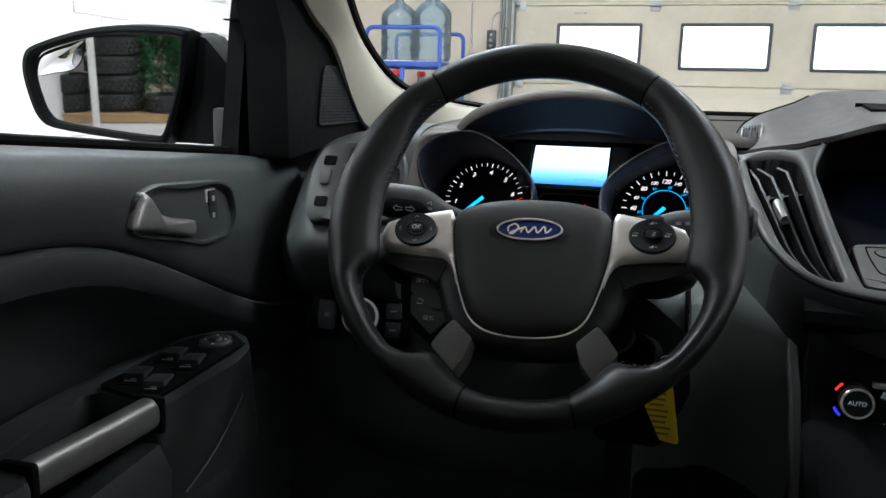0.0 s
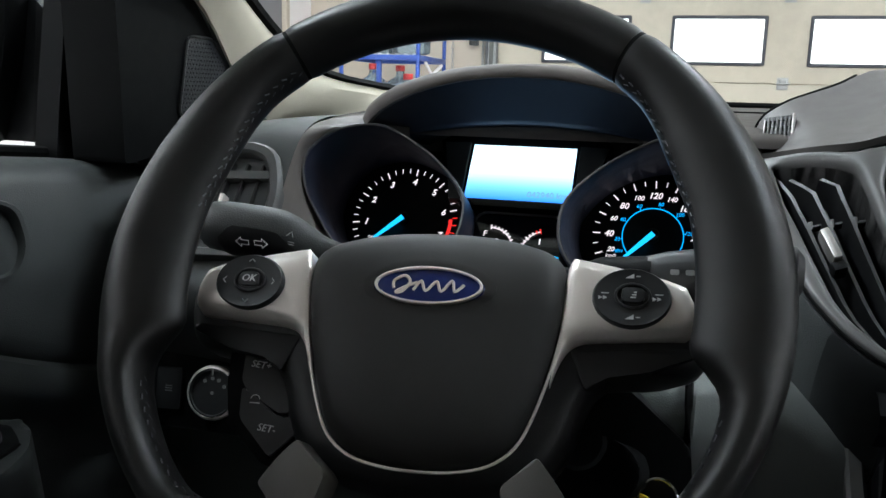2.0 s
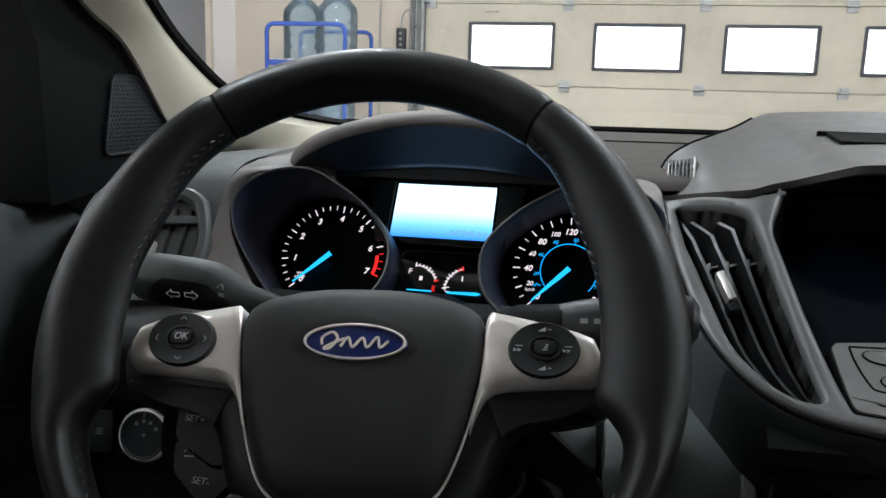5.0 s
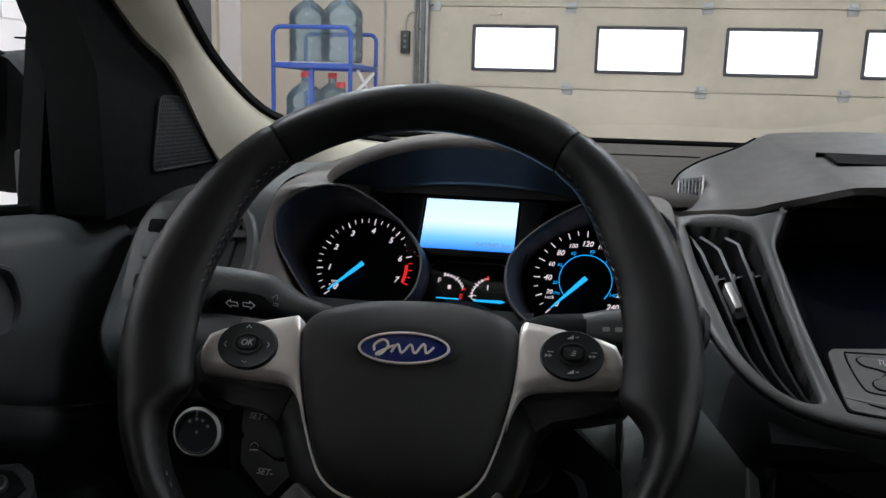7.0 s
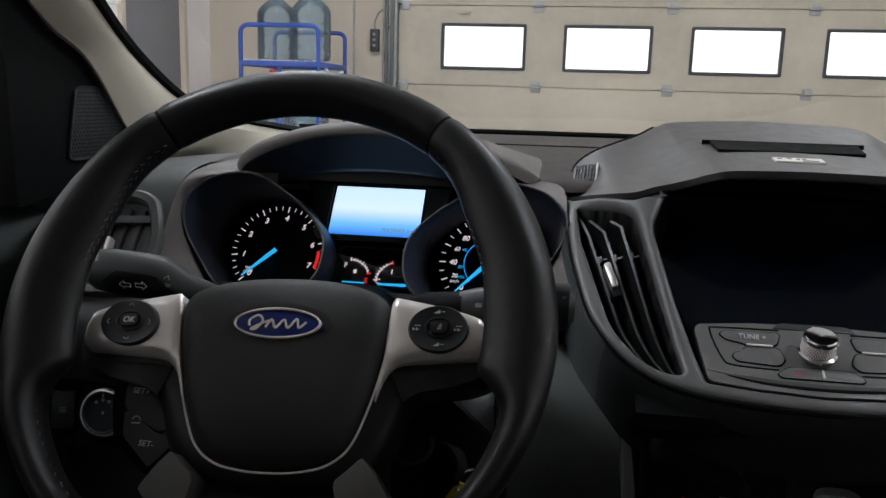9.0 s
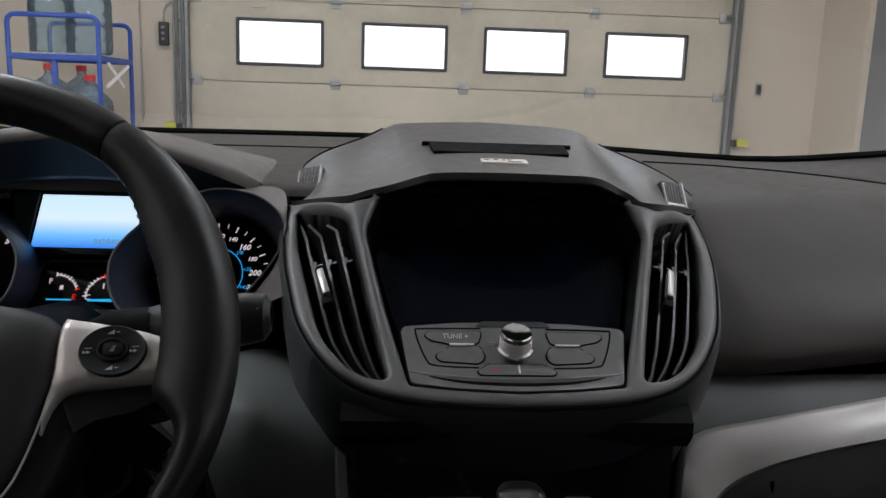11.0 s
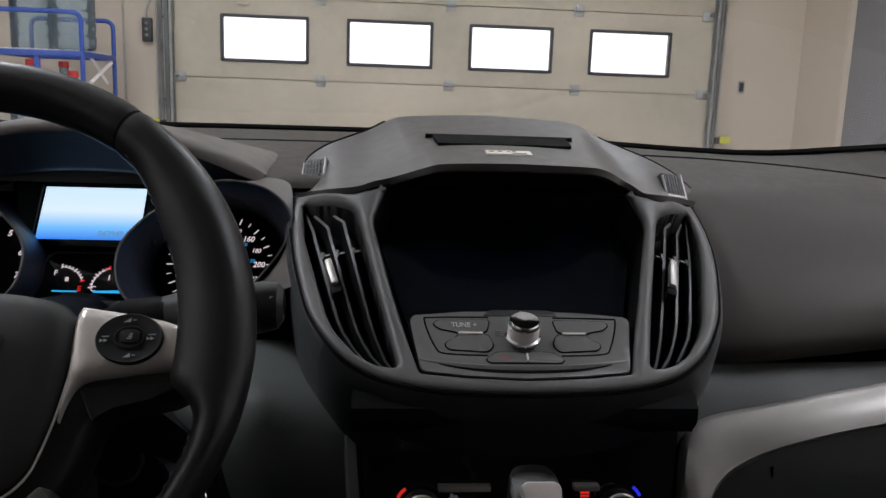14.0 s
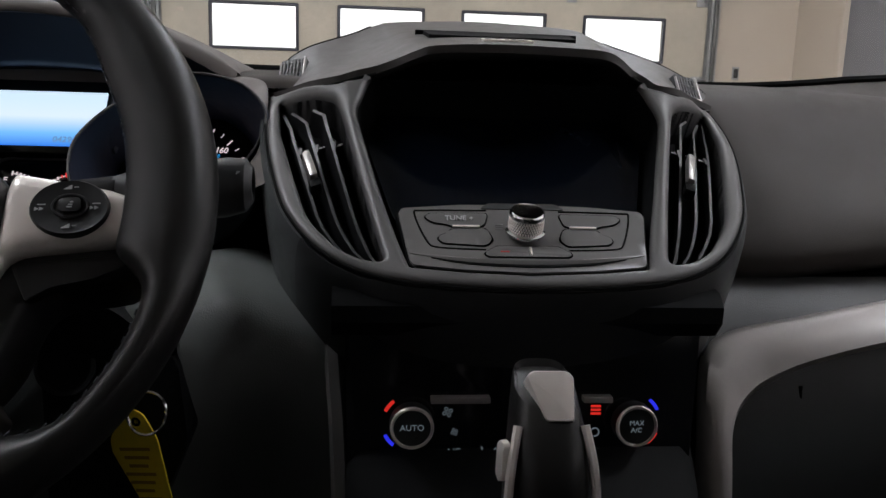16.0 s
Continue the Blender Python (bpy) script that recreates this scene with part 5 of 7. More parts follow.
# driver side face between the vent and the dials
def ring_at(gm, s, ang):
    o = ring_outline(s)
    oc = sum((Vector(p) for p in o), Vector((0, 0))) / len(o)
    best = min(o, key=lambda p: abs(math.atan2(math.sin(math.atan2(p[1] - oc.y, p[0] - oc.x) - ang), math.cos(math.atan2(p[1] - oc.y, p[0] - oc.x) - ang))))
    q = oc + (Vector(best) - oc) * 1.04
    return gm @ Vector((q.x, q.y, 0.090))


side = smooth([(-0.150, 1.060, 1.2010), (-0.185, 1.055, 1.2005), (-0.212, 1.036, 1.1990), (-0.2235, 1.012, 1.1960), (-0.2245, 0.990, 1.184), (-0.2245, 0.968, 1.158), (-0.2245, 0.948, 1.128), (-0.2245, 0.930, 1.10), (-0.2245, 0.915, 1.075)], 4, False)
rows = []
for k in range(7):
    f = k / 6
    r = []
    for i in range(33):
        p = ring_at(TM_, -1, radians(72 + 156 * i / 32))
        v = p.lerp(side[i], f)
        v.y += -0.004 * math.sin(math.pi * f)
        r.append(v)
    rows.append(r)
part("driver_face", loft(rows), M_DASH, db)
part("driver_brow", loft([side[:14], [v + Vector((0, 0.010, 0.0035)) for v in side[:14]], [v + Vector((0, 0.035, 0.0062)) for v in side[:14]], [v + Vector((0, 0.10, 0.008)) for v in side[:14]]]), M_DASH, db)
inner_side = smooth([(0.095, 1.066, 1.2010), (0.128, 1.060, 1.1990), (0.138, 1.040, 1.188), (0.140, 1.000, 1.160), (0.144, 0.968, 1.138), (0.148, 0.950, 1.124)], 4, False)
rows = []
for k in range(6):
    f = k / 5
    r = []
    for i in range(21):
        p = ring_at(SM_, 1, radians(100 - 160 * i / 20))
        q = inner_side[i]
        r.append(p.lerp(q, f))
    rows.append(r)
part("inner_face", loft(rows), M_DASH, db)
# dark lower dash behind the wheel and knee panels
low_pts = [(1.005, 1.095), (0.992, 1.075), (0.978, 1.04), (0.962, 1.00), (0.950, 0.96), (0.955, 0.90), (0.98, 0.82), (1.06, 0.74)]
rows = []
for x in [-0.385, -0.36, -0.33, -0.29, -0.24, -0.18, -0.12, -0.05, 0.02]:
    k = max(0, (-0.24 - x) / 0.145)
    rows.append(dash_profile(x, [(p[0] + 0.075 * k * k, p[1]) for p in low_pts]))
part("lower_panel", loft(rows, thick=-0.006), M_KNEE, db, "black lower dash panel")
rows = []
for x in (0.052, 0.056, 0.064, 0.080, 0.100, 0.118, 0.135, 0.150, 0.165, 0.180, 0.192, 0.203, 0.210, 0.213):
    zt = float(np.interp(x, [0.052, 0.058, 0.100, 0.124, 0.157, 0.187, 0.2025, 0.213], [1.030, 1.050, 1.0565, 1.0570, 1.0450, 1.0300, 1.0120, 0.985]))
    fw = float(np.interp(x, [0.100, 0.128], [0.024, 0.0]))
    rows.append(dash_profile(x, [(y - fw, z) for y, z in ((0.990, zt + 0.012), (0.930, zt + 0.004), (0.905, zt - 0.002), (0.894, zt - 0.012), (0.892, zt - 0.030), (0.900, zt - 0.060), (0.918, zt - 0.10), (0.945, zt - 0.15), (0.985, zt - 0.22))]))
part("knee_panel", loft(rows), M_KNEE, db, "charcoal knee panel beside the console")
part("knee_seam", tube([(0.0955, 0.892, 1.060), (0.0958, 0.876, 1.0535), (0.0960, 0.8675, 1.043), (0.0965, 0.8660, 1.020), (0.0975, 0.8735, 0.990), (0.099, 0.890, 0.95)], 0.0026, 6), M_SEAM, db)
part("ignition_shroud", plate(rounded([(0.015, 1.068), (0.062, 1.049), (0.0995, 1.017), (0.105, 0.96), (0.080, 0.90), (0.015, 0.90)], 0.006), -0.05, 0.0, 0.004, axes((0, 0.862, 0), (1, 0, 0), (0, 0, 1))), M_DARK, db, "black shroud round the ignition lock")
part("kick_panel", box(-0.452, 1.29, 0.77, 0.03, 0.44, 0.83, 0.01), M_SOFT, db)
part("footwell_panel", box(-0.20, 1.08, 0.75, 0.50, 0.03, 0.60, 0.01), M_SOFT, db)
# rounded corner of the dash towards the door, carrying the vent
rows = []
corner = [(1.34, 1.199), (1.20, 1.2045), (1.10, 1.2055), (1.045, 1.2040), (1.012, 1.1970), (0.990, 1.184), (0.968, 1.158), (0.948, 1.128), (0.930, 1.10), (0.915, 1.075), (0.915, 1.05), (0.925, 1.02), (0.940, 1.00)]
for x in (-0.2245, -0.250, -0.280, -0.310, -0.335, -0.352, -0.365, -0.376, -0.385, -0.391, -0.394):
    k = (-0.2245 - x) / 0.17
    dy, dz = 0.004 * k + 0.055 * max(0, (k - 0.62) / 0.38) ** 2, 0.026 * k ** 1.6 + 0.018 * k ** 6
    rows.append(dash_profile(x, [(p[0] + dy * (1 if p[0] < 1.1 else max(0, (1.34 - p[0]) / 0.24)), p[1] - dz * max(0.0, min(1, (p[1] - 1.0) / 0.17)) * (1 if p[0] < 1.12 else 0.55)) for p in corner]))
rows.append([(p[0] + 0.004, p[1] + 0.06, p[2] - 0.01) for p in rows[-1]])
part("dash_corner", loft(rows), M_CORNER, db, "dark rounded dash corner beside the door")

# -- driver's air vent --
vd = thing("air_vent", (-0.28, 0.95, 1.13), "grey framed driver's side air vent", "air vent", "dashboard air vents")
VM = axes((-0.282, 0.951, 1.138), (1, 0.02, 0.0), (0, 0.54, 0.84))
vo = polar(rounded([(-0.058, -0.053), (0.054, -0.050), (0.060, 0.010), (0.048, 0.046), (0.030, 0.054), (-0.050, 0.054), (-0.062, 0.02)], 0.016), (0, 0), 56)
vi = polar(rounded([(-0.024, -0.043), (0.044, -0.041), (0.049, 0.010), (0.038, 0.038), (0.026, 0.043), (-0.020, 0.043)], 0.010), (0.012, 0), 56)
vi = polar(vi, (0.012, 0), 56)
vo2 = polar(vo, (0.012, 0), 56)
part("vent_frame", frame_plate(vo2, vi, -0.02, 0.004, VM, 0.003), M_VBEZEL, vd)
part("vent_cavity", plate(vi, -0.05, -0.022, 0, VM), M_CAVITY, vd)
for k in range(4):
    part("slat", box(-0.008 + 0.014 * k, -0.001, -0.008, 0.0022, 0.074, 0.016, 0.0008, VM @ pose(0, 0, 0, 0, 0, -4)), M_VENT, vd)
part("cross_bar", box(0.012, 0.0215, -0.002, 0.072, 0.0075, 0.010, 0.0012, VM @ pose(0, 0, 0, 0, 0, 3)), M_VBEZEL, vd)
part("vent_thumb_button", plate(rounded(rect(0.012, 0.020, -0.041, 0.004), 0.003), 0.0, 0.0075, 0.002, VM), M_VBEZEL, vd)
part("vent_slider", box(0.010, -0.006, 0.000, 0.004, 0.020, 0.010, 0.001, VM), M_SATIN, vd)
# flat dark patches painted as the shade of two small pockets
for yy in (0.026, -0.028):
    part("vent_pocket", plate(rounded(rect(0.016, 0.013, -0.040, yy), 0.003), 0.0035, 0.0046, 0, VM), M_CAVITY, vd)

# -- light switch --
ls = thing("light_switch_panel", (-0.28, 0.93, 0.98), "black headlamp switch panel with a round knob", "light switch")
LM = axes((-0.273, 0.930, 0.983), (1, 0.08, 0.02), (0, 0.25, 0.97))
part("switch_plate", plate(rounded([(-0.062, -0.030), (0.058, -0.036), (0.064, 0.022), (-0.054, 0.030)], 0.006), -0.02, 0.002, 0.002, LM), M_DARK, ls)
kn = part("light_knob", lathe([(0.021, 0.0), (0.021, 0.010), (0.0195, 0.0125), (0.018, 0.013), (0.0175, 0.0115), (0.001, 0.0118)], 36, LM @ Matrix.Translation((0.006, 0.0, 0.002))), M_BUTTON, ls)
part("knob_ring", lathe([(0.0215, 0.008), (0.0222, 0.010), (0.0212, 0.0125), (0.0197, 0.0133), (0.0197, 0.010)], 40, LM @ Matrix.Translation((0.006, 0.0, 0.002))), M_SATIN, kn, "chrome knob ring")
part("knob_marks", joined(*[plate(oval(0.0016, 0.0016, 10, 0.006 + 0.0115 * math.cos(a), 0.0115 * math.sin(a)), 0.0138, 0.0141, 0, LM) for a in (0.5, 1.1, 1.6, 2.2)] + [plate(oval(0.0014, 0.0014, 10, 0.006, 0), 0.0138, 0.0141, 0, LM), plate(rect(0.0012, 0.005, 0.006, 0.0165), 0.0148, 0.0151, 0, LM)]), M_MARK_DIM, kn)
for y in (-0.010, 0.012):
    part("fog_button", plate(rounded(rect(0.018, 0.018, 0.044, y - 0.004), 0.002), 0.0, 0.0045, 0.001, LM), M_BUTTON, ls)
    part("fog_mark", plate(rect(0.008, 0.0018, 0.044, y - 0.004), 0.0045, 0.0049, 0, LM), M_MARK_DIM, ls)
part("lamp_button", plate(rounded(rect(0.022, 0.034, -0.037, 0.0), 0.002), 0.0, 0.0045, 0.001, LM), M_BUTTON, ls)
part("lamp_mark", joined(*[plate(rect(0.006, 0.0008, -0.037, 0.002 - 0.002 * k), 0.0045, 0.0049, 0, LM) for k in range(3)]), M_MARK_DIM, ls)

# -- centre stack --
s_u = Vector((0, 0.833, 0.553))
SO = Vector((CX, 0.863, 1.077))
ST = axes(SO, (1, 0, 0), s_u)
cs = thing("centre_stack", (CX, 0.9, 1.0), "grey centre stack with two tall air vents and a dark display", "centre stack")


def crown(a, b):
    """Height of the moulding over its base plane: the inner posts rise towards the hood, the outer edge falls back."""
    a = abs(a)
    edge = -0.016 * max(0.0, (b - 0.10) / 0.108) ** 2
    post = 0.036 * max(0.0, (b - 0.02) / 0.17) ** 1.3
    a_in = float(np.interp(b, [0, 0.19, 0.25], [0.080, 0.126, 0.130]))
    a_out = float(np.interp(b, [0, 0.06, 0.13, 0.21], [0.112, 0.165, 0.182, 0.192]))
    w = min(1.0, max(0.0, (a_out - a) / (a_out - a_in)))
    return edge + (post - edge) * w * w * (3 - 2 * w)


def crowned(bm):
    for v in bm.verts:
        v.co.z += crown(v.co.x, v.co.y)
    bm.transform(ST)
    return bm


def inward(pts, d):
    """The closed outline moved by d to its left-hand side."""
    p = [Vector(q[:2]) for q in pts]
    n = len(p)
    area = sum(p[i - 1].x * p[i].y - p[i].x * p[i - 1].y for i in range(n))
    d = d if area > 0 else -d
    out = []
    for i in range(n):
        t = (p[(i + 1) % n] - p[i - 1]).normalized()
        out.append(p[i] + Vector((-t.y, t.x)) * d)
    return out


def sheet(outer, holes, z, lip, deep):
    """A moulded panel with holes, all its edges rolled over."""
    bm = bmesh.new()
    fill = []
    for pts, sign in [(outer, 1)] + [(h, -1) for h in holes]:
        rings = [(inward(pts, sign * k * lip), z - h * lip) for k, h in ((1.6, 0.0), (0.75, 0.22), (0.22, 0.75), (0.0, 1.7))] + [(pts, z - deep)]
        vs = [[bm.verts.new((*q[:2], h)) for q in r] for r, h in rings]
        m = len(pts)
        for a, b in zip(vs, vs[1:]):
            for i in range(m):
                bm.faces.new((a[i], a[(i + 1) % m], b[(i + 1) % m], b[i]))
        fill += [bm.edges.get((vs[0][i], vs[0][(i + 1) % m])) for i in range(m)]
    bmesh.ops.triangle_fill(bm, use_beauty=True, use_dissolve=False, edges=fill)
    return finer(bm, z - 1e-6)


def finer(bm, level, size=0.009):
    """Splits the long edges of the face at the given level, so that it can be bent."""
    bmesh.ops.triangulate(bm, faces=[f for f in bm.faces if len(f.verts) > 4])
    for _ in range(4):
        long = [e for e in bm.edges if e.calc_length() > size and e.verts[0].co.z > level and e.verts[1].co.z > level]
        if not long:
            break
        bmesh.ops.subdivide_edges(bm, edges=long, cuts=1)
        bmesh.ops.triangulate(bm, faces=[f for f in bm.faces if len(f.verts) > 3])
        bmesh.ops.beautify_fill(bm, faces=[f for f in bm.faces if all(v.co.z > level for v in f.verts)], edges=[e for e in bm.edges if e.verts[0].co.z > level and e.verts[1].co.z > level and not e.is_boundary])
    bmesh.ops.recalc_face_normals(bm, faces=bm.faces)
    return bm


def dense(pts, r, step=0.004, n=4):
    """Rounded corners and points at even steps."""
    p = rounded(pts, r, n)
    out = []
    for i, a in enumerate(p):
        b = p[(i + 1) % len(p)]
        k = max(1, int((b - a).length / step))
        out += [a.lerp(b, j / k) for j in range(k)]
    return out


vent_half = [(0.1800, 0.1985), (0.1310, 0.1545), (0.1245, 0.1290), (0.0955, 0.0062), (0.1120, 0.0085), (0.1270, 0.0182), (0.1440, 0.0405), (0.1510, 0.0555), (0.1630, 0.0995), (0.1745, 0.1450)]
out_half = smooth([(0.0, -0.0162), (0.030, -0.0155), (0.0560, -0.0138), (0.0800, -0.0108), (0.1000, -0.0060), (0.1180, 0.0015), (0.1340, 0.0130), (0.1470, 0.0275), (0.1580, 0.0450), (0.1670, 0.0640), (0.1750, 0.0930), (0.1825, 0.1280), (0.1880, 0.1700), (0.1915, 0.2160)], 4, False)
open_half = [(0.0, -0.0045), (0.0450, -0.0020), (0.0800, 0.0020), (0.0995, 0.0715), (0.1160, 0.1380), (0.1160, 0.1460), (0.1055, 0.1765)]
seam_half = [(0.1905, 0.2205), (0.1760, 0.2090), (0.1540, 0.1862), (0.1400, 0.1745), (0.1310, 0.1705), (0.1170, 0.1730)]
bez_half = [Vector(p[:2]) for p in out_half[1:-1]] + [Vector(p) for p in seam_half] + [Vector(p) for p in reversed(open_half[1:])]
bez_out = [Vector((0.0, -0.0162))] + bez_half + [Vector((0.0, -0.0045))] + [Vector((-p.x, p.y)) for p in reversed(bez_half)]
bez_open = open_half + [(-p[0], p[1]) for p in reversed(open_half[1:])]
vents = {1: dense(vent_half, 0.007), -1: dense([(-p[0], p[1]) for p in reversed(vent_half)], 0.007)}
part("bezel", crowned(sheet(dense(bez_out, 0.0015, 0.004, 2), [vents[1], vents[-1]], 0.004, 0.0030, 0.030)), M_BEZEL, cs, "grey moulded bezel round vents and display", sharp=55)


def vent_edge(b, inner):
    if inner:
        return float(np.interp(b, [0.006, 0.129, 0.155, 0.20], [0.0955, 0.1245, 0.131, 0.178]))
    return float(np.interp(b, [0.006, 0.0085, 0.018, 0.04, 0.0555, 0.0995, 0.145, 0.20], [0.0955, 0.112, 0.127, 0.144, 0.151, 0.163, 0.1745, 0.181]))


for s in (-1, 1):
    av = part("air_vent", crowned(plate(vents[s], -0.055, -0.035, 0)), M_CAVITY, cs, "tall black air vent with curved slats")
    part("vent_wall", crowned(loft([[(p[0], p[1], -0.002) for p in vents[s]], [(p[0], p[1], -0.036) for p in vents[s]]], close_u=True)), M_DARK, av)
    for k, (f, top, low_) in enumerate(((0.20, 0.196, 0.020), (0.47, 0.180, 0.011), (0.76, 0.166, 0.008))):
        rows = []
        for i in range(15):
            b = top + (low_ - top) * i / 14
            xo, xi = vent_edge(b, False), vent_edge(b, True)
            x = s * (xo + (xi - xo) * f)
            rows.append([(x - 0.0011, b, -0.006), (x + 0.0011, b, -0.006), (x + 0.0024 * s + 0.0007, b, -0.027), (x + 0.0024 * s - 0.0007, b, -0.027)])
        part("slat", crowned(loft(rows, close_u=True, cap=True)), M_VENT, av)
        xo, xi = vent_edge(0.125, False), vent_edge(0.125, True)
        part("slat_pin", crowned(joined(box(s * (xo + (xi - xo) * (f + 0.10)), 0.127 - 0.002 * k, -0.010, 0.0075, 0.0020, 0.005, 0.0005),
                                        box(s * (xo + (xi - xo) * (f + 0.04)), 0.127 - 0.002 * k, -0.009, 0.0030, 0.0075, 0.005, 0.0005))), M_VENT, av)
    sx = -0.1496 if s < 0 else 0.1345
    tilt = 16 if s < 0 else -13
    part("vent_slider", crowned(box(0, 0, 0.001, 0.0062, 0.0270, 0.010, 0.0022, Matrix.Translation((sx, 0.099, 0)) @ pose(0, 0, 0, 0, 0, tilt))), M_PULL, av, "chrome vent slider")
    part("slider_foot", crowned(box(0, -0.0165, -0.003, 0.0085, 0.0080, 0.010, 0.002, Matrix.Translation((sx, 0.099, 0)) @ pose(0, 0, 0, 0, 0, tilt))), M_DARK, av)
# soft roll round the bezel
coll = [Vector((-p.x, p.y)) for p in reversed(out_half[1:])] + list(out_half)
roll_rows = [[(p.x * (1 + kx), 0.1 + (p.y - 0.1) * (1 + ky), z) for p in coll] for kx, ky, z in ((-0.004, -0.004, -0.010), (0.006, 0.006, -0.0015), (0.016, 0.018, -0.0012), (0.030, 0.045, -0.006), (0.040, 0.085, -0.016), (0.046, 0.130, -0.034), (0.046, 0.160, -0.060), (0.040, 0.165, -0.10))]
# lower run takes a blacker material: the shade of its downward face in colour
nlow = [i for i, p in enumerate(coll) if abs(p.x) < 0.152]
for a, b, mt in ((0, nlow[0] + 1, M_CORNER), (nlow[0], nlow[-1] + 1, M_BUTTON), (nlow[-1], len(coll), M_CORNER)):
    part("collar", crowned(loft([r[a:b] for r in roll_rows])), mt, cs, "soft roll round the stack, lower run darkened for shade")
part("collar_seam", crowned(tube([(p.x * 1.002, p.y - 0.0004, 0.0005) for p in coll], 0.0011, 5, cap=True)), M_SEAM, cs)
# recessed display
op = dense(bez_open, 0.006)
part("display_recess", crowned(loft([[(p[0], p[1], -0.001) for p in op], [(p[0] * 0.985, p[1], -0.006) for p in op], [(p[0] * 0.95, 0.1 + (p[1] - 0.1) * 0.98, -0.045) for p in op]], close_u=True)), M_DARK, cs)
scr_pts = [(0.0, 0.050), (0.080, 0.046), (0.0905, 0.068), (0.1085, 0.1400), (0.0990, 0.180), (0.088, 0.216), (0.0, 0.222)]
scr_pts = dense(scr_pts + [(-p[0], p[1]) for p in reversed(scr_pts[1:-1])], 0.008)
dsp = plate(scr_pts, -0.020, -0.014, 0.001)
for v in dsp.verts:
    v.co.z += 0.10 * (v.co.y - 0.05)
dsp.transform(ST)
part("display", dsp, M_DISPLAY, cs, "dark switched-off display")
# control panel
pan_half = [(0.0, 0.0580), (0.045, 0.0570), (0.0835, 0.0535), (0.0868, 0.0505), (0.0795, 0.0060), (0.0770, 0.0030), (0.045, -0.0010), (0.0, -0.0034)]
pp = pan_half + [(-p[0], p[1]) for p in reversed(pan_half[1:-1])]
cp_ = part("control_panel", crowned(finer(plate(dense(pp, 0.004), -0.02, 0.0030, 0.0012), 0.0029)), M_PANEL, cs, "light grey audio control panel")
part("panel_gap", crowned(finer(plate(dense([(p[0] * 1.014, 0.027 + (p[1] - 0.027) * 1.04) for p in pp], 0.004), -0.02, 0.0012, 0), 0.0011)), M_SEAM, cp_)
ledge_rows = []
for i in range(31):
    x = -0.080 + 0.160 * i / 30
    e = (x / 0.080) ** 2
    y1, y0 = 0.0068 + 0.0070 * e, 0.0012 + 0.0118 * e
    ledge_rows.append([(x, y1 + 0.0012, 0.0030), (x, y1, 0.0044 - 0.0014 * e), (x, (y1 + y0) / 2, 0.0034), (x, y0, 0.0012 + 0.0016 * e), (x, y0 - 0.0010, 0.0030)])
part("panel_ledge", crowned(loft(ledge_rows)), M_PANEL, cp_)
part("ledge_shadow_gap", crowned(plate(smooth([(-0.066, 0.0094), (-0.040, 0.0052), (0.0, 0.0034), (0.040, 0.0052), (0.066, 0.0094), (0.040, 0.0034), (0.0, 0.0012), (-0.040, 0.0034)], 4), 0.0, 0.0037, 0)), M_SEAM, cp_)
b_up = [(0.0690, 0.0455), (0.0655, 0.0485), (0.0250, 0.0492), (0.0280, 0.0385), (0.0490, 0.0372), (0.0540, 0.0392), (0.0640, 0.0410)]
b_lo = [(0.0510, 0.0352), (0.0268, 0.0362), (0.0230, 0.0265), (0.0280, 0.0208), (0.0575, 0.0228), (0.0605, 0.0270), (0.0580, 0.0300), (0.0530, 0.0315)]
b_out = [(0.0255, 0.0522), (0.0690, 0.0515), (0.0755, 0.0485), (0.0680, 0.0255), (0.0600, 0.0192), (0.0285, 0.0176)]
for s in (-1, 1):
    for pts in (b_up, b_lo):
        q = [(x * s, y) for x, y in pts]
        q = q if s > 0 else q[::-1]
        part("button", crowned(finer(plate(dense(q, 0.0028, 0.003), 0.0, 0.0040, 0.0007), 0.0039)), M_PANEL, cp_)
        part("button_gap", crowned(tube([(p.x, p.y, 0.0032) for p in dense(q, 0.0028, 0.003)], 0.00085, 5, closed=True)), M_SEAM, cp_)
    part("group_groove", crowned(tube([(x * s, y, 0.0030) for x, y, _ in smooth([(p[0], p[1], 0) for p in b_out], 4, False)], 0.0007, 5)), M_SEAM, cp_)
    part("chrome_bar", crowned(box(s * 0.0405, 0.0369, 0.0044, 0.019, 0.0016, 0.0016, 0.0005)), M_SATIN, cp_)
bl_ = dense([(-0.0275, 0.0106), (0.0275, 0.0106), (0.0300, 0.0135), (0.0215, 0.0205), (-0.0215, 0.0205), (-0.0300, 0.0135)], 0.0025, 0.003)
part("button", crowned(plate(bl_, 0.0, 0.0040, 0.0007)), M_PANEL, cp_)
part("button_gap", crowned(tube([(p.x, p.y, 0.0032) for p in bl_], 0.00085, 5, closed=True)), M_SEAM, cp_)
part("chrome_bar", crowned(box(0.0015, 0.0155, 0.0044, 0.0016, 0.0072, 0.0016, 0.0005)), M_SATIN, cp_)
part("red_mark", crowned(plate(rect(0.006, 0.0010, -0.016, 0.0150), 0.0040, 0.0043, 0)), M_RED_CAP, cp_)
part("tune_mark", crowned(text("TUNE +", 0.0058, Matrix.Translation((-0.0450, 0.0440, 0.0044)))), M_MARK, cp_)
part("unread_mark", crowned(joined(*[plate(rect(0.005, 0.0008, -0.0175, 0.040 - 0.0018 * k), 0.003, 0.0034, 0) for k in range(3)])), M_MARK_DIM, cp_)
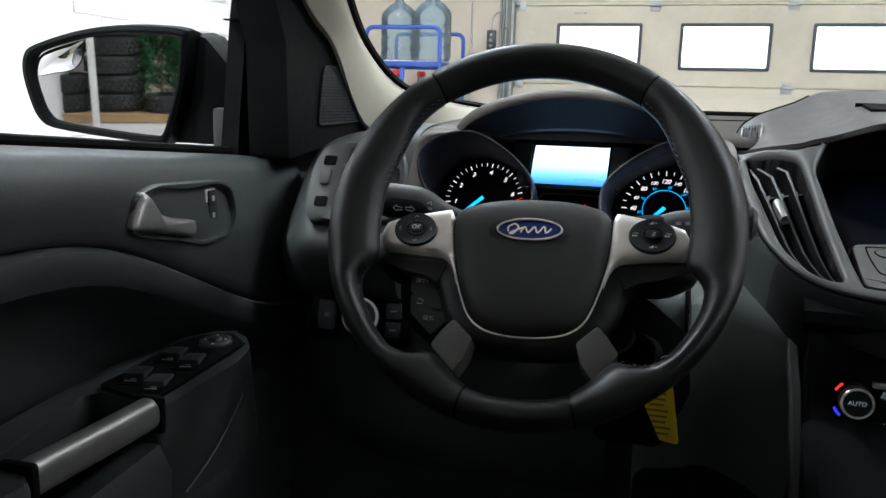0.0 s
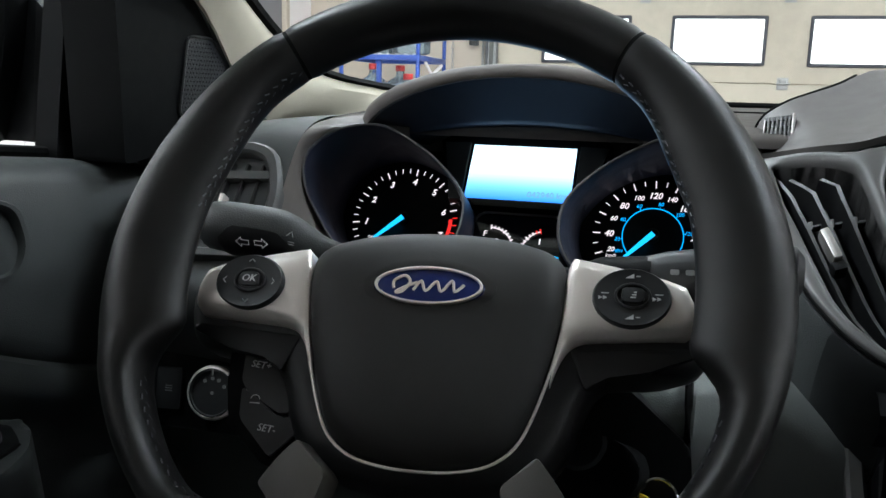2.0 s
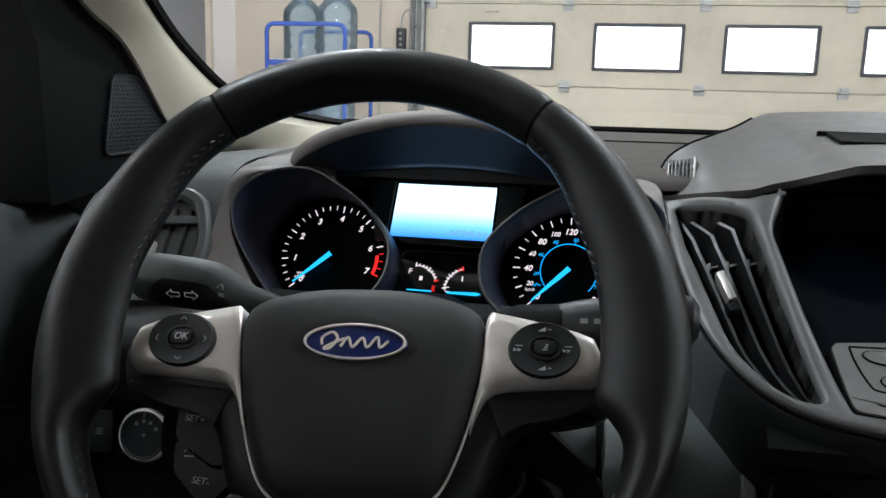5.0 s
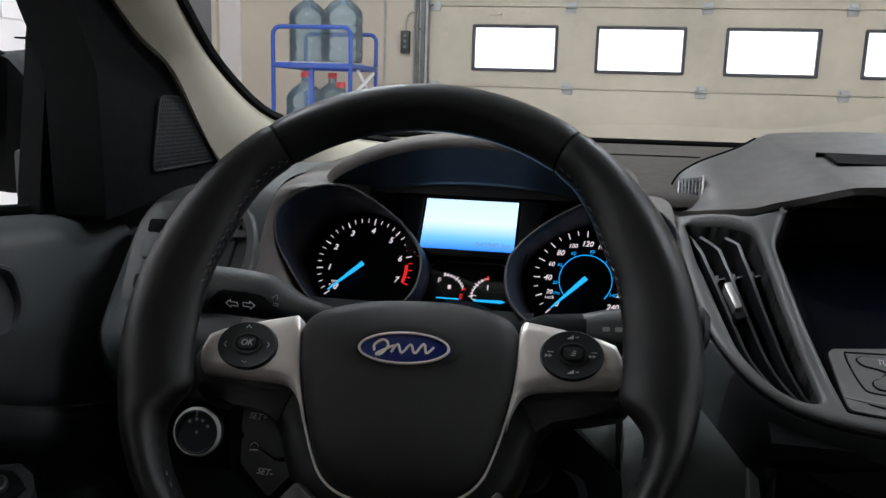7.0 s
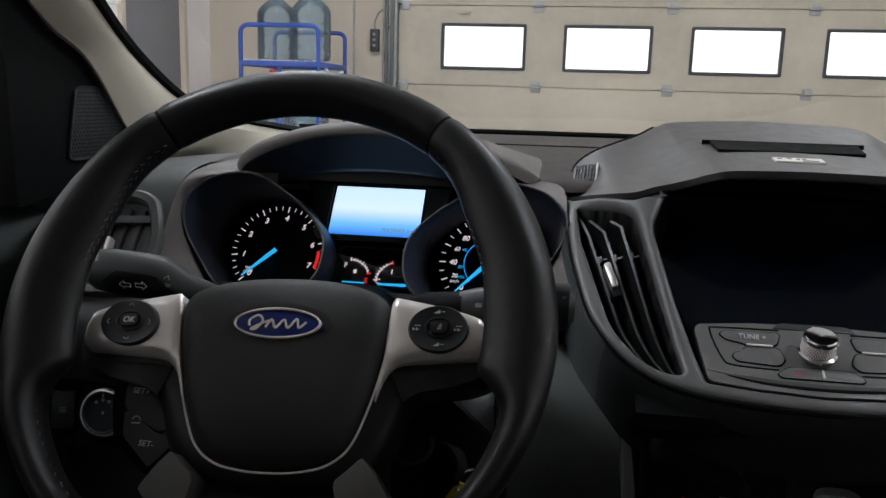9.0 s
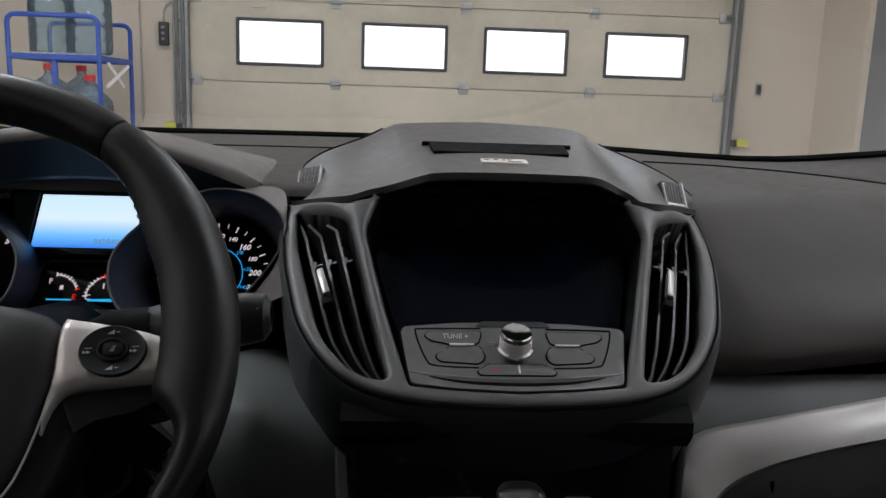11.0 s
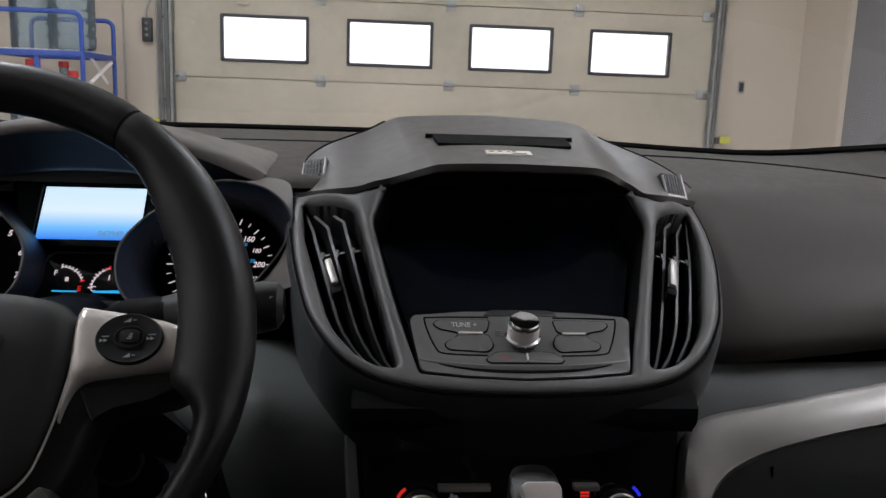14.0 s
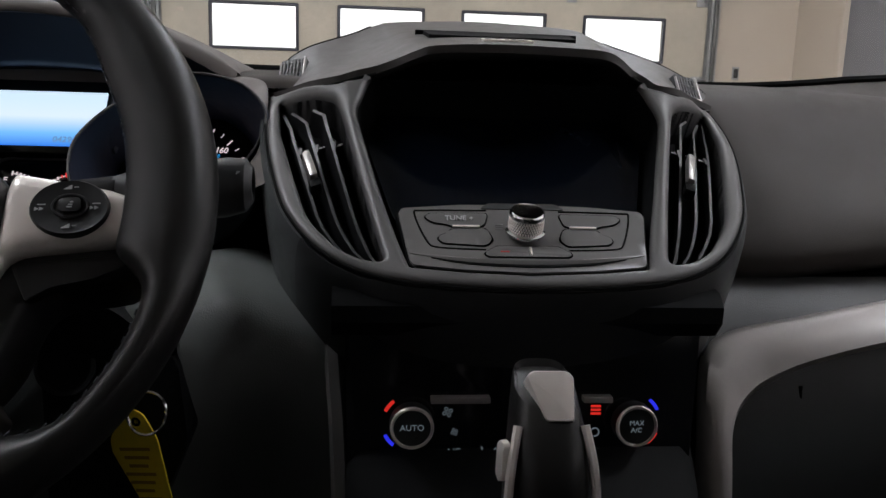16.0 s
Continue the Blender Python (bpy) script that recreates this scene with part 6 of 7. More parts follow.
part("top_button", crowned(plate(dense([(-0.030, 0.0535), (0.030, 0.0535), (0.024, 0.0585), (-0.024, 0.0585)], 0.002), 0.0, 0.0036, 0.0006)), M_BUTTON, cp_)
part("eject_mark", crowned(plate([(-0.0024, 0.0550), (0.0024, 0.0550), (0.0, 0.0574)], 0.0036, 0.0039, 0)), M_MARK, cp_)
KN = ST @ Matrix.Translation((0.0, 0.0345, 0.004)) @ pose(0, 0, 0, -14) @ Matrix.Scale(0.92, 4)
kb = part("volume_knob", lathe([(0.0150, 0.0), (0.0150, 0.002), (0.0128, 0.003), (0.0126, 0.013), (0.0133, 0.014), (0.0131, 0.0165), (0.0118, 0.018), (0.0105, 0.0178), (0.001, 0.0172)], 40, KN), M_CHROME, cs, "chrome volume knob with knurled side")
kr = []
for i in range(40):
    a = 2 * math.pi * i / 40
    for j in range(5):
        kr.append(box(0.0128, 0, 0.0040 + 0.0020 * j, 0.0010, 0.0011, 0.0011, 0, KN @ Matrix.Rotation(a + (j % 2) * 0.078, 4, "Z")))
part("knurling", joined(*kr), M_SATIN, kb)

# hood of the display
hood_low = [(0.1375, 1.0550, 1.1872), (0.152, 1.0390, 1.1912), (0.1742, 1.0063, 1.1979), (0.1968, 0.9885, 1.2026), (0.2112, 0.9890, 1.2072), (0.226, 0.9885, 1.2110), (0.240, 0.9810, 1.2160), (0.256, 0.968, 1.2225), (0.271, 0.960, 1.2262), (0.320, 0.955, 1.2280),
            (0.380, 0.957, 1.2270), (0.400, 0.961, 1.2255), (0.414, 0.972, 1.2210), (0.4283, 0.988, 1.2143), (0.4401, 0.9905, 1.2086), (0.4482, 0.9865, 1.2033), (0.4668, 0.9924, 1.2010), (0.4963, 1.0284, 1.1948), (0.5252, 1.0590, 1.1884)]
hood_top = [(0.139, 1.112, 1.2005), (0.147, 1.114, 1.2165), (0.164, 1.118, 1.2285), (0.184, 1.126, 1.2365), (0.206, 1.140, 1.2445), (0.222, 1.154, 1.2525), (0.2305, 1.161, 1.2560), (0.2365, 1.165, 1.2580), (0.258, 1.166, 1.2600), (0.320, 1.166, 1.2625),
            (0.375, 1.166, 1.2610), (0.412, 1.165, 1.2590), (0.4275, 1.160, 1.2560), (0.4385, 1.150, 1.2495), (0.450, 1.132, 1.2415), (0.470, 1.114, 1.2330), (0.493, 1.102, 1.2235), (0.516, 1.092, 1.2105), (0.532, 1.076, 1.1940)]
lows, tops = smooth(hood_low, 4, False), smooth(hood_top, 4, False)


def hood_row(f):
    """f 0: lower front edge, 1: upper rear edge; the middle face is a little hollow, the cheeks more so."""
    out = []
    for i, (a, b) in enumerate(zip(lows, tops)):
        u = abs(i / (len(lows) - 1) * 2 - 1)
        hollow = 0.0030 + 0.0040 * math.exp(-((u - 0.62) / 0.16) ** 2)
        shelf = 0.0135 * math.exp(-((u - 0.90) / 0.08) ** 2) * float(np.interp(f, [0, 0.30, 0.50, 0.76, 1.0], [0, 0.55, 1.0, 0, 0]))
        v = a.lerp(b, f)
        v.z -= hollow * math.sin(math.pi * f) + shelf
        out.append(v)
    return out


hd = thing("display_hood", (CX, 1.1, 1.2), "grey moulded hood over the display with a narrow slot", "display hood")
edge = hood_row(0.0)
rows = [[Vector((CX + (p.x - CX) * 0.96, p.y + 0.10, p.z - 0.008)) for p in edge], [Vector((p.x, p.y + 0.006, p.z - 0.0076)) for p in edge], [Vector((p.x, p.y + 0.0014, p.z - 0.0058)) for p in edge], edge]
rows += [hood_row(f) for f in (0.03, 0.10, 0.20, 0.30, 0.40, 0.46, 0.5, 0.56, 0.64, 0.70, 0.76, 0.82, 0.88, 0.95, 0.985)]
rows += [[Vector((p.x, p.y, p.z)) for p in tops], [Vector((p.x, p.y + 0.006, p.z - 0.0005)) for p in tops], [Vector((p.x, p.y + 0.022, p.z - 0.006)) for p in tops], [Vector((CX + (p.x - CX) * 0.99, p.y + 0.06, max(1.198, p.z - 0.022))) for p in tops],
         [Vector((CX + (p.x - CX) * 0.95, p.y + 0.13, max(1.190, min(p.z - 0.035, 1.212)))) for p in tops]]
part("hood_shell", loft(rows), M_HOOD, hd, "grey grained hood shell", sharp=50)
part("hood_gap", tube([(p.x, p.y + 0.004, p.z + 0.0002) for p in tops[:21]], 0.0016, 6), M_SEAM, hd)
part("hood_gap", tube([(p.x, p.y + 0.004, p.z + 0.0002) for p in tops[55:]], 0.0016, 6), M_SEAM, hd)


def on_hood(x, f):
    """A point of the hood's face and the slope there."""
    r0, r1 = hood_row(f), hood_row(f + 0.02)
    xs = [p.x for p in r0]
    at = [float(np.interp(x, xs, [p[k] for p in r0])) for k in (1, 2)]
    nx = [float(np.interp(x, [p.x for p in r1], [p[k] for p in r1])) for k in (1, 2)]
    return Vector((x, at[0], at[1])), Vector((0, nx[0] - at[0], nx[1] - at[1])).normalized()


o_, v_ = on_hood(0.331, 0.48)
hm = axes(o_, (1, 0, 0.0), v_)
part("slot", plate(rounded([(-0.0615, -0.020), (0.0625, -0.020), (0.0645, 0.016), (-0.0645, 0.016)], 0.002), -0.01, 0.0010, 0, hm), M_SEAM, hd)
part("slot_lip", plate(rect(0.142, 0.0030, 0, 0.0175), -0.01, 0.0013, 0.0003, hm), M_SEAM, hd)
o_, v_ = on_hood(0.3285, 0.21)
hb_m = axes(o_, (1, 0, 0), v_)
bp = part("badge_plate", plate(rounded(rect(0.040, 0.0155, 0, 0), 0.0006), -0.008, 0.0014, 0.0004, hb_m), M_SATIN, hd, "small silver badge plate")
for x, w, y in ((-0.016, 0.006, 0.002), (-0.008, 0.005, 0.003), (-0.001, 0.004, 0.002), (0.004, 0.005, 0.003), (0.008, 0.018, -0.0042)):
    part("badge_bar", plate(rect(w * 0.7, 0.0026, x + 0.001, y), 0.0010, 0.0017, 0, hb_m), M_BEZEL, bp)
for s, gx in ((-1, 0.1555), (1, 0.5010)):
    o_, v_ = on_hood(gx, 0.62)
    gm_ = axes(o_ + Vector((0, -0.0060, 0.0002)), (1, s * 0.30, -s * 0.16), (0, 0.62, 0.78))
    gr = part("hood_grille", plate(rounded(rect(0.024, 0.032), 0.002), -0.012, 0.0022, 0.0006, gm_), M_BUTTON, hd, "small ribbed grille with a bright edge")
    for k in range(6):
        part("rib", box(-0.0080 + 0.0032 * k, 0.001, 0.0028, 0.0014, 0.027, 0.0018, 0.0003, gm_), M_BEZEL, gr)
    for k in range(4):
        part("rib", box(0, -0.007 + 0.0062 * k, 0.0027, 0.020, 0.0009, 0.0014, 0.0002, gm_), M_BEZEL, gr)
    part("bright_bar", joined(box(0.0110, 0, 0.003, 0.0020, 0.032, 0.004, 0.0006, gm_), box(0, -0.0105, 0.0036, 0.022, 0.0028, 0.003, 0.0006, gm_), box(-0.0110, -0.001, 0.003, 0.0012, 0.027, 0.003, 0.0004, gm_)), M_SILVER_TRIM, gr)
    sl = lows[:21] if s < 0 else lows[-21:]
    part("hood_seam", tube([(p.x, p.y + 0.0004, p.z - 0.0060) for p in sl], 0.0010, 5), M_SEAM, hd)

# -- centre console with climate controls and gear lever --
cc = thing("centre_console", (CX, 0.7, 0.4), "black centre console with climate controls", "centre console")
part("console_body", loft([[(0.208, y, z0), (0.208, y, z1 - 0.01), (0.218, y, z1), (0.440, y, z1), (0.450, y, z1 - 0.01), (0.450, y, z0)] for y, z0, z1 in
                           ((0.10, 0.4, 0.80), (0.45, 0.4, 0.83), (0.66, 0.4, 0.86), (0.76, 0.4, 0.89), (0.84, 0.4, 0.925), (0.90, 0.4, 1.00))], cap=True), M_DARK, cc)
PM = axes((CX, 0.864, 0.972), (1, 0, 0), (0, 0.06, 1))
cl_ = part("climate_panel", plate(rounded([(-0.118, -0.075), (0.118, -0.075), (0.122, 0.085), (-0.122, 0.085)], 0.01), -0.06, 0.0, 0.004, PM), M_GLOSS, cc, "gloss black climate control panel")
part("upper_roll", loft([[(CX + x, y, z) for x in (-0.130, -0.06, 0, 0.06, 0.130)] for y, z in ((0.875, 1.066), (0.862, 1.064), (0.853, 1.056), (0.853, 1.045), (0.862, 1.034))]), M_DARK, cc)
part("hook", box(0, 0.060, 0.003, 0.008, 0.0014, 0.006, 0.0004, PM), M_SATIN, cl_)
for s in (-1, 1):
    dm_ = PM @ Matrix.Translation((s * 0.0765, 0.0, 0.0))
    dl = part("climate_dial", lathe([(0.0148, 0.0), (0.0148, 0.008), (0.0138, 0.011), (0.0128, 0.0115), (0.0122, 0.010), (0.001, 0.0105)], 36, dm_), M_BUTTON, cc, "round temperature dial")
    part("dial_ring", lathe([(0.0142, 0.009), (0.0147, 0.0105), (0.0138, 0.0120), (0.0124, 0.0118), (0.0124, 0.010)], 40, dm_), M_SATIN, dl, "chrome dial ring")
    if s < 0:
        part("auto_mark", text("AUTO", 0.0058, dm_ @ Matrix.Translation((0, 0, 0.0108))), M_DIM_LIT, dl)
    else:
        part("max_mark", joined(text("MAX", 0.0048, dm_ @ Matrix.Translation((0, 0.0022, 0.0108))), text("A/C", 0.0048, dm_ @ Matrix.Translation((0, -0.0028, 0.0108)))), M_DIM_LIT, dl)
    for up, mt in ((1, M_RED_MARK if s < 0 else M_BLUE_MARK), (-1, M_BLUE_MARK if s < 0 else M_RED_MARK)):
        am = [radians(180 - up * a) if s < 0 else radians(up * a) for a in (25, 32, 39, 46, 52)]
        arc = [(0.0205 * math.cos(a), 0.0205 * math.sin(a)) for a in am] + [(0.0182 * math.cos(a), 0.0182 * math.sin(a)) for a in reversed(am)]
        part("temperature_mark", plate(arc, 0.0, 0.0008, 0, dm_), mt, cl_)
for x0, x1 in ((-0.064, -0.024), (0.040, 0.060)):
    part("bright_bar", box((x0 + x1) / 2, 0.0175, 0.004, x1 - x0, 0.0042, 0.008, 0.0008, PM), M_SILVER_TRIM, cl_)
for x, y, r in ((-0.052, 0.0075, 0.0042), (-0.047, -0.0065, 0.0030)):
    part("fan_mark", joined(*[frame_plate(oval(r * 0.36, r * 0.30, 12), oval(r * 0.24, r * 0.18, 12), 0, 0.0005, PM @ Matrix.Translation((x + r * 0.55 * math.cos(a), y + r * 0.55 * math.sin(a), 0)) @ Matrix.Rotation(a, 4, "Z")) for a in [0.4 + math.pi / 2 * k for k in range(4)]]), M_DIM_LIT, cl_)
part("recirculation_mark", frame_plate(oval(0.0034, 0.0034, 20, 0.0505, -0.0075), oval(0.0025, 0.0025, 20, 0.0505, -0.0075), 0, 0.0005, PM), M_DIM_LIT, cl_)
part("car_mark", frame_plate(smooth([(0.0475, -0.0235), (0.0480, -0.0215), (0.0500, -0.0208), (0.0515, -0.0192), (0.0545, -0.0192), (0.0560, -0.0210), (0.0565, -0.0235)], 2), smooth([(0.0484, -0.0229), (0.0487, -0.0220), (0.0505, -0.0214), (0.0518, -0.0200), (0.0540, -0.0200), (0.0552, -0.0213), (0.0556, -0.0229)], 2), 0, 0.0005, PM), M_DIM_LIT, cl_)
part("air_flow_mark", joined(tube([PM @ Vector(q) for q in ((-0.028, -0.017, 0.0004), (-0.027, -0.023, 0.0004), (-0.022, -0.022, 0.0004), (-0.018, -0.018, 0.0004))], 0.0005, 4)), M_DIM_LIT, cl_)
part("ac_mark", text("A/C", 0.0062, PM @ Matrix.Translation((-0.0475, -0.0205, 0.0004))), M_DIM_LIT, cl_)
part("seat_heat_mark", joined(*[plate(rect(0.007, 0.0016, 0.0505, 0.011 - 0.0026 * k), 0, 0.0005, 0, PM) for k in range(3)]), M_RED_MARK, cl_)
for x0, x1 in ((-0.075, -0.044), (-0.037, -0.014), (0.02, 0.05)):
    part("button_line", box((x0 + x1) / 2, -0.0445, 0.0006, x1 - x0, 0.0012, 0.0014, 0.0003, PM), M_MARK_DIM, cl_)
part("defrost_mark", frame_plate(polar(rect(0.008, 0.005, -0.022, -0.052), (-0.022, -0.052), 24), polar(rect(0.0068, 0.0038, -0.022, -0.052), (-0.022, -0.052), 24), 0, 0.0005, PM), M_DIM_LIT, cl_)
gl = thing("gear_lever", (0.318, 0.76, 0.90), "black gear lever with a satin silver cap and chrome side strips", "gear lever")
sec = [(0.782, 1.047, 0.0135, 0.004), (0.776, 1.0485, 0.0150, 0.012), (0.768, 1.045, 0.0168, 0.020), (0.758, 1.030, 0.0195, 0.024), (0.752, 1.008, 0.0215, 0.026), (0.752, 0.980, 0.0225, 0.026), (0.757, 0.950, 0.0220, 0.025), (0.766, 0.915, 0.0190, 0.022), (0.775, 0.87, 0.016, 0.018)]
rows = []
for y, z, rx, ry in sec:
    z -= 0.010
    rows.append([(0.318 + rx * math.copysign(abs(math.cos(a)) ** 0.7, math.cos(a)), y + ry * math.copysign(abs(math.sin(a)) ** 0.7, math.sin(a)), z + 0.35 * ry * math.sin(a)) for a in [2 * math.pi * j / 28 for j in range(28)]])
part("lever_grip", loft(rows, close_u=True, cap=True), M_LEATHER, gl)
GM = axes((0.319, 0.7545, 1.0300), (1, 0, 0), (0, 0.60, 0.80)) @ Matrix.Scale(0.80, 4)
part("lever_cap", dome(rounded([(-0.0050, -0.0165), (0.0140, -0.0165), (0.0165, 0.0150), (0.012, 0.019), (-0.012, 0.019), (-0.0165, 0.0150)], 0.003), [(1.0, -0.006), (1.0, 0.0050), (0.94, 0.0068), (0.5, 0.0082), (0.02, 0.0088)], (0, 0), GM), M_SATIN, gl, "satin silver lever cap")
for s in (-1, 1):
    part("chrome_strip", tube(smooth([(0.318 + s * 0.0180, 0.744, 1.020), (0.318 + s * 0.0222, 0.736, 0.998), (0.318 + s * 0.0240, 0.733, 0.970), (0.318 + s * 0.0232, 0.738, 0.935)], 5, False), 0.0026, 8), M_SATIN, gl)
part("lever_button", plate(rounded(rect(0.007, 0.022), 0.003), 0, 0.004, 0.0015, axes((0.294, 0.742, 1.002), (0.3, -0.95, 0), (0, 0.1, 1))), M_SATIN, gl)
part("gaiter", loft([[(0.318 + r * math.cos(a), 0.775 + 0.8 * r * math.sin(a), z) for a in [2 * math.pi * j / 24 for j in range(24)]] for r, z in ((0.016, 0.90), (0.030, 0.885), (0.042, 0.865), (0.055, 0.84))], close_u=True), M_LEATHER, gl)

# grey trim strips along the console and across the passenger side
ct = thing("console_trim", (0.207, 0.86, 0.9), "grey trim strip along the console edge", "trim strip")
mid_ = smooth([(0.1965, 0.899, 1.018), (0.1985, 0.888, 0.995), (0.2015, 0.873, 0.968), (0.2045, 0.853, 0.915), (0.2085, 0.81, 0.82), (0.212, 0.73, 0.72)], 5, False)
part("strip", loft([[(m.x - 0.006, m.y + 0.010, m.z), (m.x - 0.0055, m.y - 0.001, m.z), (m.x - 0.003, m.y - 0.0035, m.z), (m.x + 0.004, m.y - 0.0035, m.z), (m.x + 0.0055, m.y - 0.001, m.z), (m.x + 0.006, m.y + 0.010, m.z)] for m in mid_], cap=True), M_BEZEL, ct)
pt = thing("passenger_trim", (0.7, 0.93, 0.9), "satin grey trim curving from the console across the passenger side", "trim strip")
outer_e = smooth([(0.456, 0.80, 0.74), (0.462, 0.862, 0.86), (0.4655, 0.885, 0.945), (0.4690, 0.900, 0.985), (0.479, 0.918, 1.006), (0.500, 0.929, 1.0185), (0.555, 0.932, 1.0290), (0.660, 0.937, 1.047), (0.90, 0.970, 1.075), (1.12, 1.01, 1.09)], 5, False)
inner_e = smooth([(0.484, 0.80, 0.74), (0.486, 0.855, 0.86), (0.4865, 0.872, 0.925), (0.4905, 0.885, 0.958), (0.503, 0.893, 0.976), (0.525, 0.899, 0.9885), (0.565, 0.902, 1.003), (0.650, 0.906, 1.020), (0.90, 0.94, 1.043), (1.12, 0.98, 1.055)], 5, False)
rows = []
for o, i in zip(outer_e, inner_e):
    n_ = Vector((-0.12, -0.85, 0.4)).normalized()
    rows.append([o - n_ * 0.014, o - n_ * 0.003, o.lerp(i, 0.10) + n_ * 0.003, o.lerp(i, 0.35) + n_ * 0.0065, o.lerp(i, 0.65) + n_ * 0.0065, o.lerp(i, 0.92) + n_ * 0.003, i - n_ * 0.004, i - n_ * 0.02])
part("trim_moulding", loft(rows), M_SILVER_TRIM, pt)
gb = thing("glove_box", (0.75, 0.95, 0.8), "black glove box below the passenger trim", "glove box")
rows = [[(x, 0.925 + 0.06 * (x - 0.48) + dy, z) for x in (0.478, 0.56, 0.66, 0.80, 0.95, 1.12)] for dy, z in ((0.05, 1.05), (0.0, 1.0), (-0.015, 0.93), (-0.01, 0.85), (0.05, 0.72), (0.12, 0.6))]
part("glove_box_lid", loft(rows), M_SOFT, gb)
part("lid_seam", tube([(0.56, 0.9235, 0.975), (0.565, 0.9255, 0.90), (0.57, 0.925, 0.84)], 0.0016, 5), M_SEAM, gb)

# -- driver's door --
dd = thing("driver_door", (-0.44, 0.6, 0.4), "black moulded driver's door panel, closed", "car door")


def sill_z(y):
    return 1.195 - 0.080 * (y - 0.56)


def crease_z(y):
    return float(np.interp(y, [0.0, 0.3, 0.50, 0.60, 0.66, 0.717, 0.79, 0.866, 0.925, 0.983, 1.03], [1.07, 1.095, 1.109, 1.110, 1.102, 1.083, 1.050, 1.015, 0.990, 0.970, 0.955]))


rows, lower_rows = [], []
for i in range(40):
    y = -0.10 + 1.165 * i / 39
    sz, cz = sill_z(y), sum(crease_z(y + d) for d in (-0.04, -0.02, 0, 0.02, 0.04)) / 5
    deep = 0.075 * min(1, max(0.15, (1.02 - y) / 0.25))
    mid = (sz + cz) / 2
    rows.append([(-0.500, y, sz - 0.004), (-0.470, y, sz), (-0.440, y, sz - 0.001), (-0.423, y, sz - 0.007), (-0.414, y, sz - 0.020), (-0.4085, y, mid + 0.012), (-0.4065, y, mid - 0.004), (-0.4075, y, cz + 0.018), (-0.4105, y, cz + 0.008), (-0.416, y, cz + 0.002), (-0.424, y, cz)])
    lower_rows.append([(-0.420, y, cz + 0.0005), (-0.4085, y, cz - 0.001), (-0.4035, y, cz - 0.004), (-0.4020, y, cz - 0.010), (-0.4035, y, cz - 0.022), (-0.410, y, cz - 0.034), (-0.421 - deep * 0.35, y, cz - 0.050),
                       (-0.421 - deep * 0.80, y, cz - 0.070), (-0.421 - deep, y, cz - 0.095), (-0.421 - deep * 1.05, y, cz - 0.12), (-0.421 - deep, y, 0.90), (-0.43, y, 0.72), (-0.44, y, 0.42)])
part("upper_skin", loft(rows), M_SOFT, dd, "padded upper door skin")
part("lower_skin", loft(lower_rows), M_LOWER, dd)
part("outer_skin", box(-0.56, 0.35, 0.78, 0.04, 1.75, 0.72, 0.02), M_CARPAINT, dd)
part("weather_strip", tube([(-0.476, y, sill_z(y) + 0.004) for y in (-0.1, 0.2, 0.5, 0.8, 1.02)], 0.006, 8), M_SEAM, dd)
# inner handle
HM = axes((-0.4075, 0, 0), (0, 1, 0), (0, 0, 1))
h_out = [(0.694, 1.112), (0.701, 1.141), (0.735, 1.1495), (0.849, 1.1445), (0.878, 1.134), (0.887, 1.102), (0.877, 1.081), (0.817, 1.0765), (0.700, 1.1035)]
hc = (0.79, 1.113)
ho = polar(rounded(h_out, 0.012), hc, 96)
hi_ = [Vector(hc) + (p - Vector(hc)) * (1 - 0.0075 / (p - Vector(hc)).length) for p in ho]
hb = part("handle_surround", frame_plate(ho, hi_, -0.02, 0.0050, HM, 0.0032), M_SOFT, dd, "black raised handle surround")
part("handle_tray", plate(hi_, -0.02, -0.0060, 0, HM), M_SOFT, hb)
cav = dense([(0.722, 1.142), (0.812, 1.1385), (0.8155, 1.116), (0.800, 1.103), (0.720, 1.118)], 0.006)
# no real hollow: a flat dark patch stands in for the recess's shade
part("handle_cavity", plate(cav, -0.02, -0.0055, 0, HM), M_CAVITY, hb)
lever = smooth([(0.7115, 1.1435), (0.7000, 1.1300), (0.6945, 1.1165), (0.7000, 1.1095), (0.7450, 1.1000), (0.7880, 1.0915), (0.7975, 1.0950), (0.7975, 1.1045), (0.7900, 1.1085), (0.7600, 1.1140), (0.7350, 1.1215), (0.7240, 1.1310), (0.7180, 1.1410)], 4)
part("handle_lever", dome(lever, [(1.0, -0.008), (1.0, 0.004), (0.96, 0.0075), (0.80, 0.0105), (0.4, 0.0125), (0.05, 0.013)], (0.738, 1.109), HM), M_PULL, hb, "satin silver door lever", sharp=60)
lk = part("lock_switch", plate(rounded(rect(0.0195, 0.0400, 0.8395, 1.1155), 0.004), -0.010, -0.0020, 0.001, HM), M_SATIN, hb, "chrome framed lock switch")
for k in (-1, 1):
    part("lock_button", plate(rounded(rect(0.0150, 0.0175, 0.8405, 1.1155 + k * 0.0092), 0.002), -0.004, 0.0002, 0.001, HM), M_BUTTON, lk)
    part("lock_mark", plate(rounded(rect(0.005, 0.006, 0.8405, 1.1155 + k * 0.0092), 0.0015), 0.0, 0.0006, 0, HM), M_MARK, lk)
# armrest with switches and pull handle
AM = axes((0, 0.69, 0.955), (1, 0, 0), (0, 0.989, 0.148))
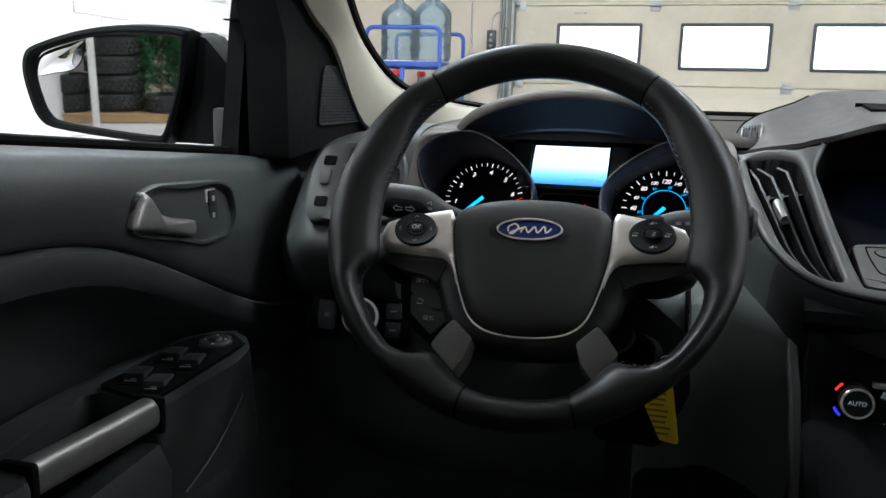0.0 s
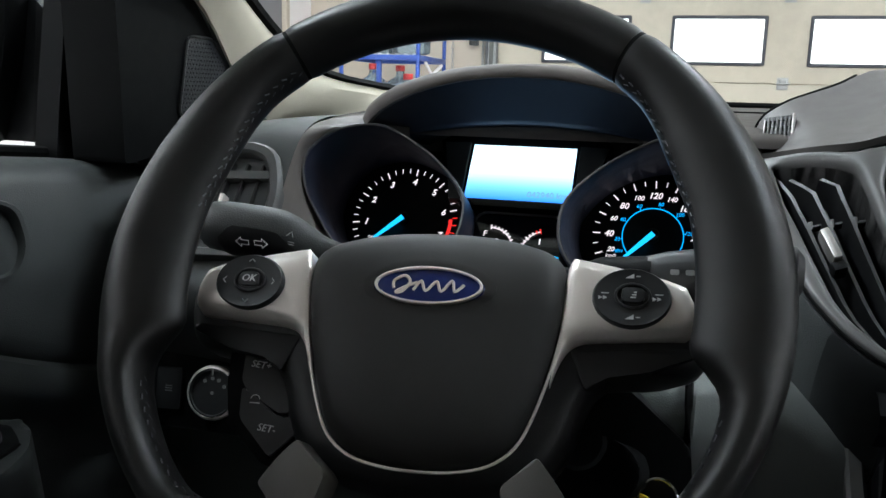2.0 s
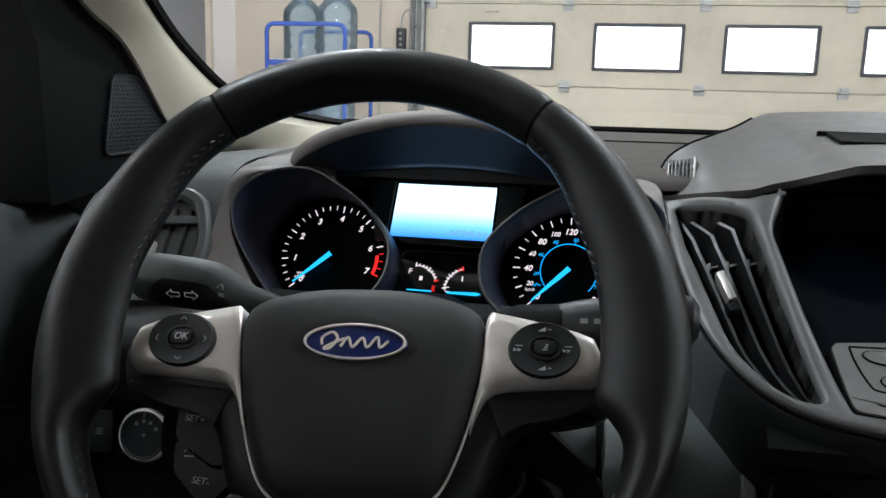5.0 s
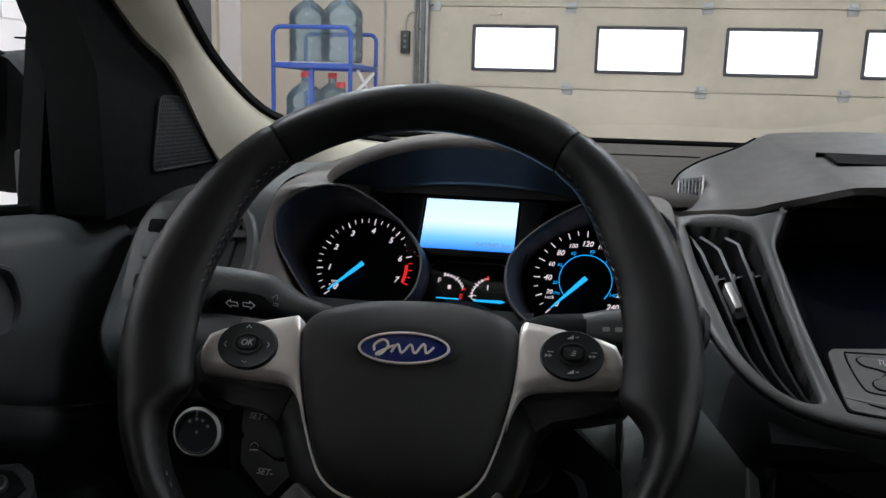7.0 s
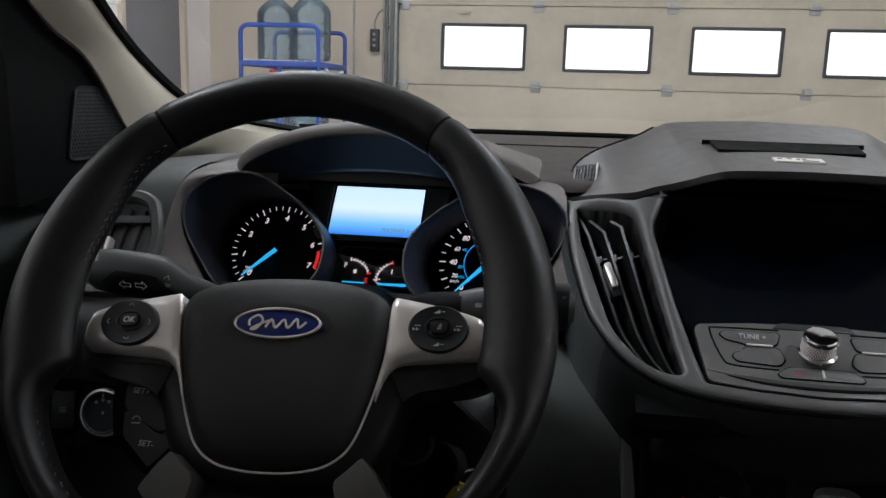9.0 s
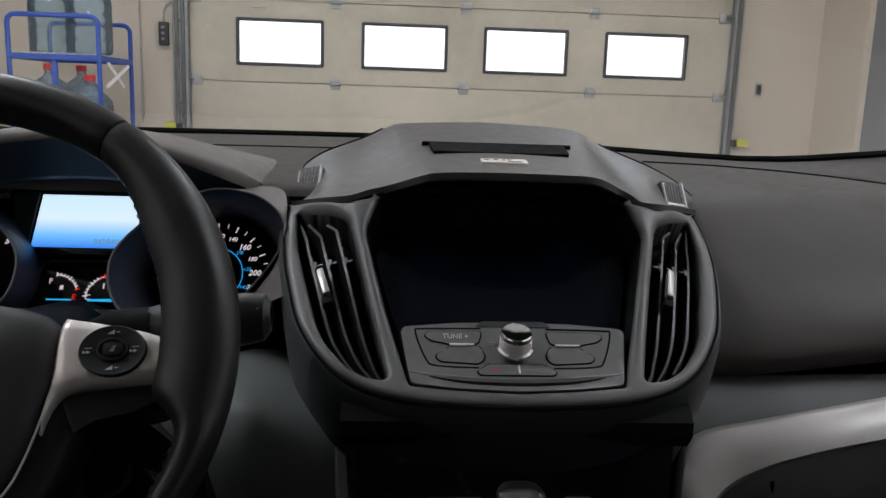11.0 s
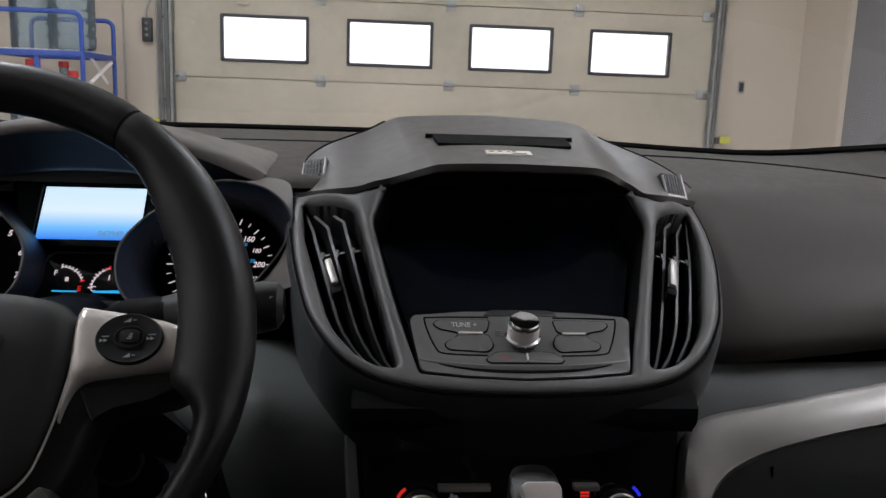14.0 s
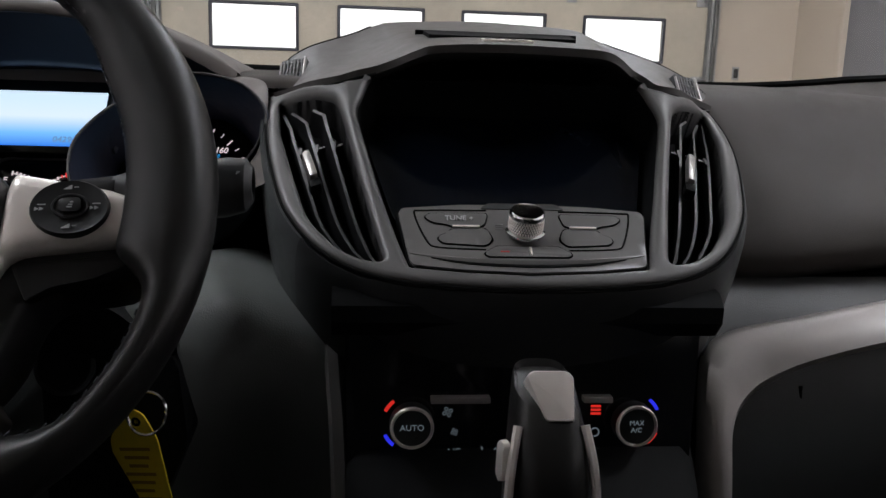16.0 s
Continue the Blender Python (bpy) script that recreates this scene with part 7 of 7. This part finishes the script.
ap = [(-0.3640, -0.0260), (-0.3560, 0.0200), (-0.3425, 0.0900), (-0.3480, 0.1220), (-0.3720, 0.1520), (-0.3970, 0.1570), (-0.4320, 0.1250), (-0.4620, 0.0500), (-0.4780, -0.0300), (-0.4900, -0.1300), (-0.4480, -0.1320), (-0.4450, -0.1100), (-0.4494, -0.0030), (-0.3871, -0.0150)]
ar = part("armrest", plate(dense(ap, 0.010, 0.008), -0.11, -0.0015, 0.006, AM, 3), M_LOWER, dd, "soft black armrest block")
sp = [(-0.4383, 0.0208), (-0.4265, 0.0968), (-0.4131, 0.1268), (-0.3824, 0.1423), (-0.3560, 0.1240), (-0.3580, 0.1000), (-0.3753, -0.0099), (-0.3871, -0.0110), (-0.4450, 0.0010)]
spn = part("switch_panel", plate(dense(sp[::-1], 0.006), -0.01, 0.0025, 0.0012, AM), M_DARK, dd, "black window switch panel")
part("panel_line", tube([AM @ Vector((x, y, 0.0018)) for x, y in ((-0.3545, 0.122), (-0.3568, 0.095), (-0.3660, 0.040), (-0.3735, -0.008))], 0.0010, 5), M_SEAM, spn)
for k, (x, y) in enumerate(((-0.4200, 0.0270), (-0.3910, 0.0180), (-0.4120, 0.0760), (-0.3850, 0.0670))):
    at_ = AM @ Matrix.Translation((x, y, 0)) @ pose(0, 0, 0, 0, 0, 12)
    # dark plate round each switch, shade of its well put in as colour
    part("switch_well", plate(rounded(rect(0.0255, 0.040, 0, 0), 0.003), 0.0, 0.0032, 0, at_), M_CAVITY, spn)
    # right switches lighter, left ones darker: lit and shaded look put into the colour
    part("window_switch", dome(rounded(rect(0.0225, 0.027, 0, 0.004), 0.003), [(1.0, 0.0), (1.0, 0.0052), (0.92, 0.0070), (0.5, 0.0076), (0.1, 0.0078)], None, at_ @ pose(0, 0, 0, -10)), M_SWITCH if k % 2 else M_BUTTON, spn)
    part("switch_mark", joined(box(0, -0.0145, 0.0045, 0.012, 0.0016, 0.0006, 0, at_), box(0.002, -0.0118, 0.0050, 0.006, 0.0008, 0.0006, 0, at_)), M_MARK_DIM, spn)
mk_ = part("mirror_knob", lathe([(0.0170, 0.0), (0.0170, 0.004), (0.0150, 0.0055), (0.0075, 0.0048), (0.005, 0.0080), (0.001, 0.0085)], 28, AM @ Matrix.Translation((-0.3835, 0.1120, 0.002))), M_SWITCH, spn, "round mirror adjuster")
part("adjuster_mark", joined(*[plate(oval(0.0015, 0.0015, 8, -0.3835 + 0.0108 * math.cos(a), 0.1120 + 0.0108 * math.sin(a)), 0.0070, 0.0078, 0, AM) for a in (0.3, 1.9, 3.4, 5.0)]), M_MARK, mk_)
rows = []
for i in range(19):
    f = i / 18
    y, z = 0.671 - 0.146 * f, 0.9495 + 0.001 * f + 0.001 * math.sin(math.pi * f)
    x = -0.3745 - 0.003 * f + 0.002 * math.sin(math.pi * f)
    rows.append([(x + 0.0125 * math.copysign(abs(math.cos(a)) ** 0.8, math.cos(a)), y, z + 0.0150 * math.copysign(abs(math.sin(a)) ** 0.8, math.sin(a)) - 0.004) for a in [2 * math.pi * j / 24 for j in range(24)]])
part("pull_handle", loft(rows, close_u=True, cap=True), M_PULL, dd, "satin grey door pull", sharp=60)
part("pull_collar", box(-0.3745, 0.674, 0.9440, 0.030, 0.008, 0.036, 0.004), M_DARK, dd)
part("pull_collar", box(-0.3775, 0.521, 0.9450, 0.032, 0.008, 0.038, 0.004), M_DARK, dd)
part("pull_end", plate(dense([(-0.498, 0.33), (-0.356, 0.33), (-0.358, 0.515), (-0.392, 0.519), (-0.425, 0.530), (-0.44, 0.56), (-0.498, 0.56)], 0.010, 0.01), 0.88, 0.956, 0.008), M_LOWER, dd)
part("pull_body", loft([[(-0.386, y, 0.918 - 0.08 * (0.67 - y)), (-0.362, y, 0.918 - 0.08 * (0.67 - y)), (-0.350, y, 0.895 - 0.08 * (0.67 - y)), (-0.352, y, 0.82), (-0.43, y, 0.70)] for y in (0.668, 0.60, 0.52, 0.42, 0.30)]), M_LOWER, dd)
part("armrest_side_seam", tube(smooth([(-0.346, 0.800, 0.940), (-0.343, 0.770, 0.915), (-0.345, 0.730, 0.885), (-0.350, 0.690, 0.862)], 4, False), 0.0012, 5), M_BEZEL, dd)
part("pocket_floor", box(-0.425, 0.52, 0.885, 0.11, 0.30, 0.01, 0.004), M_CAVITY, dd)
# window frame and divider bar
part("divider_bar", loft([[(-0.486, y0, z), (-0.462, y0, z), (-0.458, y1, z), (-0.486, y1, z)] for y0, y1, z in ((0.985, 1.050, 1.155), (0.992, 1.060, 1.20), (1.014, 1.080, 1.33), (1.023, 1.085, 1.37), (1.018, 1.08, 1.42))], close_u=True, cap=True), M_DARK, dd)
part("divider_joint", box(-0.470, 1.038, 1.3285, 0.030, 0.082, 0.0016), M_SEAM, dd)
part("window_frame", tube(smooth([(-0.470, 1.04, 1.40), (-0.468, 0.80, 1.52), (-0.460, 0.4, 1.60), (-0.46, -0.2, 1.61)], 5, False), 0.022, 10), M_DARK, dd)
# corner cover with the small speaker
sa = [(0.99, 1.158), (1.255, 1.186), (1.222, 1.2010), (1.150, 1.268), (1.100, 1.318), (1.050, 1.332), (1.030, 1.350), (1.010, 1.385), (0.97, 1.46), (0.92, 1.47), (0.93, 1.40), (0.985, 1.30)]
cv = part("corner_cover", plate(rounded(sa, 0.006), -0.055, 0.0, 0.006, axes((-0.392, 0, 0), (0, 1, 0), (0, 0, 1))), M_DARK, dd, "black corner cover with a small speaker grille")
tw_ = [(1.088, 1.277), (1.069, 1.199), (1.212, 1.2015), (1.206, 1.209), (1.132, 1.277)]
GO = axes((-0.389, 0, 0), (0, 1, 0), (0, 0, 1))
part("speaker_grille", plate(rounded(tw_, 0.010), -0.01, 0.0, 0.0015, GO), M_MESH, cv, "perforated black speaker grille")
tp = rounded(tw_, 0.010)
tr_ = tube([(p.x, p.y, 0.0008) for p in tp], 0.0012, 5, closed=True)
tr_.transform(GO)
part("grille_edge", tr_, M_BUTTON, cv)
holes = []
for i in range(24):
    for j in range(18):
        y, z = 1.072 + 0.0055 * i + 0.00275 * (j % 2), 1.2035 + 0.0042 * j
        lim = np.interp(y, [1.068, 1.086, 1.130, 1.205], [1.20, 1.274, 1.274, 1.208])
        if z < lim - 0.003 and y < 1.197:
            holes.append(plate(oval(0.0009, 0.0009, 6, y, z), 0.0, 0.0004, 0, GO))
tagged(part("grille_hole", joined(*holes), M_CAVITY, cv), kind="stuff")

# -- door mirror --
mn = Vector((0.26, -0.9648, -0.04)).normalized()
MO = Vector((-0.70, 1.05, 1.245))
mu = Vector((0, 0, 1)).cross(mn).normalized() * 1
MM = axes(MO, mu, Vector((0, 0, 1)) - mn * mn.z)
dm = thing("door_mirror", (-0.56, 1.08, 1.17), "black door mirror with a small wide-angle inset", "door mirror")
gpts = [(-0.104, 0.012), (-0.100, 0.034), (-0.085, 0.045), (-0.034, 0.061), (0.015, 0.068), (0.064, 0.069), (0.101, 0.066), (0.104, 0.055), (0.097, 0.004), (0.084, -0.040), (0.073, -0.066), (0.060, -0.069), (0.0, -0.063), (-0.070, -0.053), (-0.088, -0.042), (-0.097, -0.022)]
gs = smooth(gpts, 3)
part("mirror_glass", plate(gs, -0.004, 0.0, 0, MM), M_MIRROR, dm, "clean mirror glass")
ins = smooth([(-0.102, 0.010), (-0.075, 0.014), (-0.050, 0.019), (-0.036, 0.034), (-0.031, 0.058), (-0.045, 0.056), (-0.084, 0.043), (-0.099, 0.030)], 3)
ci = Vector((-0.068, 0.036))
rows = [[(*(ci + (Vector(p[:2]) - ci) * k), z) for p in ins] for k, z in ((1.0, 0.0012), (0.75, 0.0027), (0.5, 0.0037), (0.25, 0.0043), (0.01, 0.0045))]
bm = loft(rows, close_u=True)
bm.transform(MM)
part("wide_angle_inset", bm, M_MIRROR, dm, "convex inset mirror", sharp=80)
ie = tube([(p[0], p[1], 0.001) for p in ins], 0.0005, 5, closed=True)
ie.transform(MM)
part("inset_edge", ie, M_SEAM, dm)
rows = []
for k, e, z in ((1.0, 0.0, -0.004), (1.0, 0.002, 0.010), (1.0, 0.006, 0.013), (1.0, 0.012, 0.010), (1.0, 0.015, -0.01)):
    rows.append([(p[0] + (p[0] + 0.0) / 0.1 * e, p[1] + p[1] / 0.066 * e * 0.9, z) for p in gs])
for k, sx, z in ((0.96, 0.01, -0.035), (0.82, 0.03, -0.075), (0.55, 0.045, -0.10), (0.05, 0.05, -0.108)):
    rows.append([((p[0] * 1.15) * k + sx * 0.6, p[1] * 1.2 * k, z) for p in gs])
bm = loft(rows, close_u=True)
bm.transform(MM)
part("mirror_housing", bm, M_DARK, dm, "black mirror housing")
arm = [[(x, y, z) for x, y, z in ((x0, y0, 1.165), (x0, y0 + 0.07, 1.165), (x0, y0 + 0.085, zt - 0.02), (x0, y0 + 0.06, zt), (x0, y0 + 0.01, zt - 0.006), (x0, y0 - 0.005, 1.19))] for x0, y0, zt in ((-0.640, 1.10, 1.315), (-0.60, 1.10, 1.325), (-0.575, 1.09, 1.318), (-0.535, 1.10, 1.27), (-0.520, 1.10, 1.225), (-0.490, 1.09, 1.20))]
part("mirror_arm", loft(arm, close_u=True, cap=True), M_DARK, dm)
part("arm_cover", box(-0.523, 1.075, 1.19, 0.03, 0.05, 0.055, 0.006), M_SOFT, dm)

# -- pillar, windscreen, roof and body shell --
pl = thing("windscreen_pillar", (-0.37, 1.1, 1.2), "beige covered windscreen pillar", "pillar", kind="structure")
po = smooth([(-0.380, 0.72, 1.530), (-0.380, 0.90, 1.432), (-0.380, 1.030, 1.342), (-0.380, 1.105, 1.303), (-0.382, 1.215, 1.200), (-0.355, 1.285, 1.190), (-0.290, 1.305, 1.188)], 5, False)
pi_ = smooth([(-0.318, 0.72, 1.60), (-0.330, 0.90, 1.475), (-0.346, 1.05, 1.370), (-0.366, 1.18, 1.307), (-0.345, 1.28, 1.2515), (-0.272, 1.33, 1.2310), (-0.190, 1.36, 1.2200)], 5, False)
rows = []
for o, i in zip(po, pi_):
    m_ = o.lerp(i, 0.5) + Vector((0.010, -0.004, 0.006))
    rows.append([o + Vector((-0.012, 0.02, -0.004)), o, o.lerp(m_, 0.5) + Vector((0.002, -0.001, 0.001)), m_, m_.lerp(i, 0.5) + Vector((0.003, -0.002, 0.002)), i, i + Vector((-0.006, 0.02, 0.004))])
part("pillar_cover", loft(rows), M_BEIGE, pl)
fr_rows = [[i + Vector((0.006, -0.001, 0.003)), i + Vector((0.004, 0.012, 0.007)), i + Vector((-0.02, 0.02, 0.002)), i + Vector((-0.008, 0.004, -0.004))] for i in pi_]
part("screen_edge", loft(fr_rows, close_u=True, cap=True), M_SEAM, pl, "black windscreen edge band")
part("outer_pillar", loft([[o + Vector((-0.02, 0.03, 0.0)), i + Vector((-0.01, 0.03, 0.01)), i + Vector((-0.09, 0.06, 0.0)), o + Vector((-0.10, 0.04, 0.0))] for o, i in list(zip(po, pi_))[:22]], close_u=True, cap=True), M_CARPAINT, pl)
pr = thing("windscreen_pillar", (1.03, 1.1, 1.2), "beige covered windscreen pillar on the passenger side", "pillar", kind="structure")
part("pillar_cover", loft([[Vector((2 * CX - p.x + 0.09, p.y + 0.02, p.z)) for p in r] for r in rows]), M_BEIGE, pr)
gw = []
for i in range(11):
    f = i / 10
    x = -0.36 + 1.376 * f
    bow = 0.10 * ((x - CX) / 0.70) ** 2
    gw.append([(x, 1.70 - bow - (0.92 - bow * 0.2) * t, 1.205 + 0.405 * t + 0.03 * math.sin(math.pi * t)) for t in [j / 8 for j in range(9)]])
ws = single("windscreen", loft(gw), M_GLASS, "clear laminated windscreen", "windscreen", kind="structure")
ws.visible_shadow = False
single("screen_base_band", tube([(-0.30 + 1.42 * i / 40, base_y(-0.30 + 1.42 * i / 40), base_z(-0.30 + 1.42 * i / 40)) for i in range(41)], 0.0050, 6), M_SEAM, "black band along the foot of the windscreen", "trim", kind="structure")
st_m = axes((0.98, 1.48, 1.232), (1, 0.25, 0), (0, -0.9, 0.42))
shell = thing("car_body", (CX, -0.3, 0.3), "dark painted car body shell with beige headliner", "car body", kind="structure")
for nm, z, mt, x0 in (("headliner", 1.635, M_HEADLINER, 0.69), ("roof", 1.668, M_CARPAINT, 0.71)):
    part(nm, box(CX, -0.72, z, 2 * x0, 3.0, 0.03), mt, shell)
part("car_floor", box(CX, -0.2, 0.34, 1.66, 4.0, 0.06), M_CARPET, shell)
part("bulkhead", box(CX, 1.40, 0.78, 1.62, 0.06, 0.85), M_CARPET, shell)
part("bonnet", loft([[(CX - 0.85, y, z - 0.04), (CX - 0.5, y, z), (CX, y, z + 0.01), (CX + 0.5, y, z), (CX + 0.85, y, z - 0.04)] for y, z in ((1.72, 1.14), (2.2, 1.09), (2.6, 1.0), (2.75, 0.85), (2.78, 0.4))]), M_CARPAINT, shell)
part("passenger_door", box(2 * CX + 0.49, 0.35, 0.76, 0.10, 1.75, 0.78, 0.02), M_SOFT, shell)
part("rear_door", box(-0.50, -1.25, 0.76, 0.10, 1.45, 0.78, 0.02), M_SOFT, shell)
part("rear_door", box(2 * CX + 0.49, -1.25, 0.76, 0.10, 1.45, 0.78, 0.02), M_SOFT, shell)
part("tailgate", box(CX, -2.15, 0.8, 1.6, 0.12, 0.9, 0.02), M_SOFT, shell)
for x in (-0.45, 2 * CX + 0.45):
    part("roof_rail", box(x, -0.75, 1.60, 0.10, 2.9, 0.09, 0.02), M_DARK, shell)
    part("middle_pillar", box(x, -0.55, 1.36, 0.07, 0.14, 0.46, 0.01), M_DARK, shell)
    part("rear_pillar", box(x, -1.95, 1.36, 0.08, 0.42, 0.46, 0.01), M_DARK, shell)
part("rear_header", box(CX, -2.15, 1.58, 1.4, 0.1, 0.12, 0.02), M_DARK, shell)
# unseen tinted panes, added to weaken the light entering from the rear
for x in (-0.47, 2 * CX + 0.47):
    part("rear_side_glass", box(x, -1.16, 1.36, 0.006, 1.10, 0.46), M_TINT, shell, "unseen tinted pane added to dim the light from behind")
part("rear_glass", box(CX, -2.13, 1.38, 1.36, 0.006, 0.36), M_TINT, shell, "unseen tinted pane added to dim the light from behind")
